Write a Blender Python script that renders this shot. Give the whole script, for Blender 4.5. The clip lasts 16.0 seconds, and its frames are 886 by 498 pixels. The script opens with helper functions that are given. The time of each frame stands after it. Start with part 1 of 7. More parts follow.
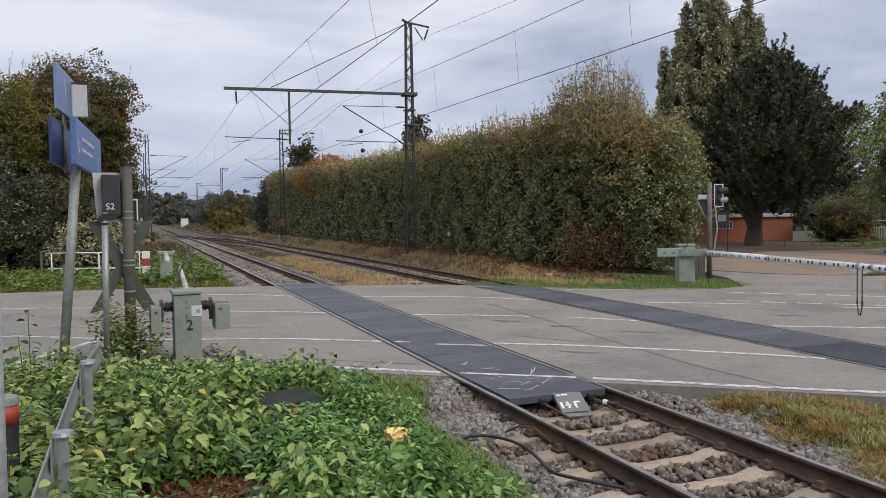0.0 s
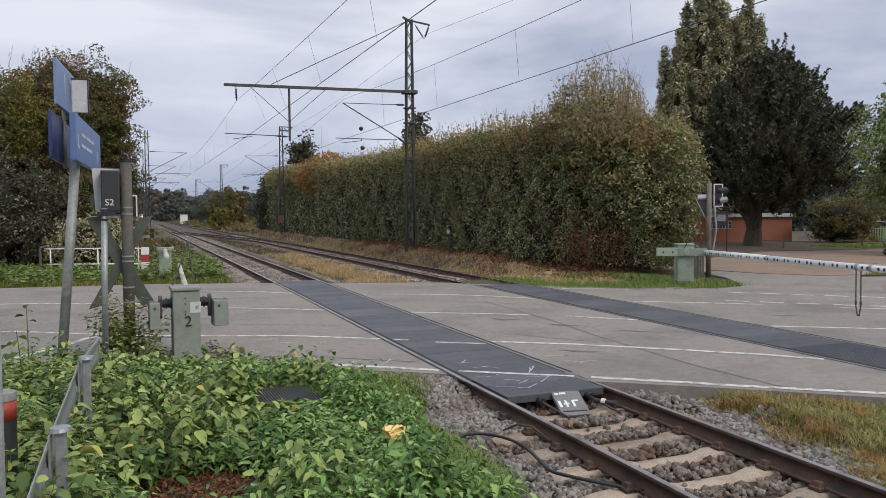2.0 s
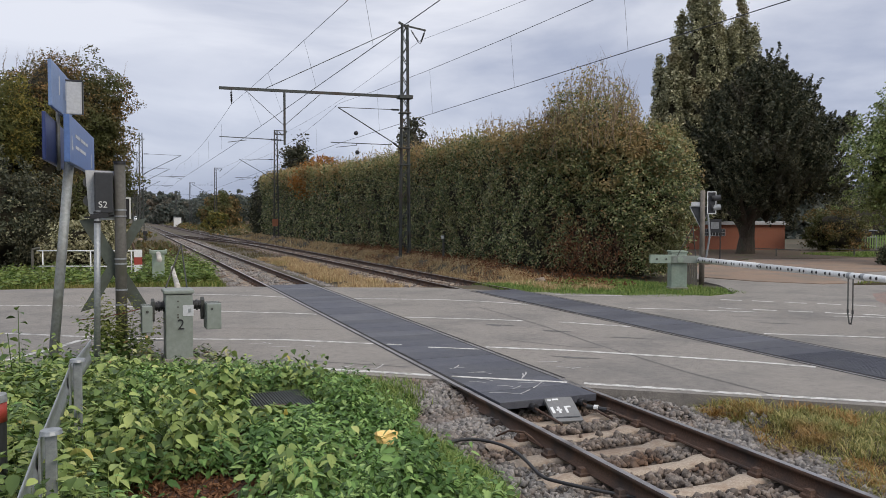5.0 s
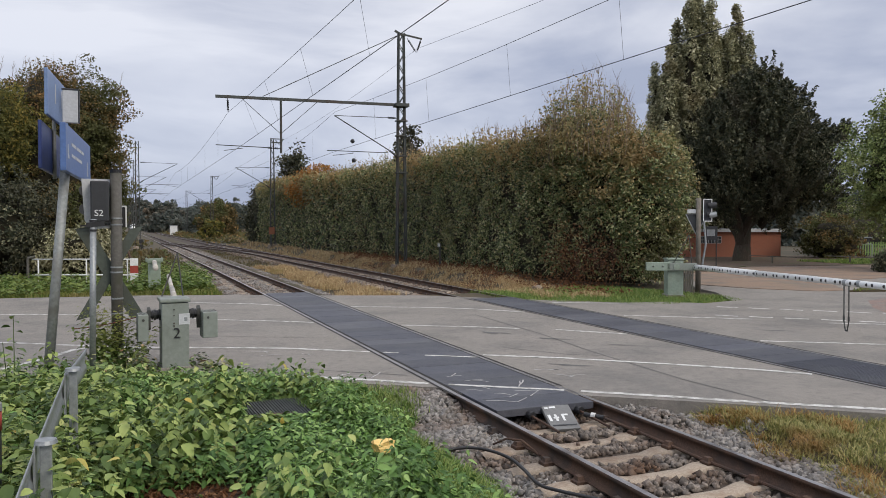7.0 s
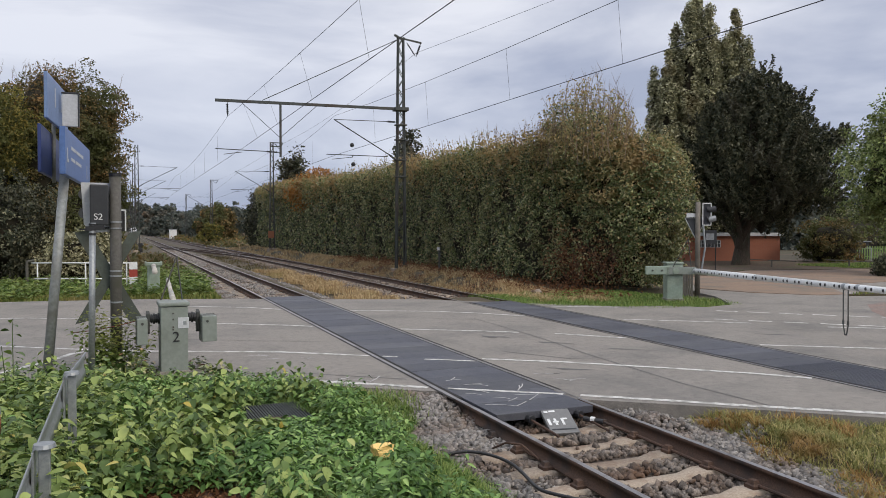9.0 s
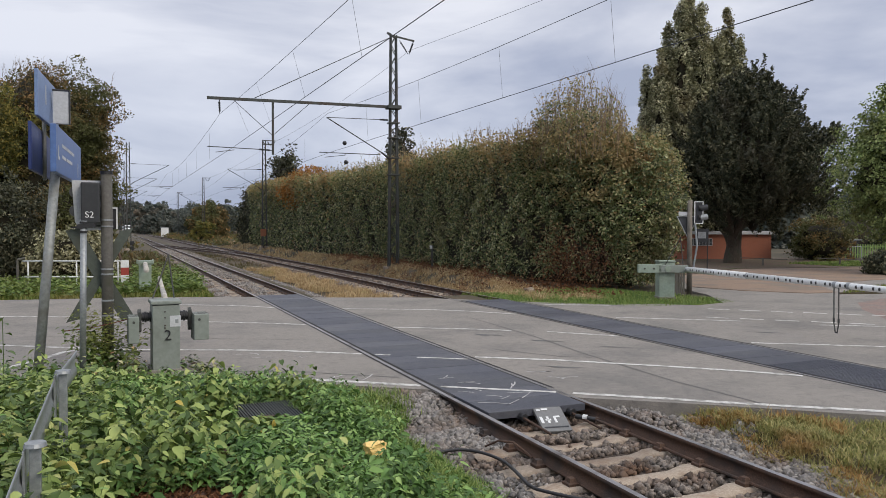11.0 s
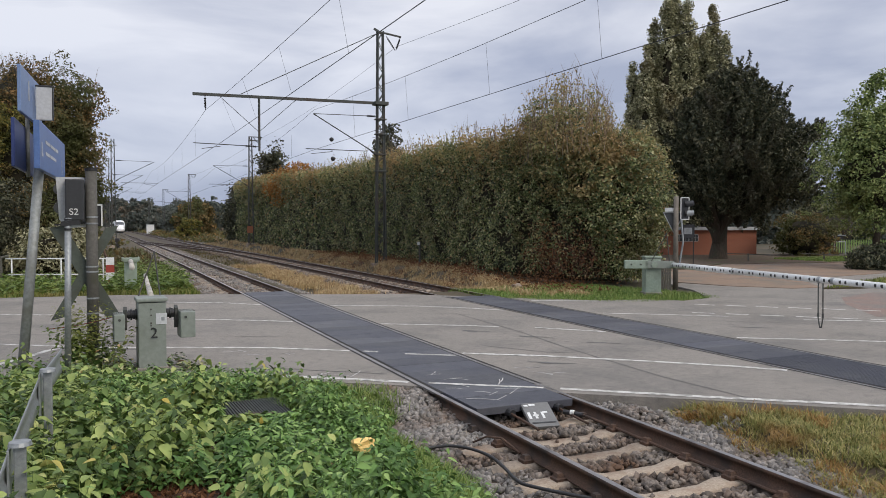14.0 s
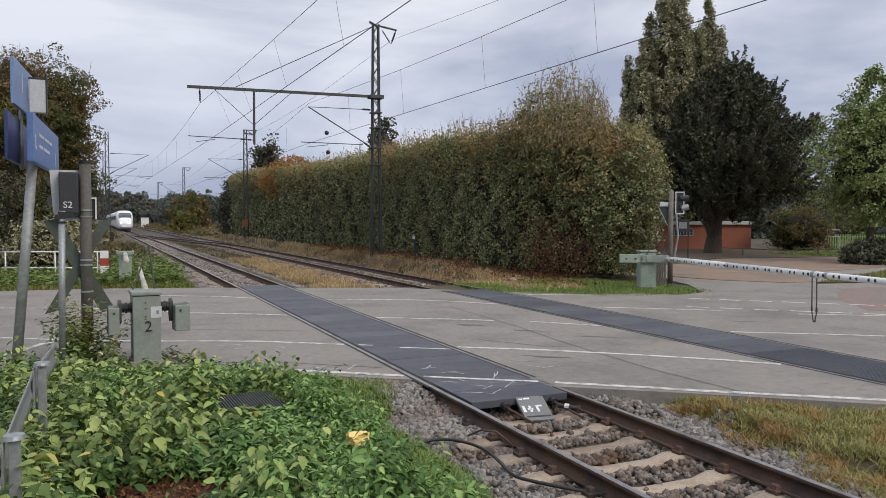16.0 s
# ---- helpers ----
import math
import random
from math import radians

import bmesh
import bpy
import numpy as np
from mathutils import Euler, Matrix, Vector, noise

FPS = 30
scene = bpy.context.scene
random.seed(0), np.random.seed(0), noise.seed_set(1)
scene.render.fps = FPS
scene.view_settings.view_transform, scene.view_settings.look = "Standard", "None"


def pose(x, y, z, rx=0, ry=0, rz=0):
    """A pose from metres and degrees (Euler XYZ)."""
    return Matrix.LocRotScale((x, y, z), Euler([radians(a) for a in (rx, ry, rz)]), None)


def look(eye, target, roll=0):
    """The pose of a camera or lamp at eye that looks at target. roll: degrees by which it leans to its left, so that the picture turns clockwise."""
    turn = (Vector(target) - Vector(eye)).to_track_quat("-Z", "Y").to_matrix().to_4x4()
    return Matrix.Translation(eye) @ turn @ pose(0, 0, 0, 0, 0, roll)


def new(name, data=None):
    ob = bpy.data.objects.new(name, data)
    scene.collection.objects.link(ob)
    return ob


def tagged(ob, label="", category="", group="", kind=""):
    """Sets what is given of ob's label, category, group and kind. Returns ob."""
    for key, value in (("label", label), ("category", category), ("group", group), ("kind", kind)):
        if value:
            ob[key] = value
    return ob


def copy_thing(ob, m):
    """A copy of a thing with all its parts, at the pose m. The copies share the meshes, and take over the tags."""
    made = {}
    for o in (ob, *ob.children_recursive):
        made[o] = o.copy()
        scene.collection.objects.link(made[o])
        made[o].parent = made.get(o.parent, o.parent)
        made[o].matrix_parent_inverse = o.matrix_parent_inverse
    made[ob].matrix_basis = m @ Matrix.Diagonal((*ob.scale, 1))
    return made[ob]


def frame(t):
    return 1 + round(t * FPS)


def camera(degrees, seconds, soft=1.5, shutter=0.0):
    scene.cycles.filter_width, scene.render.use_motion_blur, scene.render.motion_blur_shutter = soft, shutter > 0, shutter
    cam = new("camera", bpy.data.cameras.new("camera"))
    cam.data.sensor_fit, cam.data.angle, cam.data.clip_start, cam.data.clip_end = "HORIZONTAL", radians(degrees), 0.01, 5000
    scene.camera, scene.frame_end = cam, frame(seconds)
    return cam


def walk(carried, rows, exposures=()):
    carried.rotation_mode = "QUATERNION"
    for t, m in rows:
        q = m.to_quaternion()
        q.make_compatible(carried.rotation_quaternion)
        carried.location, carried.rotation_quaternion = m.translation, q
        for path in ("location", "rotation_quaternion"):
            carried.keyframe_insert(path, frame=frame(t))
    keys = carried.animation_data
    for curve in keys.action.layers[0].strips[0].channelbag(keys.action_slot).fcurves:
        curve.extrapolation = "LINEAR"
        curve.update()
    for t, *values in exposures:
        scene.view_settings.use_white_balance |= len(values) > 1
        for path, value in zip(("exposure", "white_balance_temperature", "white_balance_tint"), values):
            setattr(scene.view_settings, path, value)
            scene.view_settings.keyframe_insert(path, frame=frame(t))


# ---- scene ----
# camera: held in the hand, one spot, slowly turning
cam = camera(61.05, 16.0, soft=0.5)
walk(cam, [
    (0, pose(0, 0, 2.19, 87.571, 0.741, -21.394)),
    (0.5, pose(0, 0, 2.19, 87.508, 0.722, -21.414)),
    (1, pose(0, 0, 2.19, 87.440, 0.669, -21.416)),
    (1.5, pose(0, 0, 2.19, 87.433, 0.570, -21.425)),
    (2, pose(0, 0, 2.19, 87.420, 0.367, -21.438)),
    (2.5, pose(0, 0, 2.19, 87.418, 0.130, -21.486)),
    (3, pose(0, 0, 2.19, 87.444, -0.003, -21.574)),
    (3.5, pose(0, 0, 2.19, 87.547, -0.121, -21.689)),
    (4, pose(0, 0, 2.19, 87.661, -0.184, -21.759)),
    (6.5, pose(0, 0, 2.19, 88.169, 0.000, -22.071)),
    (7, pose(0, 0, 2.19, 88.409, -0.029, -22.137)),
    (7.5, pose(0, 0, 2.19, 88.658, -0.023, -22.140)),
    (8, pose(0, 0, 2.19, 88.750, -0.000, -22.140)),
    (8.5, pose(0, 0, 2.19, 88.742, -0.011, -22.153)),
    (9, pose(0, 0, 2.19, 88.702, -0.054, -22.184)),
    (11.5, pose(0, 0, 2.19, 88.528, -0.057, -22.920)),
    (12, pose(0, 0, 2.19, 88.496, -0.008, -23.086)),
    (12.5, pose(0, 0, 2.19, 88.454, 0.055, -23.216)),
    (13, pose(0, 0, 2.19, 88.374, 0.088, -23.334)),
    (13.5, pose(0, 0, 2.19, 88.361, 0.044, -23.499)),
    (14, pose(0, 0, 2.19, 88.293, 0.037, -23.694)),
    (14.5, pose(0, 0, 2.19, 88.209, -0.014, -23.871)),
    (15, pose(0, 0, 2.19, 88.117, -0.080, -23.961)),
    (15.5, pose(0, 0, 2.19, 87.961, -0.114, -24.014)),
    (16, pose(0, 0, 2.19, 87.825, -0.078, -24.054)),
])

# world: closed grey cloud cover, soft daylight
EL, AZ = radians(38), radians(150)
world = bpy.data.worlds.new("world")
scene.world = world
world.use_nodes = True
wn, wl = world.node_tree.nodes, world.node_tree.links
bg = wn["Background"]
sky = wn.new("ShaderNodeTexSky")
sky.sky_type, sky.sun_disc, sky.sun_elevation, sky.sun_rotation = "NISHITA", False, EL, AZ
coord = wn.new("ShaderNodeTexCoord")
stretch = wn.new("ShaderNodeMapping")
stretch.inputs["Scale"].default_value = (1.0, 1.0, 3.4)
clouds = wn.new("ShaderNodeTexNoise")
clouds.inputs["Scale"].default_value, clouds.inputs["Detail"].default_value, clouds.inputs["Roughness"].default_value = 2.1, 7.0, 0.52
clouds.inputs["Distortion"].default_value = 0.5
tone = wn.new("ShaderNodeValToRGB")
tone.color_ramp.elements[0].position, tone.color_ramp.elements[0].color = 0.36, (4.05, 4.4, 5.55, 1)
tone.color_ramp.elements[1].position, tone.color_ramp.elements[1].color = 0.62, (7.8, 7.9, 8.5, 1)
# the cover is greyer and bluer low down
sep = wn.new("ShaderNodeSeparateXYZ")
low = wn.new("ShaderNodeValToRGB")
low.color_ramp.elements[0].position, low.color_ramp.elements[0].color = 0.0, (0.80, 0.84, 0.92, 1)
low.color_ramp.elements[1].position, low.color_ramp.elements[1].color = 0.36, (1.0, 1.0, 1.0, 1)
top_el = low.color_ramp.elements.new(1.0)
top_el.color = (1.75, 1.75, 1.72, 1)
mul = wn.new("ShaderNodeMix")
mul.data_type, mul.blend_type = "RGBA", "MULTIPLY"
mul.inputs["Factor"].default_value = 1.0
mix = wn.new("ShaderNodeMix")
mix.data_type = "RGBA"
mix.inputs["Factor"].default_value = 0.93
wl.new(coord.outputs["Generated"], stretch.inputs["Vector"])
wl.new(stretch.outputs["Vector"], clouds.inputs["Vector"])
wl.new(clouds.outputs["Fac"], tone.inputs["Fac"])
wl.new(coord.outputs["Generated"], sep.inputs["Vector"])
wl.new(sep.outputs["Z"], low.inputs["Fac"])
wl.new(tone.outputs["Color"], mul.inputs["A"])
wl.new(low.outputs["Color"], mul.inputs["B"])
wl.new(sky.outputs["Color"], mix.inputs["A"])
wl.new(mul.outputs["Result"], mix.inputs["B"])
wl.new(mix.outputs["Result"], bg.inputs["Color"])
bg.inputs["Strength"].default_value = 0.1
sun = new("sun", bpy.data.lights.new("sun", "SUN"))
sun.data.energy, sun.data.angle, sun.data.color = 1.5, radians(25), (1.0, 0.90, 0.77)
sun.matrix_world = look((0, 0, 60), (0 - math.cos(EL) * math.sin(AZ), 0 - math.cos(EL) * math.cos(AZ), 60 - math.sin(EL)))
scene.view_settings.exposure = 0.17

# ---- materials ----
def ramp_node(nt, stops):
    r = nt.nodes.new("ShaderNodeValToRGB")
    els = r.color_ramp.elements
    while len(els) < len(stops):
        els.new(0.5)
    for e, (p, c) in zip(els, stops):
        e.position, e.color = p, (*c, 1)
    return r


def noise_node(nt, scale, detail=4.0, rough=0.6, stretch=None):
    n = nt.nodes.new("ShaderNodeTexNoise")
    n.inputs["Scale"].default_value, n.inputs["Detail"].default_value, n.inputs["Roughness"].default_value = scale, detail, rough
    g = nt.nodes.new("ShaderNodeNewGeometry")
    if stretch:
        m = nt.nodes.new("ShaderNodeMapping")
        m.inputs["Scale"].default_value = stretch
        nt.links.new(g.outputs["Position"], m.inputs["Vector"])
        nt.links.new(m.outputs["Vector"], n.inputs["Vector"])
    else:
        nt.links.new(g.outputs["Position"], n.inputs["Vector"])
    return n


def blend(nt, a, b, fac, kind="MIX"):
    m = nt.nodes.new("ShaderNodeMix")
    m.data_type, m.blend_type = "RGBA", kind
    for socket, v in (("A", a), ("B", b), ("Factor", fac)):
        if isinstance(v, bpy.types.NodeSocket):
            nt.links.new(v, m.inputs[socket])
        elif isinstance(v, tuple):
            m.inputs[socket].default_value = (*v, 1)
        else:
            m.inputs[socket].default_value = v
    return m.outputs["Result"]


def surface(name, dark, light, rough=0.8, metal=0.0, grain=40.0, patch=1.2, bump=0.3, patch_dark=None, patch_at=(0.45, 0.65), stretch=None, spec=0.5, each=None, mid=0.0):
    """A material with grain between two colours, larger stains towards patch_dark, relief, and a change from piece to piece."""
    m = bpy.data.materials.new(name)
    m.use_nodes = True
    nt = m.node_tree
    b = nt.nodes["Principled BSDF"]
    fine = noise_node(nt, grain, 5.0, 0.65, stretch)
    col = ramp_node(nt, [(0.3, dark), (0.7, light)])
    nt.links.new(fine.outputs["Fac"], col.inputs["Fac"])
    out = col.outputs["Color"]
    if patch_dark:
        big = noise_node(nt, patch, 5.0, 0.6)
        r = ramp_node(nt, [(patch_at[0], (0, 0, 0)), (patch_at[1], (1, 1, 1))])
        nt.links.new(big.outputs["Fac"], r.inputs["Fac"])
        out = blend(nt, out, patch_dark, r.outputs["Color"])
    if mid:
        blotch = noise_node(nt, mid, 6.0, 0.75)
        r = ramp_node(nt, [(0.30, (0.74, 0.74, 0.75)), (0.5, (1.0, 1.0, 1.0)), (0.72, (1.14, 1.13, 1.11))])
        nt.links.new(blotch.outputs["Fac"], r.inputs["Fac"])
        out = blend(nt, out, r.outputs["Color"], 1.0, "MULTIPLY")
    if each:
        if each == "island":
            rnd = nt.nodes.new("ShaderNodeNewGeometry").outputs["Random Per Island"]
        else:
            rnd = nt.nodes.new("ShaderNodeObjectInfo").outputs["Random"]
        r = ramp_node(nt, [(0.0, (0.5, 0.5, 0.5) if each == "island" else (0.75, 0.75, 0.75)), (1.0, (1.35, 1.33, 1.3) if each == "island" else (1.18, 1.17, 1.15))])
        nt.links.new(rnd, r.inputs["Fac"])
        out = blend(nt, out, r.outputs["Color"], 1.0, "MULTIPLY")
    nt.links.new(out, b.inputs["Base Color"])
    b.inputs["Roughness"].default_value, b.inputs["Metallic"].default_value = rough, metal
    b.inputs["Specular IOR Level"].default_value = spec
    if bump:
        bp = nt.nodes.new("ShaderNodeBump")
        bp.inputs["Strength"].default_value, bp.inputs["Distance"].default_value = bump, 0.01
        nt.links.new(fine.outputs["Fac"], bp.inputs["Height"])
        nt.links.new(bp.outputs["Normal"], b.inputs["Normal"])
    return m


def leafy(name, stops, rough=0.6, patch=0.5, patch_col=None, patch_at=(0.5, 0.7), spec=0.3, through_light=0.35):
    """Leaves: the colour changes from leaf to leaf and, in drifts, towards patch_col; some light passes through."""
    m = bpy.data.materials.new(name)
    m.use_nodes = True
    nt = m.node_tree
    b = nt.nodes["Principled BSDF"]
    r = ramp_node(nt, stops)
    nt.links.new(nt.nodes.new("ShaderNodeNewGeometry").outputs["Random Per Island"], r.inputs["Fac"])
    out = r.outputs["Color"]
    if patch_col:
        big = noise_node(nt, patch, 3.0, 0.6)
        k = ramp_node(nt, [(patch_at[0], (0, 0, 0)), (patch_at[1], (1, 1, 1))])
        nt.links.new(big.outputs["Fac"], k.inputs["Fac"])
        out = blend(nt, out, patch_col, k.outputs["Color"])
    nt.links.new(out, b.inputs["Base Color"])
    b.inputs["Roughness"].default_value, b.inputs["Specular IOR Level"].default_value = rough, spec
    if through_light:
        tr = nt.nodes.new("ShaderNodeBsdfTranslucent")
        nt.links.new(out, tr.inputs["Color"])
        mx = nt.nodes.new("ShaderNodeMixShader")
        mx.inputs["Fac"].default_value = through_light
        nt.links.new(b.outputs["BSDF"], mx.inputs[1])
        nt.links.new(tr.outputs["BSDF"], mx.inputs[2])
        nt.links.new(mx.outputs["Shader"], nt.nodes["Material Output"].inputs["Surface"])
    return m


def plain(name, colour, rough=0.5, metal=0.0, spec=0.5):
    c = tuple(colour)
    return surface(name, tuple(v * 0.86 for v in c), tuple(min(1, v * 1.1) for v in c), rough, metal, 25.0, 3.0, 0.08, tuple(v * 0.72 for v in c), (0.52, 0.8), None, spec)


ASPHALT = surface("worn_grey_asphalt", (0.155, 0.142, 0.127), (0.325, 0.297, 0.262), 0.88, 0, 70, 0.5, 0.6, (0.145, 0.138, 0.128), (0.46, 0.74), mid=7.0)
SOIL = surface("soil", (0.045, 0.033, 0.022), (0.11, 0.085, 0.06), 0.95, 0, 22, 0.9, 0.8, (0.05, 0.06, 0.025), (0.45, 0.6))
MULCH = surface("bark_mulch", (0.03, 0.015, 0.010), (0.12, 0.062, 0.04), 0.95, 0, 45, 2, 0.8, (0.057, 0.033, 0.022))
MEADOW = surface("rough_ground", (0.035, 0.032, 0.016), (0.083, 0.068, 0.038), 0.95, 0, 6, 0.15, 0.5, (0.096, 0.071, 0.042), (0.45, 0.65))
# brown bed, darkened further to paint the shade in gaps between the stones
BALLAST_BED = surface("ballast_bed", (0.03, 0.023, 0.018), (0.10, 0.08, 0.066), 0.95, 0, 30, 1.2, 1.0, (0.072, 0.049, 0.034), (0.45, 0.7))
STONE = surface("ballast_stone", (0.125, 0.114, 0.104), (0.345, 0.328, 0.31), 0.9, 0, 30, 1.1, 0.4, (0.15, 0.105, 0.078), (0.48, 0.66), None, 0.4, "island")
STONE_RUSTY = surface("rust_stained_ballast", (0.095, 0.08, 0.068), (0.30, 0.262, 0.23), 0.9, 0, 30, 1.6, 0.4, (0.12, 0.072, 0.046), (0.42, 0.66), None, 0.4, "island")
SLEEPER = surface("sleeper_concrete", (0.25, 0.20, 0.155), (0.42, 0.355, 0.285), 0.9, 0, 45, 3.2, 0.4, (0.22, 0.15, 0.105), (0.48, 0.66), None, 0.3, "object")
RUST = surface("rail_rust", (0.045, 0.025, 0.017), (0.14, 0.08, 0.052), 0.75, 0.2, 60, 3.0, 0.35, (0.04, 0.03, 0.026))
RAILTOP = surface("rail_running_top", (0.30, 0.285, 0.28), (0.5, 0.48, 0.47), 0.36, 0.85, 60, 2.0, 0.05, (0.12, 0.10, 0.09), (0.5, 0.75))
RUBBER = surface("crossing_rubber", (0.045, 0.048, 0.062), (0.085, 0.09, 0.112), 0.62, 0, 55, 0.8, 0.3, (0.10, 0.102, 0.11), (0.44, 0.72), None, 0.5, "object", mid=5.0)
WHITE_LINE = surface("worn_white_line", (0.42, 0.41, 0.385), (0.74, 0.73, 0.69), 0.75, 0, 60, 6.0, 0.2, (0.29, 0.28, 0.255), (0.47, 0.60))
CHALK = surface("chalk_mark", (0.42, 0.41, 0.40), (0.6, 0.59, 0.57), 0.9, 0, 200, 5, 0.1, (0.3, 0.3, 0.3))
BRICK_PAVE = surface("brown_paving", (0.19, 0.125, 0.085), (0.30, 0.215, 0.155), 0.9, 0, 20, 0.6, 0.4, (0.17, 0.14, 0.11), (0.45, 0.65))
GALV = surface("galvanised_steel", (0.24, 0.26, 0.27), (0.38, 0.40, 0.41), 0.5, 0.55, 30, 2.5, 0.08, (0.20, 0.205, 0.205), (0.5, 0.75))
GREY_PAINT = surface("grey_green_paint", (0.19, 0.215, 0.19), (0.245, 0.275, 0.245), 0.55, 0, 18, 2.5, 0.08, (0.15, 0.165, 0.14), (0.5, 0.8))
DARK_GREEN = surface("dark_grey_green_paint", (0.055, 0.068, 0.055), (0.085, 0.10, 0.085), 0.6, 0, 20, 3, 0.08, (0.06, 0.065, 0.05))
PALE_GREEN = surface("pale_green_paint", (0.23, 0.29, 0.235), (0.31, 0.375, 0.31), 0.55, 0, 14, 2.0, 0.08, (0.19, 0.225, 0.175), (0.48, 0.72))
POLE_BROWN = surface("weathered_pole", (0.075, 0.07, 0.062), (0.125, 0.118, 0.105), 0.7, 0.1, 22, 2, 0.15, (0.07, 0.07, 0.05))
MAST_STEEL = surface("mast_steel", (0.045, 0.052, 0.05), (0.085, 0.095, 0.09), 0.7, 0.25, 12, 1.0, 0.1, (0.07, 0.055, 0.045))
WIRE = plain("wire", (0.06, 0.064, 0.07), 0.6, 0.3)
BLACK = plain("black_plastic", (0.02, 0.02, 0.022), 0.5)
CHARCOAL = plain("charcoal_backboard", (0.03, 0.032, 0.036), 0.55)
WHITE = plain("white_paint", (0.72, 0.73, 0.72), 0.5)
OFFWHITE = plain("grey_white_paint", (0.52, 0.535, 0.55), 0.55)
GRIMY = surface("grimy_white_paint", (0.40, 0.375, 0.33), (0.56, 0.535, 0.48), 0.6, 0, 20, 3.0, 0.08, (0.26, 0.22, 0.17), (0.48, 0.68))
POLE_LIGHT = surface("light_brown_pole", (0.13, 0.115, 0.095), (0.22, 0.195, 0.165), 0.7, 0.1, 22, 2, 0.15, (0.11, 0.10, 0.08))
CANE = plain("cane_red", (0.20, 0.055, 0.04), 0.7)
WORN_GALV = surface("weathered_galvanised_steel", (0.204, 0.220, 0.213), (0.336, 0.354, 0.348), 0.6, 0.4, 20, 2.0, 0.1, (0.180, 0.171, 0.146), (0.48, 0.7))
RED = plain("red_paint", (0.315, 0.045, 0.030), 0.55)
BLUE = plain("blue_sign", (0.085, 0.155, 0.36), 0.4)
BLUE_DARK = plain("dark_blue_sign", (0.022, 0.04, 0.15), 0.45)
BLUE_FADED = plain("faded_blue_sign", (0.16, 0.24, 0.42), 0.45)
BARK = surface("bark", (0.035, 0.026, 0.019), (0.095, 0.074, 0.055), 0.95, 0, 18, 2, 0.9, (0.05, 0.055, 0.035), (0.5, 0.7), (1, 1, 0.25))
TWIG_RED = surface("dead_twigs", (0.085, 0.045, 0.03), (0.18, 0.10, 0.065), 0.95, 0, 10, 1, 0.1, (0.11, 0.06, 0.04))
TWIG = surface("bare_twigs", (0.10, 0.075, 0.05), (0.22, 0.17, 0.115), 0.95, 0, 10, 1, 0.1, (0.14, 0.09, 0.05))
# near-black: the shade deep inside hedge and crowns is painted in this colour
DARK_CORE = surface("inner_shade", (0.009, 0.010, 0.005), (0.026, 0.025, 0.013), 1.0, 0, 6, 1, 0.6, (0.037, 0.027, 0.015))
# the pale stop at 0.92 paints glints on single leaves
L_HEDGE = leafy("hedge_leaf", [(0.0, (0.035, 0.055, 0.018)), (0.4, (0.11, 0.145, 0.048)), (0.72, (0.25, 0.28, 0.105)), (0.92, (0.50, 0.47, 0.25)), (1.0, (0.34, 0.17, 0.075))], 0.36, 0.3, (0.16, 0.135, 0.052), (0.55, 0.8), 0.5, 0.12)
L_HEDGE_TOP = leafy("hedge_crown_leaf", [(0.0, (0.143, 0.174, 0.062)), (0.5, (0.284, 0.278, 0.122)), (1.0, (0.467, 0.349, 0.171))], 0.55, 0.3, (0.386, 0.268, 0.122), (0.45, 0.62), 0.4)
L_ORANGE = leafy("autumn_leaf", [(0.0, (0.188, 0.088, 0.025)), (0.5, (0.325, 0.144, 0.037)), (1.0, (0.425, 0.213, 0.056))], 0.6)
L_OAK = leafy("browning_leaf", [(0.0, (0.045, 0.043, 0.018)), (0.5, (0.15, 0.12, 0.048)), (1.0, (0.34, 0.195, 0.075))], 0.6, 0.25, (0.107, 0.117, 0.043), (0.45, 0.6))
L_YELLOW = leafy("yellow_green_leaf", [(0.0, (0.045, 0.055, 0.02)), (0.5, (0.187, 0.184, 0.048)), (1.0, (0.408, 0.306, 0.072))], 0.6, 0.25, (0.102, 0.115, 0.039), (0.42, 0.6))
# the pale end stop paints some needles as tufts that catch the light
L_DARK = leafy("dark_needles", [(0.0, (0.018, 0.025, 0.014)), (0.5, (0.062, 0.072, 0.041)), (0.82, (0.14, 0.14, 0.082)), (1.0, (0.27, 0.255, 0.16))], 0.55, 0.3, (0.055, 0.050, 0.030), (0.45, 0.65), 0.3, 0.15)
L_PILLAR = leafy("silver_green_leaf", [(0.0, (0.08, 0.085, 0.042)), (0.45, (0.26, 0.26, 0.14)), (0.82, (0.54, 0.52, 0.32)), (1.0, (0.72, 0.70, 0.50))], 0.5, 0.3, (0.215, 0.172, 0.085), (0.5, 0.7), 0.4, 0.25)
L_GREEN = leafy("fresh_green_leaf", [(0.0, (0.076, 0.125, 0.031)), (0.5, (0.145, 0.215, 0.051)), (1.0, (0.255, 0.315, 0.085))], 0.5, 0.4, (0.204, 0.199, 0.051), (0.55, 0.75))
L_LIME = leafy("deep_green_leaf", [(0.0, (0.05, 0.075, 0.022)), (0.5, (0.18, 0.24, 0.075)), (1.0, (0.40, 0.45, 0.17))], 0.5, 0.4, (0.22, 0.22, 0.075), (0.55, 0.75), 0.3, 0.2)
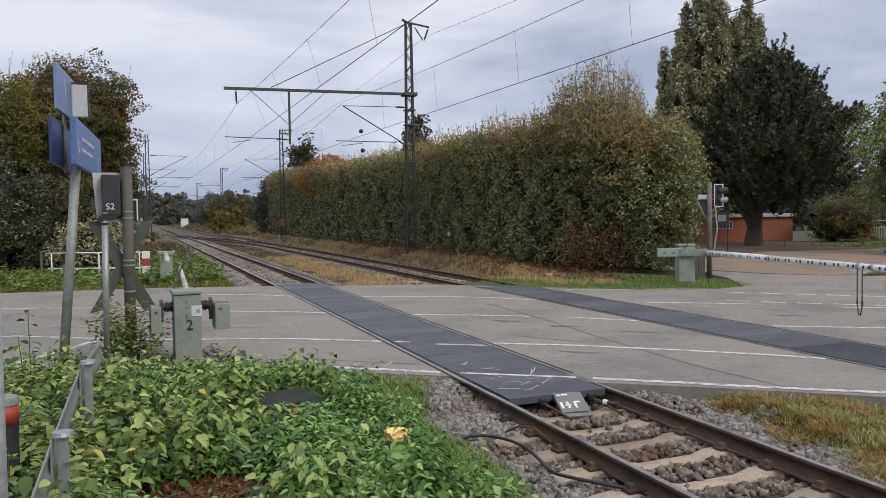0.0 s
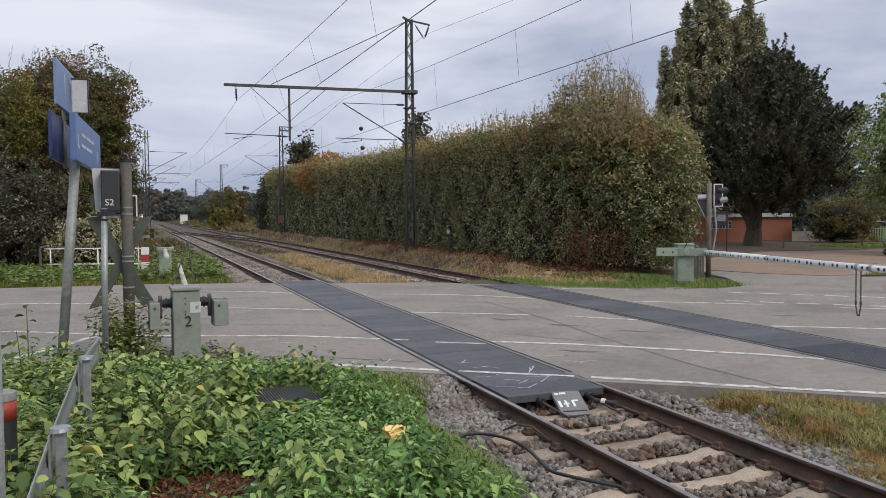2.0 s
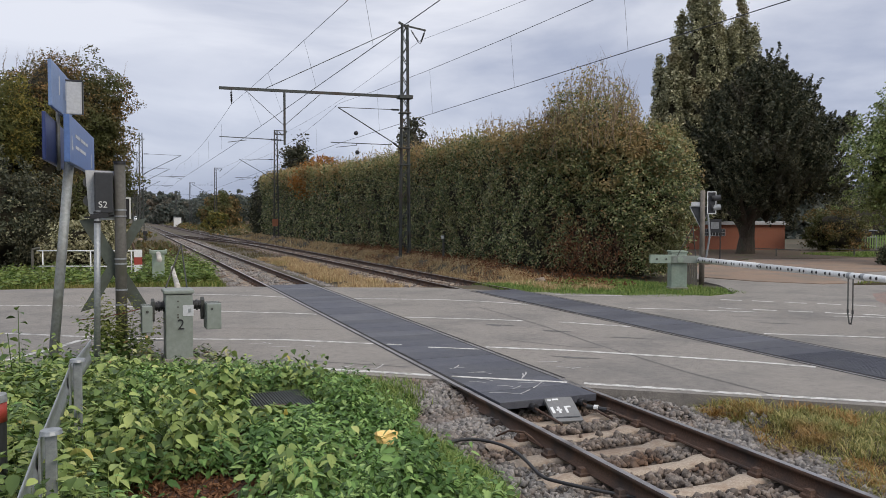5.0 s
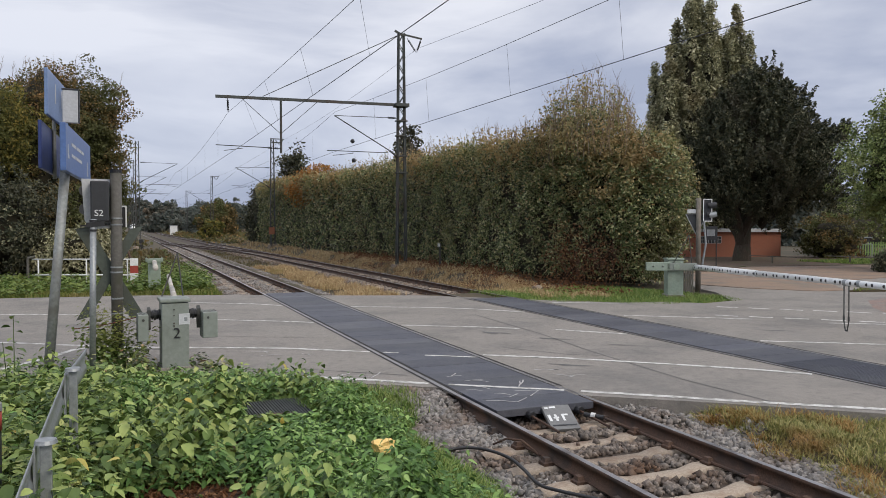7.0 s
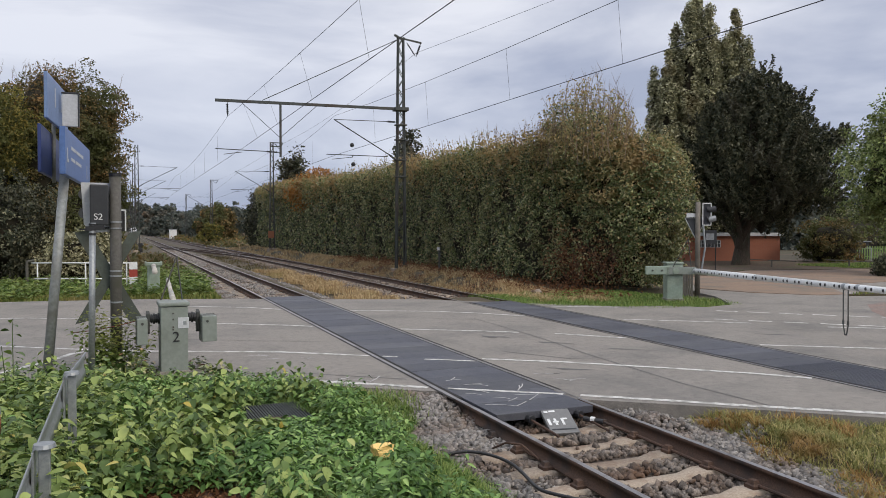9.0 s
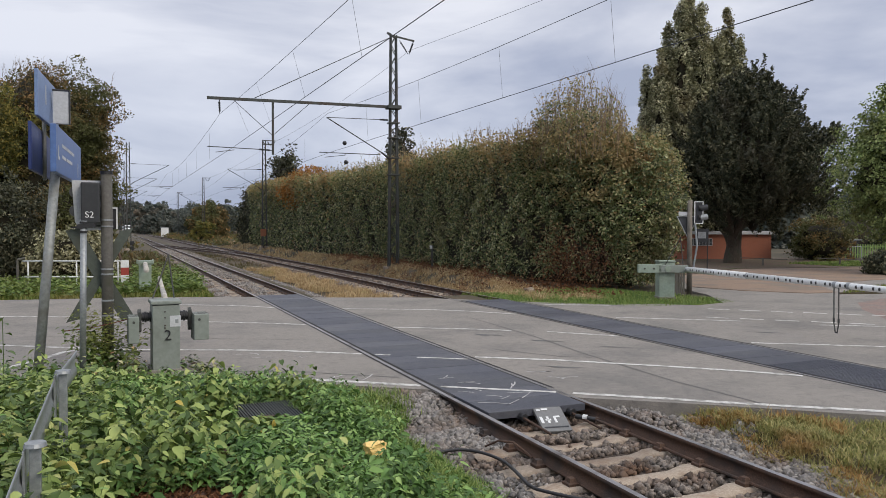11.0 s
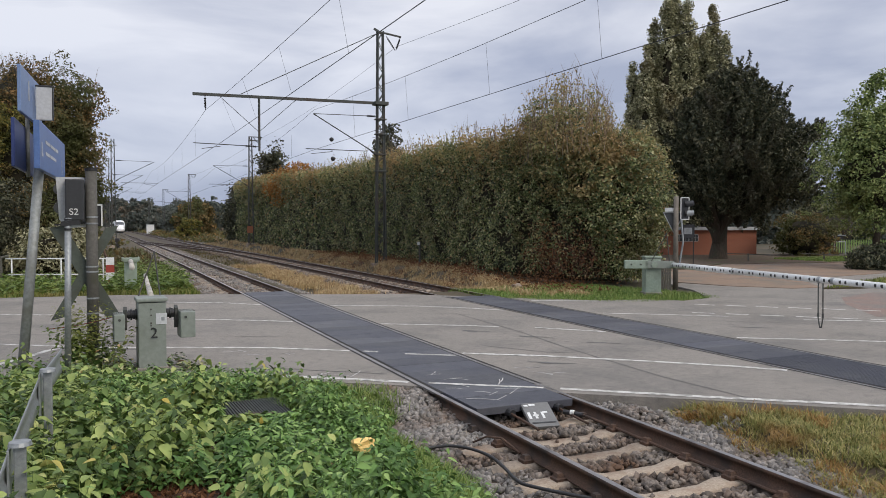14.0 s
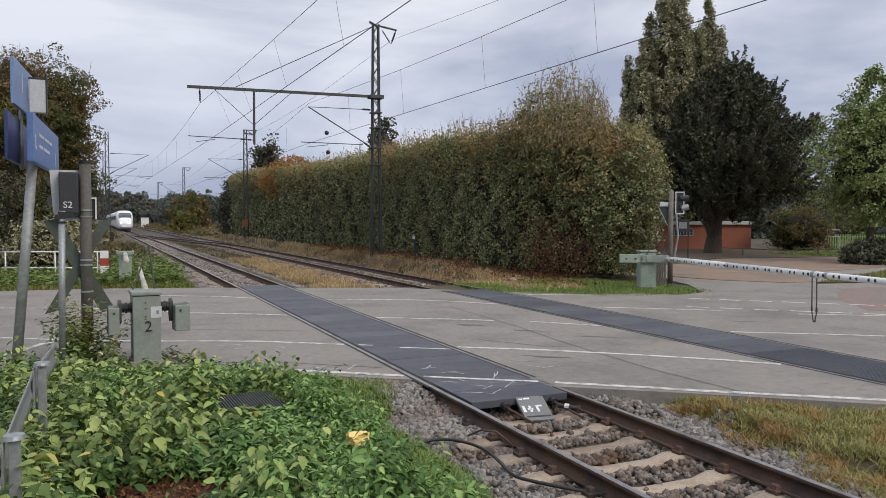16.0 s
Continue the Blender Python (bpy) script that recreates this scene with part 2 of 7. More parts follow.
# weed leaves: darker green drifts vary the plants and put in some shade
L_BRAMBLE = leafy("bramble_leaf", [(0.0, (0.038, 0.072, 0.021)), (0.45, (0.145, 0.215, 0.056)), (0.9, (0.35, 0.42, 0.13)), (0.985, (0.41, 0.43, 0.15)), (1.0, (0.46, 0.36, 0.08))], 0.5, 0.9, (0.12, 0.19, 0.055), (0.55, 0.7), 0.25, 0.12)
L_NETTLE = leafy("nettle_leaf", [(0.0, (0.04, 0.08, 0.024)), (0.6, (0.15, 0.275, 0.07)), (1.0, (0.33, 0.46, 0.15))], 0.5, 0.9, (0.05, 0.115, 0.024), (0.52, 0.66), 0.25, 0.12)
GRASS = leafy("grass_blade", [(0.0, (0.081, 0.125, 0.022)), (0.6, (0.161, 0.215, 0.045)), (1.0, (0.310, 0.280, 0.090))], 0.55, 0.7, (0.276, 0.230, 0.080), (0.5, 0.7), 0.3, 0.35)
FRESH_GRASS = leafy("fresh_grass_blade", [(0.0, (0.08, 0.15, 0.03)), (0.6, (0.17, 0.27, 0.06)), (1.0, (0.34, 0.38, 0.12))], 0.55, 0.8, (0.24, 0.27, 0.075), (0.55, 0.75), 0.3, 0.25)
DRY_GRASS = leafy("dry_grass_blade", [(0.0, (0.288, 0.190, 0.094)), (0.5, (0.518, 0.366, 0.194)), (1.0, (0.650, 0.541, 0.321))], 0.7, 0.35, (0.288, 0.258, 0.094), (0.58, 0.75), 0.3, 0.3)
MIXED_GRASS = leafy("half_dry_grass_blade", [(0.0, (0.11, 0.13, 0.035)), (0.5, (0.29, 0.29, 0.095)), (1.0, (0.56, 0.48, 0.22))], 0.65, 1.1, (0.38, 0.25, 0.10), (0.58, 0.70), 0.3, 0.3)
FALLEN = leafy("fallen_leaf", [(0.0, (0.10, 0.045, 0.02)), (0.5, (0.20, 0.09, 0.045)), (1.0, (0.30, 0.16, 0.08))], 0.8)
# distance haze is painted into this paler, bluer leaf colour
L_FAR = leafy("hazed_distant_leaf", [(0.0, (0.081, 0.101, 0.090)), (0.5, (0.125, 0.146, 0.128)), (1.0, (0.188, 0.189, 0.158))], 0.8, 0.06, (0.213, 0.156, 0.105), (0.54, 0.68))


# ---- building helpers ----
def fast_mesh(name, V, F, mat):
    """A mesh from arrays of corners and of faces with equal numbers of corners."""
    V, F = np.asarray(V, np.float32), np.asarray(F, np.int32)
    me = bpy.data.meshes.new(name)
    n, k = F.shape
    me.vertices.add(len(V))
    me.vertices.foreach_set("co", V.ravel())
    me.loops.add(n * k)
    me.loops.foreach_set("vertex_index", F.ravel())
    me.polygons.add(n)
    me.polygons.foreach_set("loop_start", np.arange(0, n * k, k, dtype=np.int32))
    me.update(calc_edges=True)
    me.materials.append(mat)
    return me


def obj(name, me, parent=None, label=""):
    ob = new(name, me)
    if parent:
        ob.parent = parent
    return tagged(ob, label)


def part(name, bm, material, parent=None, label="", smooth=False):
    me = bpy.data.meshes.new(name)
    bmesh.ops.recalc_face_normals(bm, faces=bm.faces)
    if smooth:
        for f in bm.faces:
            f.smooth = True
    bm.to_mesh(me)
    bm.free()
    me.materials.append(material)
    return obj(name, me, parent, label)


def thing(name, label, category, at=(0, 0, 0), rz=0.0, group="", tilt=(0, 0)):
    e = new(name)
    e.matrix_basis = pose(*at, tilt[0], tilt[1], rz)
    return tagged(e, label, category, group)


def box(bm, sx, sy, sz, m=None, bevel=0.0):
    b = bmesh.new()
    bmesh.ops.create_cube(b, size=1, matrix=Matrix.Diagonal((sx, sy, sz, 1)))
    if bevel:
        bmesh.ops.bevel(b, geom=b.edges[:], offset=bevel, segments=2, affect="EDGES", profile=0.6)
    merge(bm, b, m or Matrix())
    return bm


def merge(bm, b, m):
    """Add bmesh b, moved by m, to bm."""
    b.verts.index_update()
    vs = [bm.verts.new(m @ v.co) for v in b.verts]
    for f in b.faces:
        bm.faces.new([vs[v.index] for v in f.verts])
    b.free()


def rod(bm, a, b, r, r2=None, seg=8):
    """A round bar from a to b."""
    a, b = Vector(a), Vector(b)
    c = bmesh.new()
    bmesh.ops.create_cone(c, cap_ends=True, segments=seg, radius1=r, radius2=r if r2 is None else r2, depth=(b - a).length)
    merge(bm, c, Matrix.Translation((a + b) / 2) @ (b - a).to_track_quat("Z", "Y").to_matrix().to_4x4())
    return bm


def bar(bm, a, b, w, h):
    """A square bar from a to b."""
    a, b = Vector(a), Vector(b)
    return box(bm, w, h, (b - a).length, Matrix.Translation((a + b) / 2) @ (b - a).to_track_quat("Z", "Y").to_matrix().to_4x4())


def prism(bm, outline, thick, m=None):
    """A flat plate with the outline (x, z), thick along y."""
    m = m or Matrix()
    n = len(outline)
    f = [bm.verts.new(m @ Vector((x, -thick / 2, z))) for x, z in outline]
    b = [bm.verts.new(m @ Vector((x, thick / 2, z))) for x, z in outline]
    bm.faces.new(f)
    bm.faces.new(b[::-1])
    for i in range(n):
        bm.faces.new((f[i], b[i], b[(i + 1) % n], f[(i + 1) % n]))
    return bm


def slab(bm, outline, z0, z1):
    """A flat sheet of ground with the outline (x, y) from z0 up to z1."""
    lo = [bm.verts.new((x, y, z0)) for x, y in outline]
    hi = [bm.verts.new((x, y, z1)) for x, y in outline]
    n = len(outline)
    bm.faces.new(hi)
    for i in range(n):
        bm.faces.new((lo[i], lo[(i + 1) % n], hi[(i + 1) % n], hi[i]))
    return bm


def tube(bm, pts, r, seg=6):
    """A round, bent line through the points, in one piece; r: a radius, or one for each point."""
    P = [Vector(p) for p in pts]
    R = r if isinstance(r, (list, tuple)) else [r] * len(P)
    rings = []
    for i, p in enumerate(P):
        d = (P[min(i + 1, len(P) - 1)] - P[max(i - 1, 0)]).normalized()
        s = d.cross(Vector((0, 0, 1)) if abs(d.z) < 0.9 else Vector((1, 0, 0))).normalized()
        u = s.cross(d)
        rings.append([bm.verts.new(p + (s * math.cos(k / seg * math.tau) + u * math.sin(k / seg * math.tau)) * R[i]) for k in range(seg)])
    for a, b in zip(rings, rings[1:]):
        for k in range(seg):
            bm.faces.new((a[k], a[(k + 1) % seg], b[(k + 1) % seg], b[k]))
    bm.faces.new(rings[0][::-1])
    bm.faces.new(rings[-1])
    return bm


def wire(bm, a, b, r=0.012, sag=0.0, steps=1):
    a, b = Vector(a), Vector(b)
    ks = [i / max(1, steps) for i in range(max(1, steps) + 1)]
    return tube(bm, [a.lerp(b, k) - Vector((0, 0, sag * 4 * k * (1 - k))) for k in ks], r, 5)


rng = np.random.default_rng(7)


def leaf_cards(P, size, up=0.0, out=None, aspect=0.55, fold=0.25, spread=1.0):
    """Corners and faces of one pointed, folded leaf at each of the points P. size: lengths. out: main normals."""
    n = len(P)
    size = np.broadcast_to(np.asarray(size, float), (n,))
    nor = rng.normal(size=(n, 3)) * spread
    if out is not None:
        nor += out
    nor[:, 2] += up
    nor /= np.linalg.norm(nor, axis=1, keepdims=True) + 1e-9
    t = np.cross(nor, rng.normal(size=(n, 3)))
    t /= np.linalg.norm(t, axis=1, keepdims=True) + 1e-9
    b = np.cross(nor, t)
    L, W = (size * 0.5)[:, None], (size * 0.5 * aspect)[:, None]
    V = np.stack([P - t * L, P + b * W + nor * W * fold * 2, P + t * L, P - b * W + nor * W * fold * 2], 1).reshape(-1, 3)
    i = np.arange(n)[:, None] * 4
    F = np.concatenate([i + [0, 1, 2], i + [0, 2, 3]], 1).reshape(-1, 3)
    return V, F


def blades(P, h, lean=0.5, w=0.006):
    """Grass blades, two triangles bent over, one at each of the points P."""
    n = len(P)
    a = rng.uniform(0, 2 * np.pi, n)
    d = np.stack([np.cos(a), np.sin(a), np.zeros(n)], 1)
    s = np.stack([-np.sin(a), np.cos(a), np.zeros(n)], 1) * np.broadcast_to(w, (n,))[:, None]
    h = np.broadcast_to(h, (n,))[:, None]
    ln = rng.uniform(0.1, 1, n)[:, None] * lean * h
    mid = P + d * ln * 0.35 + np.array([0, 0, 1]) * h * 0.6
    top = P + d * ln + np.array([0, 0, 1]) * h * rng.uniform(0.75, 1.0, n)[:, None]
    V = np.stack([P - s, P + s, mid + s * 0.7, mid - s * 0.7, top], 1).reshape(-1, 3)
    i = np.arange(n)[:, None] * 5
    F = np.concatenate([i + [0, 1, 2], i + [0, 2, 3], i + [3, 2, 4]], 1).reshape(-1, 3)
    return V, F


def field(n, fn, lo, hi):
    """Random points in a box of the plan that pass the test fn(x, y)."""
    p = rng.uniform(lo, hi, (n, 2))
    return p[fn(p[:, 0], p[:, 1])]


def lumps(x, y, s=1.0, seed=0.0):
    """Smooth, cheap unevenness between about -1 and 1."""
    return (np.sin(x * 1.7 * s + seed) * np.cos(y * 1.3 * s - seed) + 0.6 * np.sin(x * 3.9 * s - y * 2.7 * s + 2 * seed) + 0.4 * np.cos(x * 7.3 * s + y * 6.1 * s + seed)) / 2.0

# ---- the lie of the land ----
def bend(y):
    """How far the line swings away beyond the crossing."""
    d = max(0.0, y - 22.0)
    return -0.0138 * d * d / (d + 18.0)


def rise(y):
    return 0.0016 * max(0.0, y - 60.0)


NEAR, FAR = 4.63, 10.25           # middles of the two tracks
U, N = Vector((0.784, -0.62)), Vector((0.62, 0.784))   # along and across the road


def road_xy(u, n):
    p = U * u + N * n
    return (p.x, p.y)


def smooth01(v):
    v = np.clip(v, 0, 1)
    return v * v * (3 - 2 * v)


def ground_z(x, y):
    x, y = np.asarray(x, float), np.asarray(y, float)
    bank = 0.42 * smooth01((11.3 - y) / 4.5) * smooth01((2.9 - x) / 1.6)
    low = -0.07 - 0.22 * smooth01((x - 2.6) / 0.5) * smooth01((13.2 - x) / 0.6) * smooth01((np.abs(y - 16.5) - 7.0) / 2)
    low = low + 0.2 * smooth01((x - 6.2) / 0.5) * smooth01((8.7 - x) / 0.4) * smooth01((10.3 - 0.62 * x - 0.784 * y) / 0.3) * smooth01((np.abs(y - 16.5) - 7.0) / 2)
    low = low + 0.17 * smooth01((x - 5.45) / 0.3) * smooth01((6.5 - x) / 0.5) * smooth01((0.62 * x + 0.784 * y - 8.9) / 0.7) * smooth01((np.abs(y - 16.5) - 7.0) / 2)
    hedge = 0.3 * smooth01((x - 11.8) / 2.0) * smooth01((y - 24) / 6.0) * smooth01((21 - x) / 3.0)
    far = 0.0016 * np.maximum(0, y - 60)
    return low + bank + hedge + far + 0.03 * lumps(x, y, 0.8)


def axis_steps(near_lo, near_hi, step, far_lo, far_hi):
    a = list(np.arange(near_lo, near_hi, step))
    s, v = step, near_hi
    while v < far_hi:
        a.append(v)
        s *= 1.35
        v += s
    a.append(far_hi)
    s, v, b = step, near_lo - step, []
    while v > far_lo:
        b.append(v)
        s *= 1.35
        v -= s
    return np.array([far_lo] + b[::-1] + a)


gx, gy = axis_steps(-6, 22, 0.35, -2500, 2500), axis_steps(-2, 46, 0.4, -2500, 4000)
GX, GY = np.meshgrid(gx, gy, indexing="ij")
Vg = np.stack([GX, GY, ground_z(GX, GY)], -1).reshape(-1, 3)
k = np.arange(len(gx) - 1)[:, None] * len(gy) + np.arange(len(gy) - 1)[None]
Fg = np.stack([k, k + len(gy), k + len(gy) + 1, k + 1], -1).reshape(-1, 4)
tagged(obj("ground", fast_mesh("ground", Vg, Fg, MEADOW)), "grassy ground with bare soil reaching to the horizon", "ground", kind="structure")

# soil under the weeds on the near bank
sx, sy = np.meshgrid(np.linspace(-4.5, 2.75, 40), np.linspace(1.0, 11.6, 55), indexing="ij")
Vs = np.stack([sx, sy, ground_z(sx, sy) + 0.012], -1).reshape(-1, 3)
k = np.arange(39)[:, None] * 55 + np.arange(54)[None]
Fs = np.stack([k, k + 55, k + 56, k + 1], -1).reshape(-1, 4)
tagged(obj("soil_bank", fast_mesh("soil_bank", Vs, Fs, MULCH)), "reddish bark mulch and soil on the bank under the weeds", "ground", kind="structure")

# road
bm = bmesh.new()
road_outline = [road_xy(14, 9.93), (7.96, 6.37), (6.7, 7.40), (5.5, 8.30), (2.88, 10.22), (1.3, 11.40), (0.2, 12.1), (-1.0, 12.35), (-40, 12.6), (-60, 30), (-30, 28.2), (-3.96, 26.75), (0.27, 26.2), (3.17, 25.2), (6.7, 23.6), (8.46, 22.95), (11.1, 20.4), (13.16, 18.5), (14.6, 18.2), (15.4, 17.4), (16.7, 17.75), (18.3, 20.2), (18.9, 21.8), (20.3, 24.0), (27, 31), (40, 33), (75, 30), (75, -20), road_xy(60, 9.93)]
slab(bm, road_outline[::-1], -0.3, 0.0)
road = tagged(part("road", bm, ASPHALT), "worn light grey asphalt road crossing the rails at a slant", "road", kind="structure")


def line_on_road(pts, w=0.12, mat=WHITE_LINE, z=0.005, name="road_line", label=""):
    bm = bmesh.new()
    P = [Vector(p) for p in pts]
    lo, hi = [], []
    for i, p in enumerate(P):
        d = (P[min(i + 1, len(P) - 1)] - P[max(i - 1, 0)]).normalized()
        s = Vector((-d.y, d.x)) * w / 2
        lo.append(bm.verts.new((*(p - s), z)))
        hi.append(bm.verts.new((*(p + s), z)))
    for i in range(len(P) - 1):
        bm.faces.new((lo[i], lo[i + 1], hi[i + 1], hi[i]))
    return part(name, bm, mat, road, label)


# painted lines: they stop short of the rubber panels, where the wear has taken them
for pts in (
    [(2.0, 11.15), (2.41, 10.86), (3.05, 10.40), (3.78, 9.82)], [(5.5, 8.6), (6.46, 7.83), (6.97, 7.4), (7.76, 6.8), (9.2, 5.7), (14, 2.0)],
    [(-30, 21.0), (-2.44, 16.44), (-0.3, 14.95), (0.6, 14.55), (1.77, 14.03), (2.44, 13.72), (3.79, 12.75)], [(5.5, 11.7), (6.66, 10.9), (8.01, 9.7), (8.9, 8.86), (9.36, 8.3)],
    [(-30, 30.0), (-2.57, 21.5), (-0.05, 20.3), (1.81, 18.55), (3.15, 17.7), (3.76, 17.2)], [(5.5, 16.0), (7.02, 15.03), (7.7, 14.5)], [(8.34, 14.05), (9.36, 12.9)], [(11.2, 11.15), (12.1, 10.55), (13.0, 9.93), (20, 4.4)],
    [(1.0, 23.4), (2.97, 22.2), (3.76, 21.3)], [(5.5, 20.3), (7.62, 19.2), (8.54, 18.35), (9.36, 17.3)], [(11.3, 15.7), (12.35, 14.95), (13.68, 13.9)],
    [(11.3, 19.25), (13.0, 18.32)], [(14.77, 12.66), (15.8, 12.0), (19, 9.5)], [(-1.98, 13.29), (-1.4, 14.2), (-1.08, 14.95), (-0.6, 15.3)], [(-9, 12.75), (-4, 12.8), (-1.98, 13.29)],
):
    line_on_road(pts)
for i in range(9):      # dashes along the side street
    a = Vector((14.96, 16.49)).lerp(Vector((17.22, 14.20)), i / 4)
    line_on_road([a, a + Vector((0.33, -0.46))], 0.15)
    a = Vector((13.46, 14.90)).lerp(Vector((15.72, 12.65)), i / 4)
    line_on_road([a, a + Vector((0.36, -0.40))], 0.15)
# crossing bars over the near rubber
for pts in ([(4.0, 9.62), (5.3, 8.7)], [(4.55, 12.0), (5.28, 11.5)], [(3.98, 12.55), (4.2, 12.4)]):
    line_on_road(pts, 0.09, WHITE_LINE, 0.014)

# tarmac joint and repair seams
SEAM = surface("road_seam", (0.09, 0.088, 0.085), (0.15, 0.148, 0.14), 0.9)
for pts, w in (([(7.9, 17.29), (7.72, 13.54), (7.47, 11.47), (7.3, 8.71), (7.4, 7.0)], 0.025), ([(14.0, 14.6), (13.0, 14.8), (12.2, 15.9)], 0.02), ([(1.2, 12.0), (2.3, 11.6), (3.7, 10.5)], 0.03), ([(14.6, 12.0), (13.2, 13.0), (11.3, 14.4)], 0.02),
               ([(6.2, 12.3), (6.9, 11.2), (7.35, 10.9)], 0.02), ([(-2, 17.5), (0.5, 16.3), (3.6, 14.6)], 0.02), ([(5.6, 18.5), (7.4, 17.4), (9.3, 15.6)], 0.02)):
    line_on_road(pts, w, SEAM, 0.004, "road_seam")
for (x, y), a, b in (((7.6, 12.9), 0.3, 0.07), ((6.4, 10.3), 0.32, 0.06), ((8.4, 11.7), 0.3, 0.05), ((12.6, 12.2), 0.35, 0.05), ((0.1, 14.6), 0.35, 0.05), ((6.9, 14.1), 0.3, 0.1)):
    bm = bmesh.new()
    vs = []
    for i in range(14):
        t = i / 14 * math.tau
        r = 1 + 0.35 * math.sin(3 * t + x) + 0.2 * math.cos(5 * t + y)
        p = Vector((x, y)) + U * (math.cos(t) * a * r) + N * (math.sin(t) * b * r)
        vs.append(bm.verts.new((p.x, p.y, 0.004)))
    bm.faces.new(vs)
    part("tar_patch", bm, SEAM, road)
# faded red surfacing on the side street
RED_ASPHALT = surface("faded_red_asphalt", (0.17, 0.115, 0.095), (0.31, 0.215, 0.18), 0.9, 0, 70, 0.9, 0.5, (0.19, 0.165, 0.148), (0.42, 0.62), mid=7.0)
bm = bmesh.new()
bm.faces.new([bm.verts.new((x, y, 0.004)) for x, y in ((16.9, 12.4), (24, 8.5), (28, 14), (23, 17), (20.5, 16.2), (18.8, 14.7))])
part("red_surfacing", bm, RED_ASPHALT, road, "faded reddish asphalt")
# surveyors' chalk
random.seed(4)
for x, y, mat_z in [(4.2, 9.2, 0.016), (4.5, 8.7, 0.016), (4.75, 8.75, 0.016), (4.3, 10.2, 0.016), (4.9, 9.3, 0.016), (4.4, 9.75, 0.016), (5.9, 9.6, 0.005), (5.9, 10.1, 0.005), (2.9, 10.9, 0.005), (3.2, 10.6, 0.005), (1.9, 13.4, 0.005), (2.2, 13.1, 0.005), (2.6, 12.9, 0.005), (3.4, 10.2, 0.005), (4.35, 8.4, 0.016)]:
    for j in range(2):
        a = random.uniform(-1.2, 1.2)
        d = Vector((math.cos(a), math.sin(a))) * random.uniform(0.1, 0.22)
        s = Vector((x, y)) + Vector((random.uniform(-0.15, 0.15), random.uniform(-0.1, 0.1)))
        line_on_road([s - d, s + Vector((0.03, 0.02)), s + d], 0.018, CHALK, mat_z, "chalk_mark")

# paved forecourt beyond the side street and brick footway
bm = bmesh.new()
slab(bm, [(20.1, 23.2), (20.6, 21.0), (21.9, 19.2), (23.2, 19.2), (26, 22.5), (34, 24), (48, 26), (48, 31), (38.6, 31.9), (32, 33), (27.1, 30), (24.5, 29)], -0.2, 0.02)
tagged(part("forecourt", bm, BRICK_PAVE), "brown paved forecourt in front of the brick building", "pavement", kind="structure")
LITTER = surface("leaf_litter", (0.05, 0.035, 0.025), (0.15, 0.10, 0.065), 0.95, 0, 9, 0.5, 0.6, (0.08, 0.085, 0.03), (0.5, 0.7))
bm = bmesh.new()
slab(bm, [(24.5, 29.2), (27.1, 30.2), (32, 33.2), (38.6, 32.1), (48, 31.2), (52, 42), (36, 48), (25, 40)], -0.3, 0.03)
tagged(part("planting_bed", bm, LITTER), "brown leaf-covered bed under the pine", "ground", kind="structure")
bm = bmesh.new()
slab(bm, [(-9, 12.55), (-9, 8.2), (-2.3, 9.2), (-1.25, 11.0), (-1.15, 12.35)], -0.2, 0.03)
footway = tagged(part("footway", bm, SOIL), "reddish brick footway beside the road", "pavement", kind="structure")


# ---- tracks ----
RAIL = [(-0.062, -0.16), (0.062, -0.16), (0.062, -0.148), (0.012, -0.132), (0.009, -0.045), (0.034, -0.034), (0.036, -0.006), (0.027, 0.0), (-0.027, 0.0), (-0.036, -0.006), (-0.034, -0.034), (-0.009, -0.045), (-0.012, -0.132), (-0.062, -0.148)]


def rail(parent, path):
    """One rail along the path of (x, y, z): a rusty body and a bright running top."""
    n = len(RAIL)
    V, F = [], []
    for x, y, z in path:
        V += [(x + a, y, z + b) for a, b in RAIL]
    for i in range(len(path) - 1):
        for j in range(n):
            if j != 7:
                F.append((i * n + j, i * n + (j + 1) % n, (i + 1) * n + (j + 1) % n, (i + 1) * n + j))
    obj("rail", fast_mesh("rail", V, F, RUST), parent, "rusty brown steel rail")
    V = [(x + a, y, z + 0.0015) for x, y, z in path for a in (-0.03, 0.03)]
    F = [(2 * i, 2 * i + 1, 2 * i + 3, 2 * i + 2) for i in range(len(path) - 1)]
    obj("running_top", fast_mesh("running_top", V, F, RAILTOP), parent, "worn brown-grey running surface")


def track_path(mid, off, y0, y1, step):
    ys = np.arange(y0, y1, step)
    return [(mid + bend(y) + off, y, rise(y)) for y in ys]


def sleeper_mesh(name="sleeper"):
    """A concrete sleeper: broad under the rails, waisted and lower in the middle."""
    prof = [(-1.30, 0.13, -0.19), (-1.05, 0.14, -0.165), (-0.5, 0.14, -0.165), (-0.3, 0.11, -0.2), (0.3, 0.11, -0.2), (0.5, 0.14, -0.165), (1.05, 0.14, -0.165), (1.30, 0.13, -0.19)]
    V, F = [], []
    for x, w, z in prof:
        V += [(x, -w, -0.36), (x, -w * 0.86, z - 0.02), (x, -w * 0.68, z), (x, w * 0.68, z), (x, w * 0.86, z - 0.02), (x, w, -0.36)]
    for i in range(len(prof) - 1):
        for j in range(5):
            F.append((i * 6 + j, i * 6 + j + 1, i * 6 + j + 7, i * 6 + j + 6))
    me = fast_mesh(name, V, F, SLEEPER)
    return me


SLEEPER_MESH = sleeper_mesh()


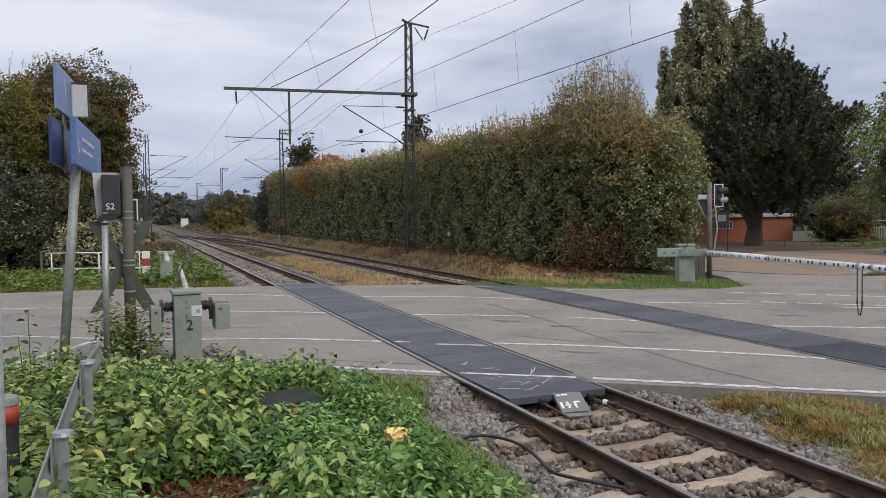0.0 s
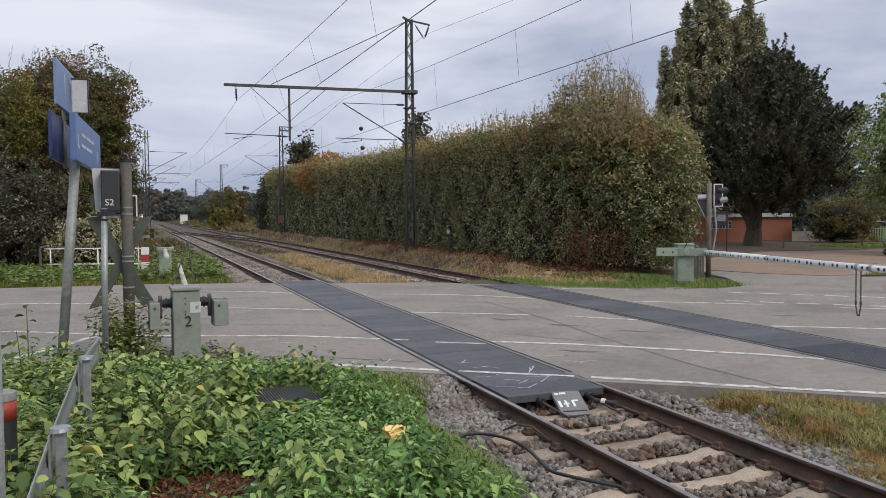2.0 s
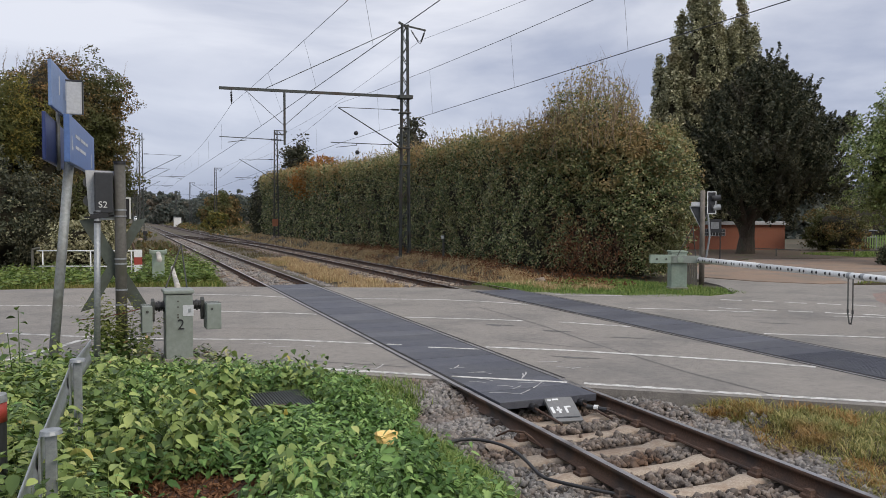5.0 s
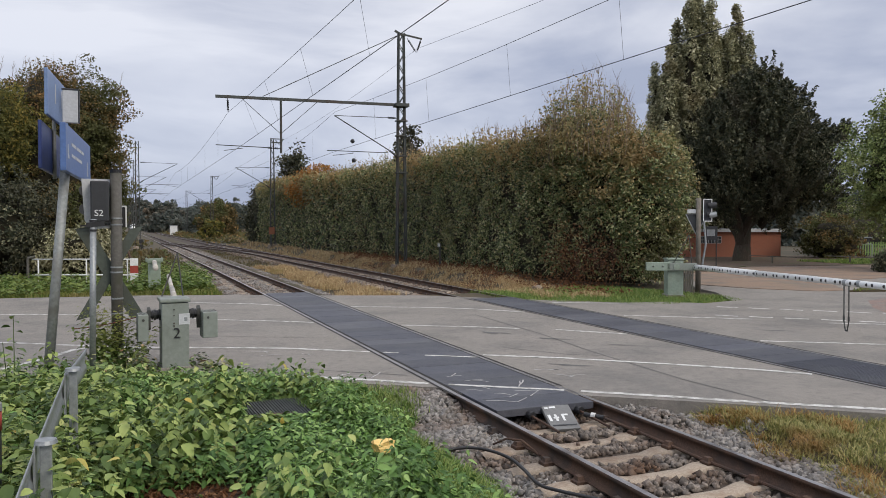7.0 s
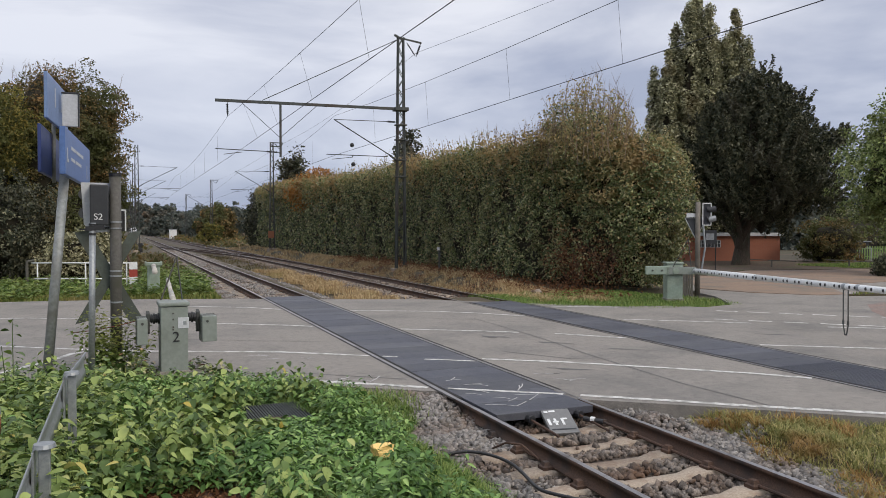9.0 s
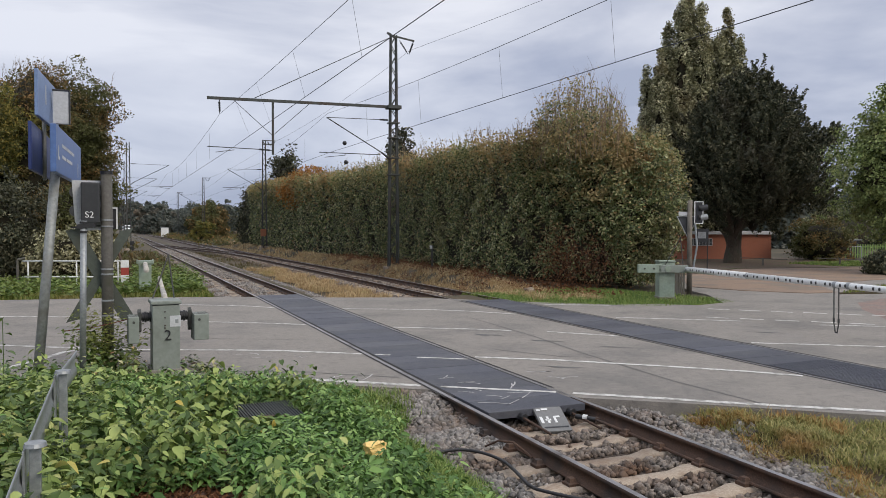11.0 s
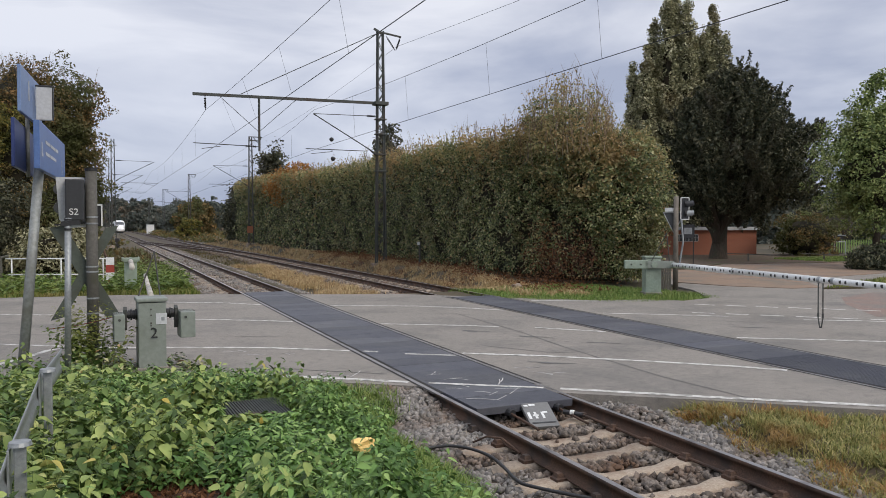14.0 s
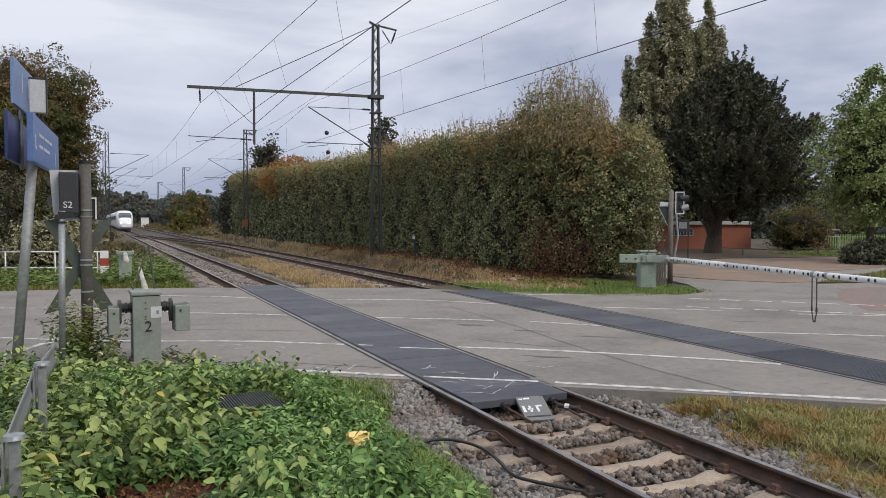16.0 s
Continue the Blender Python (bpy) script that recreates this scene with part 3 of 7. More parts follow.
def clip_mesh():
    """Rail fastening: one cast shoulder with a raised bolt head."""
    bm = bmesh.new()
    bmesh.ops.create_cube(bm, size=1, matrix=Matrix.Translation((0, 0, -0.155)) @ Matrix.Diagonal((0.11, 0.12, 0.03, 1)))
    top = max(bm.faces, key=lambda f: f.calc_center_median().z)
    for inset, up in ((0.022, 0.012), (0.014, 0.03), (0.004, 0.004)):
        bmesh.ops.inset_region(bm, faces=[top], thickness=inset)
        bmesh.ops.translate(bm, verts=top.verts[:], vec=(0, 0, up))
    me = bpy.data.meshes.new("rail_clip")
    bm.to_mesh(me)
    bm.free()
    me.materials.append(RUST)
    return me


CLIP_MESH = clip_mesh()


def bed(name, mid, y0, y1, step, parent, half=1.75):
    ys = np.arange(y0, y1 + step, step)
    prof = [(-half - 0.6, -0.38), (-half, -0.225), (-0.9, -0.21), (-0.5, -0.22), (0, -0.235), (0.5, -0.22), (0.9, -0.21), (half, -0.225), (half + 0.6, -0.38)]
    V = [(mid + bend(y) + a, y, rise(y) + b + 0.012 * math.sin(3.1 * y + 5 * a)) for y in ys for a, b in prof]
    n = len(prof)
    F = [(i * n + j, i * n + j + 1, (i + 1) * n + j + 1, (i + 1) * n + j) for i in range(len(ys) - 1) for j in range(n - 1)]
    return tagged(obj(name, fast_mesh(name, V, F, BALLAST_BED), parent), kind="stuff")


def track(mid, label, y_lo, cross_lo, cross_hi):
    t = thing("railway_track", label, "railway track", (0, 0, 0))
    for off in (-0.752, 0.752):
        rail(t, track_path(mid, off, y_lo, 60, 2.0) + track_path(mid, off, 60, 900, 12.0))
    bed("ballast_bed", mid, y_lo, cross_lo, 0.4, t)
    bed("ballast_bed", mid, cross_hi, 60, 0.8, t)
    bed("ballast_bed", mid, 60, 900, 20, t)
    ys = list(np.arange(cross_lo - 0.32, y_lo, -0.6)) + list(np.arange(cross_hi + 0.35, 96, 0.6))
    for y in ys:
        s = obj("sleeper", SLEEPER_MESH, t)
        s.location = (mid + bend(y), y, rise(y) + random.uniform(-0.006, 0.004))
        s.rotation_euler = (0, 0, random.uniform(-0.008, 0.008))
        if 0 < y < 32:
            for off in (-0.872, -0.632, 0.632, 0.872):
                c = obj("rail_clip", CLIP_MESH, t)
                c.location = (mid + bend(y) + off, y, rise(y))
    return t


track_near = track(NEAR, "near railway track on concrete sleepers in grey ballast", -24.0, 8.02, 25.1)
track_far = track(FAR, "second railway track with rusty rails beside the hedge", -24.0, 0.5, 21.2)

# the crossover that leads from one track to the other
cross = thing("railway_crossover", "crossover rails joining the two tracks far beyond the crossing", "railway track")
ys = np.arange(62, 121, 3.0)
for off in (-0.752, 0.752):
    pts = []
    for y in ys:
        kx = float(smooth01((y - 62) / 58.0))
        pts.append((FAR + bend(y) + (NEAR - FAR) * kx + off, y, rise(y) + 0.004))
    rail(cross, pts)
V = [(FAR + bend(y) + (NEAR - FAR) * float(smooth01((y - 62) / 58.0)) + a, y, rise(y) - 0.2) for y in ys for a in (-1.7, 1.7)]
tagged(obj("ballast_bed", fast_mesh("ballast_bed", V, [(2 * i, 2 * i + 1, 2 * i + 3, 2 * i + 2) for i in range(len(ys) - 1)], BALLAST_BED), cross), kind="stuff")


# rubber crossing panels between and beside the rails
def panel_mesh(w, ridged):
    """A rubber slab; the ridged kind has a grooved top."""
    if not ridged:
        bm = bmesh.new()
        box(bm, w, 0.592, 0.09, Matrix.Translation((0, 0, -0.035)), 0.006)
    else:
        top, n = [], int(w / 0.056)
        for i in range(n):
            x = -w / 2 + i * w / n
            top += [(x + 0.004, -0.012), (x + 0.012, 0.012), (x + 0.036, 0.012), (x + 0.044, -0.012)]
        bm = bmesh.new()
        prism(bm, [(-w / 2, -0.08)] + top + [(w / 2, -0.08)], 0.592)
    me = bpy.data.meshes.new("crossing_panel")
    bm.to_mesh(me)
    bm.free()
    me.materials.append(RUBBER)
    return me


INNER = panel_mesh(1.35, False)
INNER_RIDGED = panel_mesh(1.35, True)
for tr, mid, lo, hi, kind in ((track_near, NEAR, 8.0, 25.2, 0), (track_far, FAR, 0.8, 21.2, 1)):
    y = lo + 0.3
    while y < hi:
        p = obj("crossing_panel", INNER_RIDGED if kind and y < 8.9 else INNER, tr, "dark grey rubber crossing panel")
        p.location = (mid + bend(y), y, random.uniform(-0.002, 0.002))
        y += 0.6
# flat dark strips for the grooves along the rails in the road
GROOVE = plain("groove_dark", (0.03, 0.027, 0.025), 0.9)
for tr, mid, lo, hi in ((track_near, NEAR, 9.0, 25.2), (track_far, FAR, 0.8, 21.3)):
    for off in (-0.752, 0.752):
        bm = bmesh.new()
        for a, b in ((-0.075, -0.034), (0.034, 0.075)):
            vs = [bm.verts.new((mid + off + c, yy, 0.004)) for c, yy in ((a, lo), (b, lo), (b, hi), (a, hi))]
            bm.faces.new(vs)
        part("flange_groove", bm, GROOVE, tr)

# ---- trees and hedges ----
def stuff_mesh(name, VF, mat, parent, label="", kind="stuff"):
    return tagged(obj(name, fast_mesh(name, *VF, mat), parent, label), kind=kind)


def join(parts):
    V, F, n = [], [], 0
    for v, f in parts:
        V.append(v)
        F.append(f + n)
        n += len(v)
    return np.concatenate(V), np.concatenate(F)


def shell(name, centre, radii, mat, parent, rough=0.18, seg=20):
    """A lumpy dark body inside a crown, which closes the view through it and paints its inner shade."""
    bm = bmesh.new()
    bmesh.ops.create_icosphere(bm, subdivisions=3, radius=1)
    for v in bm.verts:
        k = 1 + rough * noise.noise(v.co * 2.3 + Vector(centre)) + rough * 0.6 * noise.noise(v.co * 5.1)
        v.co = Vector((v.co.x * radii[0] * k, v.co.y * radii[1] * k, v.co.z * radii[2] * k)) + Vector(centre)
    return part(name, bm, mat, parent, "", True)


def limbs(bm, base, top, r, n, spread, lo=0.35):
    """A tapered trunk with forked limbs."""
    base, top = Vector(base), Vector(top)
    pts = [base.lerp(top, i / 7) + Vector((random.uniform(-1, 1), random.uniform(-1, 1), 0)) * r * (0.4 if i else 0.0) for i in range(8)]
    tube(bm, pts, [r * 1.35] + [r * (1.08 - i / 7.6) for i in range(1, 8)], 10)
    for i in range(n):
        k = random.uniform(lo, 0.95)
        a = base.lerp(top, k)
        t = random.uniform(0, math.tau)
        s = spread * random.uniform(0.5, 1.0)
        m = a + Vector((math.cos(t) * s * 0.5, math.sin(t) * s * 0.5, s * 0.45))
        e = a + Vector((math.cos(t) * s, math.sin(t) * s, s * random.uniform(0.6, 1.1)))
        rod(bm, a, m, r * 0.42 * (1.2 - k), r * 0.28 * (1.2 - k), 6)
        rod(bm, m, e, r * 0.28 * (1.2 - k), r * 0.08, 5)
    return bm


def crown(fn, n_clumps, per, clump_r, size, up=0.6, aspect=0.55, z_jit=0.7):
    """Leaves in clumps: fn(k) gives clump middles and outward directions for k clumps."""
    C, D = fn(n_clumps)
    P = np.repeat(C, per, 0)
    O = np.repeat(D, per, 0)
    d = rng.normal(size=P.shape)
    d /= np.linalg.norm(d, axis=1, keepdims=True)
    rr = np.repeat(rng.uniform(0.6, 1.3, len(C)), per) * clump_r * rng.uniform(0.15, 1, len(P)) ** 0.5
    d[:, 2] *= z_jit
    P = P + d * rr[:, None]
    return leaf_cards(P, size * rng.uniform(0.6, 1.35, len(P)), up, O * 0.8, aspect)


def blob(centre, radii, low=-0.6, inner=0.72):
    """Clump middles over an uneven ellipsoid."""
    def fn(k):
        d = rng.normal(size=(k, 3))
        d /= np.linalg.norm(d, axis=1, keepdims=True)
        d[:, 2] = np.maximum(d[:, 2], low)
        w = 1 + 0.16 * np.sin(d[:, 0] * 5 + centre[0]) * np.cos(d[:, 2] * 6 + centre[1]) + 0.1 * np.sin(d[:, 1] * 9)
        r = rng.uniform(inner, 1.04, k) * w
        return np.array(centre) + d * np.array(radii) * r[:, None], d
    return fn


def turned(base, prof, inner=0.6):
    """Clump middles over a body of rotation with the profile [(z, r), ...]."""
    zs, rs = np.array(prof).T

    def fn(k):
        z = rng.uniform(zs[0], zs[-1], 4 * k)
        r = np.interp(z, zs, rs)
        keep = rng.uniform(0, 1, 4 * k) < (r + 0.4) / (rs.max() + 0.4)
        z, r = z[keep][:k], r[keep][:k]
        a = rng.uniform(0, 2 * np.pi, len(z))
        r = r * rng.uniform(inner, 1.0, len(z)) * (1 + 0.13 * np.sin(3 * a + z * 1.3) + 0.08 * np.sin(7 * a - 2.1 * z))
        d = np.stack([np.cos(a), np.sin(a), np.full(len(z), 0.35)], 1)
        return np.array(base) + np.stack([np.cos(a) * r, np.sin(a) * r, z], 1), d
    return fn


def twigs(points, h, r, lean=0.3):
    """Thin bare shoots, each a three-sided spike with side twigs."""
    V, F = [], []
    for x, y, z in points:
        hh = h * random.uniform(0.5, 1.1)
        dx, dy = random.uniform(-lean, lean) * hh, random.uniform(-lean, lean) * hh
        todo = [((x, y, z), (x + dx, y + dy, z + hh), r)]
        for j in range(4):
            k = random.uniform(0.3, 0.85)
            s = hh * random.uniform(0.15, 0.35)
            t = random.uniform(0, math.tau)
            p = (x + dx * k, y + dy * k, z + hh * k)
            todo.append((p, (p[0] + math.cos(t) * s * 0.5, p[1] + math.sin(t) * s * 0.5, p[2] + s), r * 0.6))
        for a, b, w in todo:
            n = len(V)
            V += [(a[0] - w, a[1], a[2]), (a[0] + w, a[1] - w, a[2]), (a[0], a[1] + w, a[2]), b]
            F += [(n, n + 1, n + 3), (n + 1, n + 2, n + 3), (n + 2, n, n + 3)]
    return np.array(V), np.array(F)


# clipped hedge along the far track
random.seed(11)
HEDGE = [(18.6, 21.9), (17.2, 22.6), (15.6, 24.6), (14.5, 27.6), (14.7, 36), (14.85, 45), (14.4, 56), (14.1, 79), (13.9, 96)]


def hedge_x(y):
    return np.interp(y, [p[1] for p in HEDGE], [p[0] for p in HEDGE])


def hedge_h(y):
    return np.interp(y, [22, 24, 27, 34, 45, 60, 80, 104], [4.6, 5.4, 5.8, 6.2, 6.3, 6.4, 7.2, 7.5]) + 0.2 * lumps(y, 0 * y, 0.7, 1.0) + 0.16 * np.sin(y * 2.9 + np.sin(y * 0.9) * 2)


hedge = thing("hedge", "tall clipped green hedge turning brown in autumn beside the track", "hedge")
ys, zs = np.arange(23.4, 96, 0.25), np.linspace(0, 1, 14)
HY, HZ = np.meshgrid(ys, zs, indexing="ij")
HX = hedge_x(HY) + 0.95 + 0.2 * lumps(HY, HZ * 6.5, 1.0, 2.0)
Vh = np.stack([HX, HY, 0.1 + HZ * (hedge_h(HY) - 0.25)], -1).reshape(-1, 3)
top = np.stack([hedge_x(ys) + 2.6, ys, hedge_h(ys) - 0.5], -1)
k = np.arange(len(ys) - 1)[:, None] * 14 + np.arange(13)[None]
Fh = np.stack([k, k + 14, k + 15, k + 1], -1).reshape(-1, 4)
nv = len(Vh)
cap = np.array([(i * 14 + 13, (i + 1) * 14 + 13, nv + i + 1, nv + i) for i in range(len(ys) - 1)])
stuff_mesh("shade_core", (np.concatenate([Vh, top]), np.concatenate([Fh, cap])), DARK_CORE, hedge, "dark twiggy inside of the hedge, its shade painted in")
sets = []
for y0, y1, dens, size in ((22.0, 24.6, 900, 0.10), (24.6, 28, 620, 0.10), (28, 40, 430, 0.115), (40, 56, 240, 0.145), (56, 96, 85, 0.22)):
    n = int((y1 - y0) * 6.4 * dens)
    y = rng.uniform(y0, y1, n)
    f = rng.uniform(0.015, 1, n) ** 0.9
    z = f * hedge_h(y)
    x = hedge_x(y) + 0.15 + 0.42 * lumps(y, z, 1.1, 2.0) + 0.36 * lumps(y, z, 2.7, 4.0) + 0.12 * np.sin(y * 5.3 + 1.5 * np.sin(z * 0.8)) + rng.uniform(-0.08, 0.6, n) ** 2
    keep = (0.5 * lumps(y, z, 2.4, 7.0) + 0.75 * lumps(y, z, np.where(y < 40, 4.6, 3.0), 3.0) + rng.uniform(-0.3, 0.3, n) > -0.2) & (f > 0.03 + 0.06 * rng.uniform(0, 1, n))
    keep &= (((y - 24.5) / 0.9) ** 2 + ((z - 1.1) / 1.3) ** 2 + 0.9 * lumps(y, z, 3.0, 1.0) > 1.0) | (rng.uniform(0, 1, n) < 0.5)
    P = np.stack([x, y, z], 1)[keep]
    sets.append((leaf_cards(P, size * rng.uniform(0.6, 1.3, len(P)), 0.5, np.array([[-0.9, -0.2, 0]]), 0.6), f[keep]))
stuff_mesh("leaves", join([s[0] for s in sets]), L_HEDGE, hedge)
n = 36000
y = 23.0 + 73 * rng.uniform(0, 1, n) ** 1.5
P = np.stack([hedge_x(y) + rng.uniform(-0.25, 2.0, n), y, hedge_h(y) - 0.25 + np.where(rng.uniform(0, 1, n) < 0.62, rng.normal(0.05, 0.3, n), -np.abs(rng.normal(0, 0.8, n)))], 1)
stuff_mesh("top_growth", leaf_cards(P, np.where(y > 56, 0.24, 0.15) * rng.uniform(0.6, 1.3, n), 0.6), L_HEDGE_TOP, hedge, "brownish uncut shoots on the hedge top")
pts = [(float(hedge_x(y)) + random.uniform(0, 1.6), y, float(hedge_h(y)) - 0.2) for y in (26 + 50 * random.random() ** 1.8 for _ in range(300))]
stuff_mesh("bare_growth", twigs(pts, 1.25, 0.011), TWIG, hedge)

# a bare, reddish-brown patch low in the hedge
pts = [(float(hedge_x(yy)) + random.uniform(0.0, 0.5), yy, random.uniform(0.0, 1.2)) for yy in (random.gauss(24.6, 0.8) for _ in range(150))]
stuff_mesh("bare_patch", twigs(pts, 0.9, 0.008, 0.7), TWIG_RED, hedge, "reddish-brown dead twigs low in the hedge")
yy = rng.normal(24.6, 0.75, 2000)
P = np.stack([hedge_x(yy) + rng.uniform(-0.35, 0.4, 2000), yy, np.abs(rng.normal(0.9, 0.75, 2000))], 1)
stuff_mesh("dead_foliage", leaf_cards(P, 0.09 * rng.uniform(0.6, 1.3, 2000), 0.5, np.array([[-0.9, -0.2, 0]]), 0.6), FALLEN, hedge, "dead brown leaves")

# overgrown end of the hedge
shrub = thing("overgrown_shrub", "large overgrown shrub with bare brown shoots at the hedge end", "shrub")
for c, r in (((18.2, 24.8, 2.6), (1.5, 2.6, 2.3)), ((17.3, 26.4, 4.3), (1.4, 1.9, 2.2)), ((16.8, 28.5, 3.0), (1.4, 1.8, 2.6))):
    shell("shade_core", c, [v * 0.8 for v in r], DARK_CORE, shrub)
green = [crown(blob((18.2, 24.8, 2.8), (1.9, 2.9, 3.0), -0.9), 520, 60, 0.42, 0.12), crown(blob((16.8, 27.6, 4.2), (1.7, 2.2, 2.7), -0.5), 260, 55, 0.4, 0.12), crown(blob((16.9, 26.2, 4.8), (1.7, 2.2, 2.4), -0.2), 240, 46, 0.45, 0.12)]
stuff_mesh("leaves", join(green), L_HEDGE, shrub)
stuff_mesh("crown_leaves", join([crown(blob((16.9, 26.2, 4.9), (1.9, 2.4, 2.5), -0.2), 190, 40, 0.45, 0.12), crown(blob((18.4, 23.8, 4.4), (1.2, 1.5, 1.6), -0.3), 170, 42, 0.4, 0.12), crown(blob((17.4, 25.0, 4.0), (1.7, 2.4, 2.2), -0.2, 0.9), 150, 30, 0.5, 0.12)]), L_HEDGE_TOP, shrub, "yellowing brown leaves in the crown")
pts = []
for _ in range(480):
    a, q = random.uniform(0, math.tau), random.random() ** 0.5
    x, y = 16.9 + math.cos(a) * 2.2 * q, 25.9 + math.sin(a) * 3.0 * q
    pts.append((x, y, 7.1 - 2.2 * q * q - abs(x - 16.4) * 0.35))
stuff_mesh("bare_growth", twigs(pts[::2], 1.8, 0.012, 0.22), TWIG, shrub, "thin bare upright shoots")
P = np.array(pts)[rng.integers(0, len(pts), 4200)] + rng.normal(0, 0.16, (4200, 3)) + np.array([0, 0, 1]) * rng.uniform(0, 1.3, 4200)[:, None]
stuff_mesh("shoot_foliage", leaf_cards(P, 0.11 * rng.uniform(0.6, 1.3, len(P)), 0.3), L_HEDGE_TOP, shrub)


def tree(name, label, base, top, r, n_limbs, spread, lo=0.35, category="tree"):
    t = thing(name, label, category, base)
    bm = bmesh.new()
    limbs(bm, (0, 0, -0.3), top, r, n_limbs, spread, lo)
    part("trunk", bm, BARK, t, "dark furrowed bark")
    return t


# dark pine beside the brick building: upswept fingers of needles on a forked trunk
def fingers(C, D, length, girth, per, size, aspect=0.2):
    """Needle tufts: from each point of C a tapering finger of needles along its direction D."""
    D = D / np.linalg.norm(D, axis=1, keepdims=True)
    L = length * rng.uniform(0.55, 1.3, len(C))
    k = rng.uniform(0, 1, (len(C), per))
    off = rng.normal(0, 1, (len(C), per, 3)) * (girth * (1.0 - 0.75 * k))[..., None]
    P = C[:, None] + D[:, None] * (k * L[:, None])[..., None] + off
    P[:, :, 2] += 0.25 * L[:, None] * k * k
    P = P.reshape(-1, 3)
    return leaf_cards(P, size * rng.uniform(0.6, 1.3, len(P)), 0.5, off.reshape(-1, 3) / girth * 0.6, aspect)


t = tree("pine_tree", "broad dark evergreen pine with a forked bare trunk", (37.26, 38.88, 0), (0.9, -0.4, 10), 0.5, 22, 3.0, 0.3)
bm = bmesh.new()
for i in range(9):
    a, s = i * 2.4 + 0.4, random.uniform(2.0, 3.6)
    x, y = math.cos(a), math.sin(a)
    tube(bm, [(0, 0, 1.2), (x * 0.3, y * 0.3, 2.0 + 0.1 * (i % 3)), (x * s * 0.55, y * s * 0.55, 3.4), (x * s + 0.6, y * s - 0.3, 4.9 + 0.2 * (i % 4))], [0.34, 0.3, 0.2, 0.08], 8)
part("limb", bm, BARK, t, "thick bare limbs forking low on the trunk")
MID = (1.1, -0.47, 0)
PROF = [(3.2, 3.0), (4.2, 4.3), (6.0, 4.8), (7.6, 4.4), (9.2, 3.2), (10.6, 2.0), (11.8, 0.9), (12.4, 0.1)]
shell("shade_core", (MID[0], MID[1], 6.3), (3.1, 3.1, 3.6), DARK_CORE, t, 0.35)
C1, D1 = turned(MID, PROF, 0.8)(190)
D1 = D1 * np.array([0.7, 0.7, 0]) + np.stack([rng.normal(0, 0.15, len(D1)), rng.normal(0, 0.15, len(D1)), rng.uniform(0.4, 1.1, len(D1))], 1)
i = np.repeat(np.arange(len(C1)), 5)
C2 = C1[i] - D1[i] * rng.uniform(0, 0.9, (len(i), 1)) + rng.normal(0, 0.38, (len(i), 3))
stuff_mesh("outer_crown", fingers(C2, D1[i] + rng.normal(0, 0.16, (len(i), 3)), 1.2, 0.14, 130, 0.25, 0.34), L_DARK, t, "upswept boughs of dark needles")
C3, D3 = turned(MID, PROF, 0.45)(420)
stuff_mesh("inner_needles", fingers(C3 * np.array([0.9, 0.9, 1]), D3 + np.array([0, 0, 0.6]), 0.9, 0.2, 60, 0.3, 0.45), L_DARK, t)

# group of narrow columns behind it
t = tree("columnar_poplar", "tall columnar tree with silvery green leaves behind the pine", (40.1, 47.1, 0), (0, 0, 17), 0.4, 20, 1.2, 0.3)
cr = []
for r, back, h, w, n in ((-2.8, 0.3, 14.9, 0.62, 150), (-2.0, -0.6, 16.0, 0.85, 190), (-1.1, 0.4, 18.1, 0.95, 230), (-0.3, -0.4, 20.0, 0.95, 250), (0.4, 0.2, 21.1, 0.9, 260), (1.15, -0.5, 19.5, 0.9, 230), (1.9, 0.3, 18.0, 0.95, 210), (2.7, -0.2, 17.4, 0.85, 190), (3.45, 0.3, 19.3, 0.75, 200), (4.1, -0.4, 17.0, 0.75, 160)):
    dx, dy, n = 0.919 * r + 0.394 * back, -0.394 * r + 0.919 * back, int(n * 1.45)
    cr.append(crown(turned((dx, dy, 0), [(2.5, w * 0.8), (6, w), (h * 0.6, w), (h * 0.8, w * 0.8), (h * 0.93, w * 0.45), (h, 0.06)], 0.7), n, 64, 0.34, 0.2, 0.9, 0.55, 1.5))
    shell("shade_core", (dx, dy, h * 0.48), (w * 0.55, w * 0.55, h * 0.41), DARK_CORE, t)
stuff_mesh("crown", join(cr), L_PILLAR, t)

# leafy green tree at the side street
t = tree("lime_tree", "young leafy green street tree with a slim trunk", (37.6, 27.6, 0), (0, 0, 8.6), 0.2, 26, 2.4, 0.25)
stuff_mesh("crown", join([crown(blob((0, 0, 5.4), (3.4, 3.4, 3.9), -0.85, 0.45), 700, 46, 0.5, 0.16, 0.5), crown(turned((0, 0, 0), [(6, 2.6), (8.5, 1.5), (10.3, 0.2)], 0.5), 170, 36, 0.4, 0.19, 0.5)]), L_LIME, t)
shell("shade_core", (0, 0, 5.2), (1.7, 1.7, 2.3), DARK_CORE, t, 0.35)

# trees on the far side of the road, beside the railing
t = tree("oak_tree", "large oak with thinning brown autumn leaves", (-4.2, 46.5, 0), (0.3, 0, 8.4), 0.35, 40, 2.4, 0.25)
stuff_mesh("crown", join([crown(blob((0.2, 0, 7.2), (3.6, 3.6, 4.0), -0.8, 0.5), 760, 50, 0.5, 0.16, 0.5), crown(blob((0.4, 0, 3.4), (3.0, 3.2, 2.9), -0.9, 0.6), 320, 48, 0.5, 0.16), crown(blob((2.2, -0.9, 3.9), (1.7, 1.7, 3.6), -0.95, 0.5), 330, 46, 0.45, 0.16), crown(blob((1.7, -0.7, 8.0), (2.2, 2.0, 2.4), -0.8, 0.5), 190, 44, 0.5, 0.16)]), L_OAK, t)
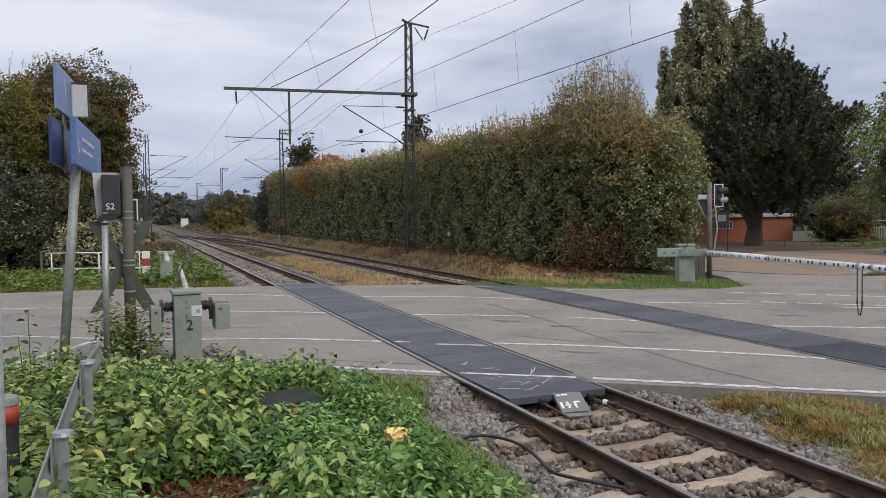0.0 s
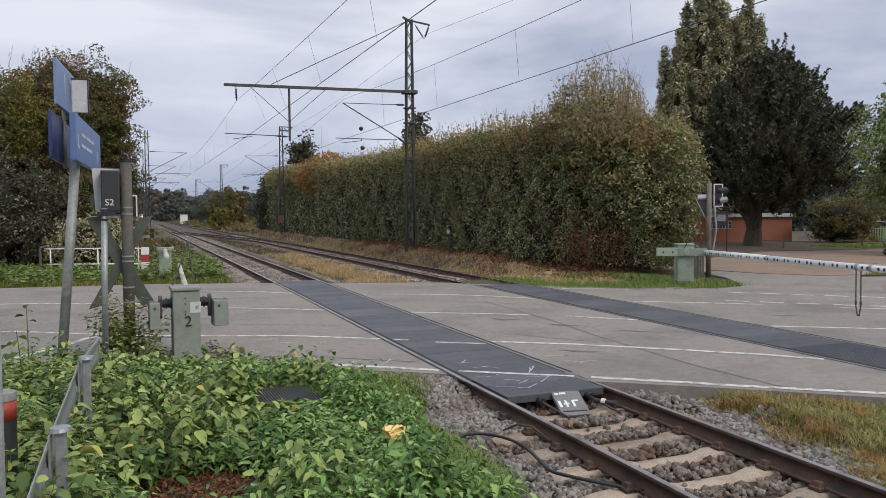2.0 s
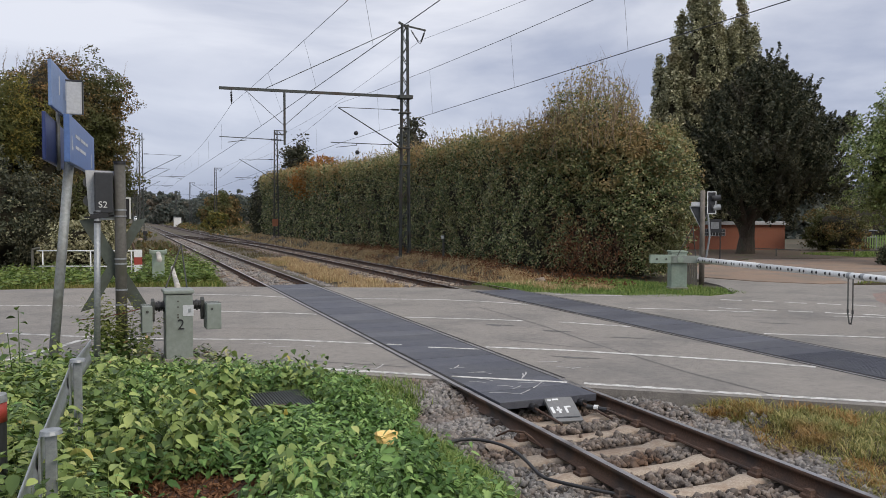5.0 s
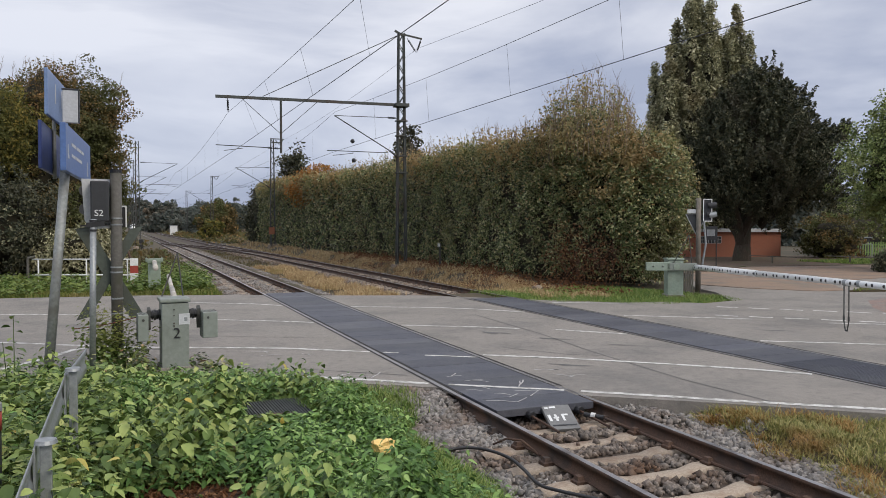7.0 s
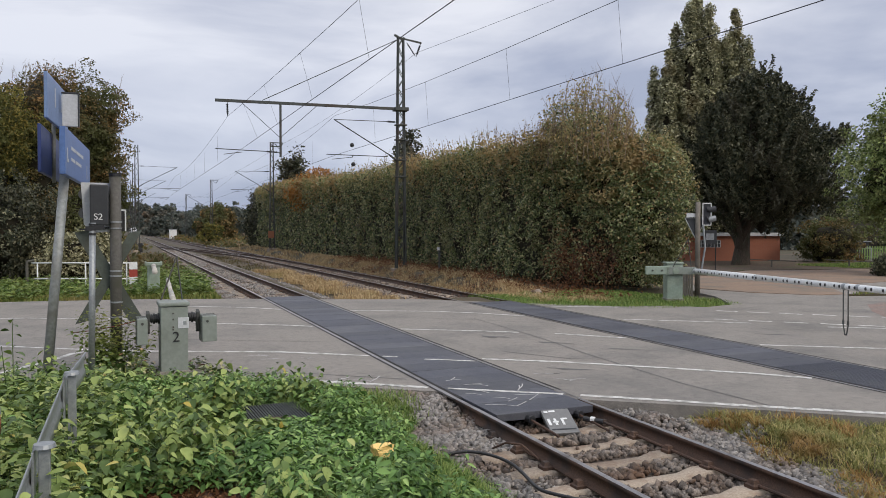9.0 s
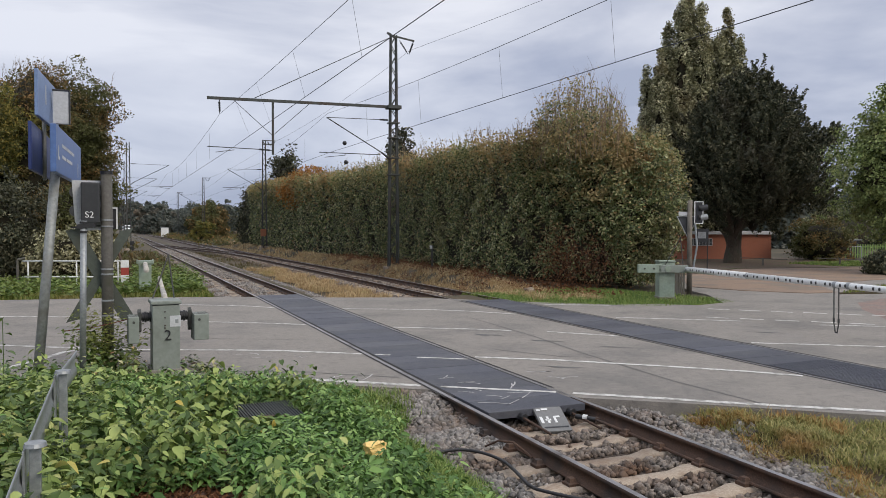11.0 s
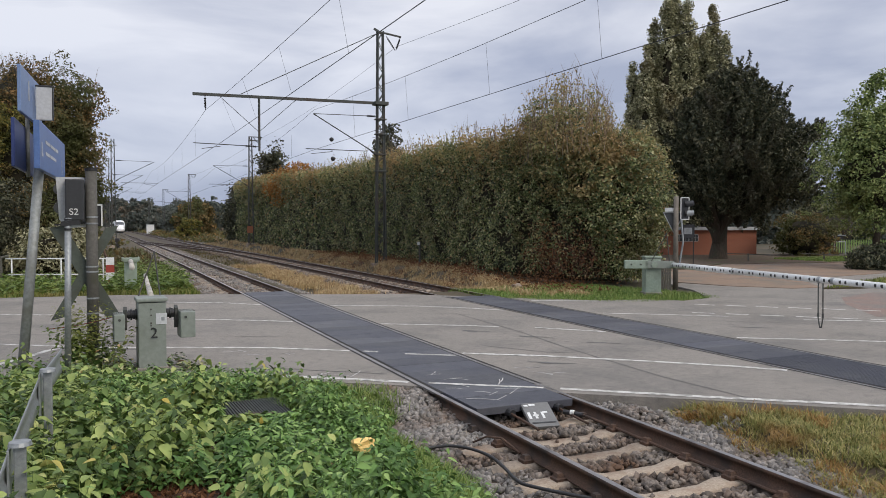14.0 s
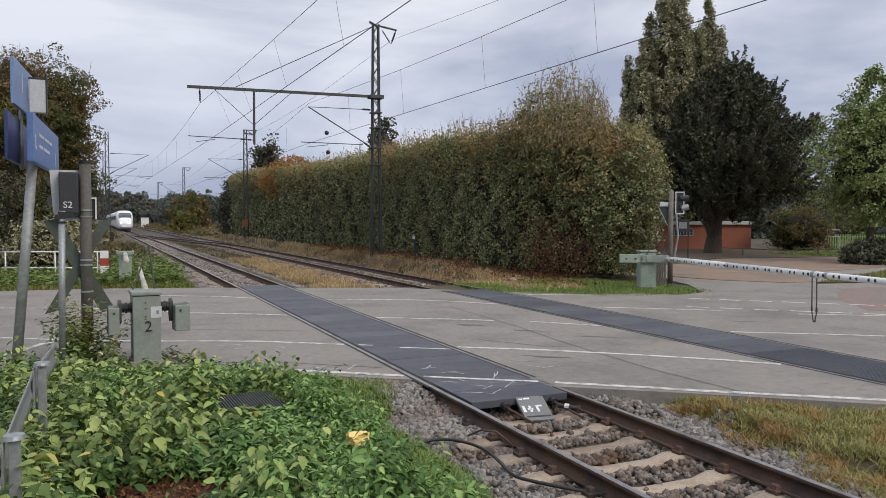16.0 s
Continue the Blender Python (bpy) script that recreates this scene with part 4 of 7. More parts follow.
shell("shade_core", (0, 0, 6.0), (2.6, 2.6, 4.2), DARK_CORE, t, 0.3)
stuff_mesh("bare_growth", twigs([(random.gauss(0, 1.3), random.gauss(0, 1.2), random.uniform(9.0, 10.4)) for _ in range(160)], 1.2, 0.012, 0.5), TWIG, t)
t = tree("willow_tree", "dense yellow-green tree beside the road", (-9.6, 44.0, 0), (0, 0, 8), 0.4, 24, 3.4, 0.2)
stuff_mesh("crown", join([crown(blob((0.4, 0, 6.0), (4.6, 3.6, 4.3), -0.75, 0.6), 1000, 52, 0.5, 0.17, 0.0, 0.4), crown(blob((3.0, -1.2, 6.8), (2.2, 2.2, 2.4), -0.8, 0.6), 300, 46, 0.5, 0.17, 0.0, 0.4)]), L_YELLOW, t)
shell("shade_core", (0.4, 0, 5.0), (3.3, 2.5, 3.7), DARK_CORE, t, 0.25)
t = tree("bare_tree", "nearly leafless tree with dark forked twigs", (-9.9, 36.0, 0), (0.5, 0, 10.2), 0.2, 30, 2.2, 0.45)
for nm, lb, at, rad, mat, n in (("thicket", "dark dense thicket behind the railing", (-7.6, 38.2, 2.0), (4.6, 2.6, 3.2), L_DARK, 560), ("thicket", "dark bramble thicket under the trees", (-12.5, 36.0, 2.4), (3.0, 2.5, 3.6), L_DARK, 400),
                                ("ivy_shrub", "variegated pale-leaved shrub behind the railing", (-2.2, 36.5, 0.9), (1.7, 1.3, 1.3), L_PILLAR, 170), ("autumn_shrub", "brown autumn shrub beneath the oak", (-2.9, 41.5, 2.2), (1.6, 1.5, 2.4), L_OAK, 240),
                                ("thicket", "dark undergrowth below the oak", (-3.6, 42.0, 1.7), (2.8, 1.6, 2.2), L_DARK, 300)):
    b = thing(nm, lb, "shrub", (at[0], at[1], 0))
    stuff_mesh("leaves", crown(blob((0, 0, at[2]), rad, -0.95, 0.65), int(n * 1.3), 48, 0.45, 0.15, 0.4), mat, b)
    shell("shade_core", (0, 0, at[2]), [v * 0.7 for v in rad], DARK_CORE, b, 0.2)

# trees and shrubs farther along the line
for nm, lb, at, rad, mat, n, size in (
    ("autumn_tree", "orange autumn tree rising over the hedge", (16.2, 72.0, 5.9), (2.0, 5.0, 1.9), L_ORANGE, 240, 0.26),
    ("dark_conifer", "dark conifers behind the hedge", (17.8, 52.0, 4.9), (0.6, 0.6, 3.0), L_DARK, 60, 0.26),
    ("dark_conifer", "dark conifer tip behind the hedge", (20.2, 57.0, 6.6), (1.0, 1.0, 3.6), L_DARK, 90, 0.3),
    ("dark_conifer", "dark conifer by the end of the hedge", (16.2, 84.0, 6.0), (1.6, 1.8, 4.6), L_DARK, 130, 0.34),
    ("dark_shrub", "dark green trees at the far end of the hedge", (15.6, 100.0, 3.4), (2.0, 5.0, 4.6), L_DARK, 300, 0.36),
    ("pale_shrub", "pale yellow-green shrub beside the line", (12.4, 140.0, 1.6), (1.8, 2.2, 2.1), L_YELLOW, 200, 0.36),
    ("autumn_tree", "brownish autumn trees beside the line", (17.5, 185.0, 3.6), (4.0, 6.0, 4.6), L_OAK, 320, 0.6),
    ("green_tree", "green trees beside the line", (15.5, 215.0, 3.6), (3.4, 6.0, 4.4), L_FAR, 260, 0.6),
):
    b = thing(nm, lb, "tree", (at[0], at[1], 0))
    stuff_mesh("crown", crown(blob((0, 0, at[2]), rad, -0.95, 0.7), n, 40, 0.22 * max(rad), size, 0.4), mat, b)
    shell("shade_core", (0, 0, at[2]), [v * 0.72 for v in rad], DARK_CORE, b, 0.25)
    bm = bmesh.new()
    limbs(bm, (0, 0, -0.4), (0, 0, at[2]), 0.16, 6, rad[0] * 0.6)
    part("trunk", bm, BARK, b)

# woods on the horizon
woods = []
for i in range(64):
    a = -0.30 + i * 0.0075
    D = random.uniform(330, 470)
    if -0.04 < a < 0.008:
        D = 1500.0
    x, y = D * math.sin(a) * 1.0, D * math.cos(a)
    h = random.uniform(12, 17.5) * (D / 420)
    woods.append(crown(blob((x, y, h * 0.46), (random.uniform(5.5, 9) * max(1, D / 500), 5, h * 0.54), -0.9, 0.6), 70, 32, 1.8 * max(1, D / 500), 1.5 * max(1, D / 500), 0.4, 0.7))
for i in range(70):
    a = 0.36 + i * 0.017
    D = random.uniform(105, 135)
    x, y = D * math.sin(a), D * math.cos(a)
    h = random.uniform(5, 8)
    woods.append(crown(blob((x, y, h * 0.46), (4.6, 3.5, h * 0.54), -0.9, 0.6), 60, 30, 1.1, 0.8, 0.4, 0.7))
for i in range(40):
    a = -0.95 + i * 0.018
    D = random.uniform(70, 90)
    x, y = D * math.sin(a), D * math.cos(a)
    h = random.uniform(7, 11)
    woods.append(crown(blob((x, y, h * 0.46), (4.6, 3.5, h * 0.54), -0.9, 0.6), 60, 30, 1.1, 0.8, 0.4, 0.7))
tagged(obj("distant_woods", fast_mesh("distant_woods", *join(woods), L_FAR)), "green and brown woods on the horizon, haze painted into the leaves", "woods", kind="stuff")

# shrubs by the brick building
for nm, lb, at, rad, mat, n in (("shrub", "dark green shrub beside the brick building", (47.6, 40.6, 1.3), (2.5, 2.0, 2.0), L_OAK, 220), 
                                ("low_bush", "low rounded green bush beside the street", (35.6, 26.0, 0.45), (1.35, 1.2, 0.7), L_DARK, 150), ("shrub", "leafy shrub behind the building", (61, 50, 2.0), (5.0, 2.0, 2.8), L_HEDGE, 200)):
    b = thing(nm, lb, "shrub", (at[0], at[1], 0))
    stuff_mesh("leaves", crown(blob((0, 0, at[2]), rad, -0.95, 0.7), n, 44, 0.4, 0.17, 0.4), mat, b)
    shell("shade_core", (0, 0, at[2]), [v * 0.7 for v in rad], DARK_CORE, b, 0.2)

# ---- crossing equipment ----
def text_part(name, body, size, m, mat, parent, label):
    """Lettering as thin mesh."""
    cu = bpy.data.curves.new(name, "FONT")
    cu.body, cu.size, cu.extrude, cu.align_x, cu.align_y = body, size, 0.002, "CENTER", "CENTER"
    tmp = bpy.data.objects.new(name, cu)
    me = bpy.data.meshes.new_from_object(tmp)
    bpy.data.objects.remove(tmp)
    me.materials.clear()
    me.materials.append(mat)
    ob = obj(name, me, parent, label)
    ob.matrix_basis = m
    return ob


def T(x, y, z):
    return Matrix.Translation((x, y, z))


def drive_body(t, h, mat, w=0.40, d=0.42):
    bm = bmesh.new()
    box(bm, w, d, h - 0.07, T(0, 0, (h - 0.07) / 2), 0.015)
    part("housing", bm, mat, t, "painted steel housing")
    bm = bmesh.new()
    box(bm, w + 0.05, d + 0.05, 0.06, T(0, 0, h - 0.03), 0.02)
    part("lid", bm, mat, t)
    bm = bmesh.new()
    box(bm, w * 1.15, d * 1.15, 0.08, T(0, 0, 0.02), 0.01)
    part("plinth", bm, ASPHALT, t, "concrete plinth")


SIGN_BACK = plain("sign_back_grey", (0.085, 0.088, 0.09), 0.55, 0.3)
PLATE_GREY = plain("plate_grey", (0.19, 0.19, 0.185), 0.5, 0.3)
# barrier drive beside the weeds
t = thing("barrier_drive", "grey-green steel barrier drive with side arms among weeds", "barrier drive", (0.52, 12.5, -0.02), 3)
drive_body(t, 1.12, GREY_PAINT, 0.40, 0.46)
text_part("numeral", "2", 0.23, T(0.02, -0.245, 0.58) @ pose(0, 0, 0, 90), BLACK, t, "black painted figure two")
bm = bmesh.new()
box(bm, 0.16, 0.006, 0.17, T(0.13, -0.236, 0.80), 0.002)
part("sticker", bm, OFFWHITE, t, "pale notice plate")
bm = bmesh.new()
box(bm, 0.05, 0.004, 0.06, T(0.15, -0.2415, 0.80), 0.001)
part("sticker_print", bm, GALV, t)
for z in (0.95, 0.86, 0.74, 0.70):
    bm = bmesh.new()
    rod(bm, (-0.02, -0.23, z), (-0.02, -0.242, z), 0.012, seg=8)
    part("bolt", bm, MAST_STEEL, t)
for s in (-1, 1):
    bm = bmesh.new()
    for i in range(4):
        rod(bm, (s * (0.2 + i * 0.035), 0, 0.86), (s * (0.225 + i * 0.035), 0, 0.86), 0.085 - 0.012 * (i % 2), seg=16)
    rod(bm, (s * 0.19, 0, 0.86), (s * 0.39, 0, 0.86), 0.055, seg=14)
    part("axle", bm, BLACK, t, "dark ribbed axle boot")
    bm = bmesh.new()
    prism(bm, [(-0.05, 0.12), (0.05, 0.16), (0.11, -0.04), (0.05, -0.2), (-0.05, -0.16)], 0.05, T(s * 0.37, -0.02, 0.82) @ pose(0, 0, 0, 0, 0, 90))
    part("crank_arm", bm, MAST_STEEL, t)
    bm = bmesh.new()
    wide = 0.15 if s < 0 else 0.22
    box(bm, wide, 0.42, 0.40, T(s * (0.395 + wide / 2), -0.14, 0.70), 0.012)
    w = part("counterweight", bm, GREY_PAINT, t, "grey-green counterweight block")
    for k in (-0.12, 0.0, 0.12):
        bm = bmesh.new()
        box(bm, wide + 0.005, 0.012, 0.41, T(s * (0.395 + wide / 2), -0.14 + k, 0.70))
        part("weight_plate", bm, MAST_STEEL, w)
    bm = bmesh.new()
    rod(bm, (s * 0.47, -0.36, 0.82), (s * 0.47, -0.34, 0.82), 0.022, seg=6)
    part("bolt", bm, MAST_STEEL, w)
for s in (-1, 1):
    bm = bmesh.new()
    rod(bm, (s * 0.17, 0.25, 1.08), (0.12, 0.6, 1.8), 0.012, seg=6)
    part("stay_rod", bm, MAST_STEEL, t)


def boom(a, b, r0, r1, label, mat=WHITE):
    """A barrier boom lying from a to b."""
    a, b = Vector(a), Vector(b)
    L = (b - a).length
    t = new("barrier_boom")
    t.matrix_basis = Matrix.Translation(a) @ (b - a).to_track_quat("X", "Z").to_matrix().to_4x4()
    tagged(t, label, "barrier boom")
    bm = bmesh.new()
    rod(bm, (0, 0, 0), (L * 0.36, 0, 0), r0, r0 * 0.93, 20)
    rod(bm, (L * 0.36, 0, 0), (L, 0, 0), r0 * 0.86, r1, 20)
    part("tube", bm, mat, t, "white tube with grime", True)
    return t, L


boom((0.55, 12.85, 1.04), (0.72, 20.2, 0.98), 0.05, 0.045, "dull white barrier boom lowered across the road", GRIMY)
t, L = boom((16.72, 19.55, 0.93), (12.0, 7.2, 1.14), 0.092, 0.056, "long white lowered barrier boom with black hole pairs")
side = -1
for i in range(23):
    x = 0.25 + i * 0.56
    r = 0.092 * (1 - 0.07 * x / (0.36 * L)) if x < L * 0.36 else 0.079 + (0.056 - 0.079) * (x / L - 0.36) / 0.64
    for dx in (0, 0.19):
        bm = bmesh.new()
        c = bmesh.new()
        bmesh.ops.create_cone(c, cap_ends=True, segments=12, radius1=0.035, radius2=0.03, depth=0.02)
        merge(bm, c, T(x + dx, side * (r - 0.002), 0.0) @ pose(0, 0, 0, 90))
        part("hole", bm, BLACK, t, "dark recessed hole")
for x in (L * 0.36, L * 0.678, L * 0.715):
    bm = bmesh.new()
    rod(bm, (x - 0.06, 0, 0), (x + 0.06, 0, 0), 0.088 - 0.030 * x / L + 0.004, seg=20)
    part("collar", bm, GALV, t, "dull metal collar")
xh = L * 0.678
for dx in (-0.09, 0.09):
    bm = bmesh.new()
    rod(bm, (xh + dx, 0, -0.05), (xh + dx, 0, -0.80), 0.013, seg=7)
    rod(bm, (xh + dx, 0, -0.70), (xh + dx, 0, -0.78), 0.022, seg=7)
    rod(bm, (xh + dx, 0, -0.80), (xh + dx * 0.35, 0, -0.99), 0.013, seg=7)
    part("hanger_rod", bm, MAST_STEEL, t, "thin dark hanging rod")
bm = bmesh.new()
box(bm, 0.07, 0.03, 0.03, T(xh, 0, -0.99), 0.005)
part("hanger_foot", bm, BLACK, t)

# barrier drive beyond the second track
t = thing("barrier_drive", "pale green steel barrier drive in grass beside the hedge", "barrier drive", (16.2, 19.85, -0.02), -24)
drive_body(t, 1.24, PALE_GREEN, 0.5, 0.5)
bm = bmesh.new()
box(bm, 0.75, 0.16, 0.27, T(-0.58, -0.28, 0.98), 0.015)
cw = part("counterweight", bm, PALE_GREEN, t, "green counterweight beam")
for x in (-0.75, -0.45):
    bm = bmesh.new()
    rod(bm, (x, -0.365, 0.98), (x, -0.38, 0.98), 0.03, seg=8)
    part("bolt", bm, MAST_STEEL, cw)
bm = bmesh.new()
box(bm, 0.95, 0.1, 0.24, T(0.17, -0.31, 0.97), 0.012)
part("boom_clamp", bm, GREY_PAINT, t)
bm = bmesh.new()
rod(bm, (0, -0.25, 0.97), (0, -0.38, 0.97), 0.1, seg=16)
part("axle", bm, PALE_GREEN, t)
for s in (-1, 1):
    bm = bmesh.new()
    rod(bm, (0.2 + s * 0.3, -0.3, 1.05), (0.42, -0.25, 2.0), 0.014, seg=6)
    part("stay_rod", bm, MAST_STEEL, t)

# old wooden pallet fence behind it
t = thing("slatted_screen", "small weathered wooden slat screen behind the drive", "fence", (17.35, 20.75, -0.05), -20)
for i in range(9):
    bm = bmesh.new()
    box(bm, 0.06, 0.025, 0.78, T(-0.32 + i * 0.08, 0, 0.42), 0.003)
    part("slat", bm, POLE_BROWN, t)
bm = bmesh.new()
box(bm, 0.72, 0.03, 0.06, T(0, 0.03, 0.62))
part("rail", bm, POLE_BROWN, t)

# road signal beyond the second track
t = thing("road_signal", "road traffic signal and sign backs on a brown pole", "traffic signal", (18.2, 21.0, -0.05), -28)
bm = bmesh.new()
rod(bm, (0, 0, 0), (0, 0, 3.3), 0.095, 0.085, 12)
part("pole", bm, POLE_LIGHT, t, "weathered brown pole", True)
bm = bmesh.new()
box(bm, 0.26, 0.03, 0.78, T(0.30, 0.0, 2.87), 0.03)
bb = part("backing_board", bm, CHARCOAL, t, "dark backing board")
bm = bmesh.new()
for x in (0.16, 0.44):
    bar(bm, (x, -0.02, 2.49), (x, -0.02, 3.25), 0.03, 0.02)
for z in (2.49, 3.25):
    bar(bm, (0.15, -0.02, z), (0.45, -0.02, z), 0.02, 0.03)
part("edge", bm, WHITE, bb, "white painted edge")
for i, z in enumerate((3.04, 2.71)):
    bm = bmesh.new()
    c = bmesh.new()
    bmesh.ops.create_cone(c, cap_ends=False, segments=18, radius1=0.105, radius2=0.10, depth=0.26)
    merge(bm, c, T(0.47, 0.0, z) @ pose(0, 0, 0, 0, 82, 0))
    part("visor", bm, GALV if i else CHARCOAL, t, "hooded lamp visor")
    bm = bmesh.new()
    rod(bm, (0.28, 0, z), (0.37, 0, z), 0.1, seg=18)
    part("lamp", bm, BLACK, t)
bm = bmesh.new()
prism(bm, [(-0.42, 2.74), (0.32, 2.74), (-0.05, 2.0)], 0.02, T(0, 0.12, 0))
sg = part("give_way_sign", bm, SIGN_BACK, t, "grey back of a triangular sign")
for a, b in (((-0.42, 2.74), (0.32, 2.74)), ((0.32, 2.74), (-0.05, 2.0)), ((-0.05, 2.0), (-0.42, 2.74))):
    bm = bmesh.new()
    bar(bm, (a[0], 0.10, a[1]), (b[0], 0.10, b[1]), 0.035, 0.02)
    part("rim", bm, OFFWHITE, sg)
bm = bmesh.new()
box(bm, 0.3, 0.02, 0.14, T(-0.24, 0.0, 2.83), 0.01)
part("small_plate", bm, OFFWHITE, t)
bm = bmesh.new()
rod(bm, (0.17, -0.05, 2.5), (0.24, -0.05, 1.7), 0.035, seg=8)
rod(bm, (0.24, -0.05, 1.7), (0.12, -0.05, 0.9), 0.035, seg=8)
part("conduit", bm, GALV, t)

# dark pole with signal back, cross and pedestrian head
t = thing("crossing_signal", "crossing signal on a dark pole, seen from the back", "traffic signal", (-0.31, 13.12, -0.05), 2)
bm = bmesh.new()
rod(bm, (0, 0, 0), (0, 0, 3.13), 0.088, 0.085, 16)
part("pole", bm, POLE_BROWN, t, "dark weathered steel pole", True)
bm = bmesh.new()
rod(bm, (0, 0, 3.12), (0, 0, 3.17), 0.092, seg=16)
part("cap", bm, BLACK, t)
for z in (2.38, 2.28, 1.6, 1.52, 1.1, 0.86):
    bm = bmesh.new()
    rod(bm, (0, 0, z), (0, 0, z + 0.025), 0.094, seg=16)
    part("clamp_band", bm, GALV, t)
bm = bmesh.new()
prism(bm, [(-0.50, 0.36), (0.02, 0.36), (0.02, -0.36), (-0.04, -0.42), (-0.36, -0.44), (-0.46, -0.30)], 0.05, T(0.0, 0.1, 2.66))
part("backing_board", bm, OFFWHITE, t, "pale grey backing board")
bm = bmesh.new()
box(bm, 0.27, 0.22, 0.64, T(-0.235, -0.05, 2.66), 0.02)
hd = part("signal_housing", bm, CHARCOAL, t, "charcoal signal housing back")
text_part("inscription", "S2", 0.14, T(-0.25, -0.165, 2.47) @ pose(0, 0, 0, 90), WHITE, hd, "white lettering")
for z in (2.84, 2.54):
    bm = bmesh.new()
    rod(bm, (-0.45, 0.30, z), (-0.45, 0.1, z), 0.095, 0.085, 18)
    part("visor", bm, SIGN_BACK, t, "round grey lamp visor")
bm = bmesh.new()
bar(bm, (-0.52, 0.05, 2.27), (0.0, 0.05, 2.31), 0.03, 0.03)
part("bracket", bm, BLACK, t)
for sgn, w in ((1, 0.19), (-1, 0.19)):
    bm = bmesh.new()
    dx, dz = 0.40, 0.70
    nx, nz = 0.10, 0.02
    prism(bm, [(-sgn * dx - nx, dz), (-sgn * dx + nx, dz + 0.05), (sgn * dx + nx, -dz), (sgn * dx - nx, -dz - 0.05)], 0.018, T(-0.10, 0.11 + 0.012 * sgn, 1.52))
    part("cross_arm", bm, DARK_GREEN, t, "dark green back of a crossing cross arm")
bm = bmesh.new()
box(bm, 0.17, 0.2, 0.34, T(0.06, 0.45, 2.42), 0.02)
ph = part("pedestrian_head", bm, BLACK, t, "small black signal head with white border")
bm = bmesh.new()
bar(bm, (-0.02, 0.34, 2.595), (0.155, 0.34, 2.595), 0.022, 0.022)
bar(bm, (0.155, 0.34, 2.605), (0.155, 0.34, 2.25), 0.022, 0.022)
part("border", bm, WHITE, ph)
bm = bmesh.new()
bar(bm, (0, 0.1, 2.4), (0.04, 0.4, 2.4), 0.04, 0.04)
part("bracket", bm, BLACK, t)

# thin galvanised pole in front of it
t = thing("marker_post", "thin galvanised marker post among brambles", "post", (-0.63, 12.15, -0.02), 0, tilt=(0, 0.8))
bm = bmesh.new()
rod(bm, (0, 0, 0), (0, 0, 2.34), 0.045, seg=14)
part("pole", bm, GALV, t, "", True)
for z in (2.16, 2.30):
    bm = bmesh.new()
    rod(bm, (0, 0, z), (0, 0, z + 0.03), 0.052, seg=14)
    part("band", bm, BLACK, t)
bm = bmesh.new()
bar(bm, (-0.09, -0.02, 2.25), (0.16, -0.02, 2.28), 0.05, 0.07)
part("clamp", bm, BLACK, t)
t = thing("red_cane", "thin reddish bramble cane arching by the poles", "bramble")
bm = bmesh.new()
wire(bm, (-0.95, 12.95, 0.62), (0.05, 12.8, 0.80), 0.008, 0.03, 6)
part("stem", bm, CANE, t)

# leaning sign post with blue boards
t = thing("station_sign", "blue station direction boards on a leaning galvanised pole", "sign")
bm = bmesh.new()
rod(bm, (-1.28, 12.75, -0.1), (-1.02, 13.0, 3.12), 0.072, 0.07, 16)
rod(bm, (-1.25, 13.9, 3.0), (-1.25, 13.9, 4.4), 0.03, seg=12)
part("pole", bm, WORN_GALV, t, "leaning galvanised pole", True)


def board(name, x0, x1, y0, y1, z0, z1, mat, label, lines=(), thick=0.05):
    """A board standing along the line from (x0, y0) to (x1, y1), with bars for its lettering."""
    ang = Matrix.Translation(((x0 + x1) / 2, (y0 + y1) / 2, 0)) @ Matrix.Rotation(-math.atan2(x1 - x0, y1 - y0), 4, "Z")
    bm = bmesh.new()
    box(bm, thick, y1 - y0, z1 - z0, ang @ T(0, 0, (z0 + z1) / 2), 0.01)
    b = part(name, bm, mat, t, label)
    for ya, yb, z, h in lines:
        bm = bmesh.new()
        box(bm, 0.004, (yb - ya), h, ang @ T(thick / 2 + 0.003, (ya + yb) / 2 - (y0 + y1) / 2, z))
        part("text_bar", bm, OFFWHITE, b, "pale illegible lettering")
    return b


board("lower_board", -0.98, -0.84, 12.1, 15.55, 3.02, 3.71, BLUE, "blue direction board", ((12.75, 13.3, 3.46, 0.05), (13.4, 14.0, 3.46, 0.05), (14.05, 14.4, 3.46, 0.05), (12.75, 13.2, 3.29, 0.05), (13.3, 14.1, 3.29, 0.05), (12.3, 12.45, 3.24, 0.05), (12.3, 12.36, 3.34, 0.16), (14.95, 15.0, 3.24, 0.25)), 0.08)
board("rear_board", -1.33, -1.28, 12.65, 15.3, 3.08, 3.80, BLUE_DARK, "dark blue board")
board("upper_board", -1.24, -1.12, 12.64, 14.65, 3.89, 4.58, BLUE_FADED, "faded blue board", ((13.3, 13.36, 4.3, 0.3), (13.9, 13.95, 4.3, 0.28)))
bm = bmesh.new()
box(bm, 0.235, 0.1, 0.53, T(-0.99, 13.72, 4.17), 0.012)
bx = part("lamp_box", bm, OFFWHITE, t, "grey-white box")
bm = bmesh.new()
box(bm, 0.25, 0.115, 0.03, T(-0.99, 13.72, 4.445), 0.006)
box(bm, 0.02, 0.115, 0.53, T(-0.865, 13.72, 4.17), 0.004)
part("trim", bm, CHARCOAL, bx)

# galvanised guard rail in the weeds
t = thing("guard_rail", "short galvanised steel guard rail in the weeds", "railing")
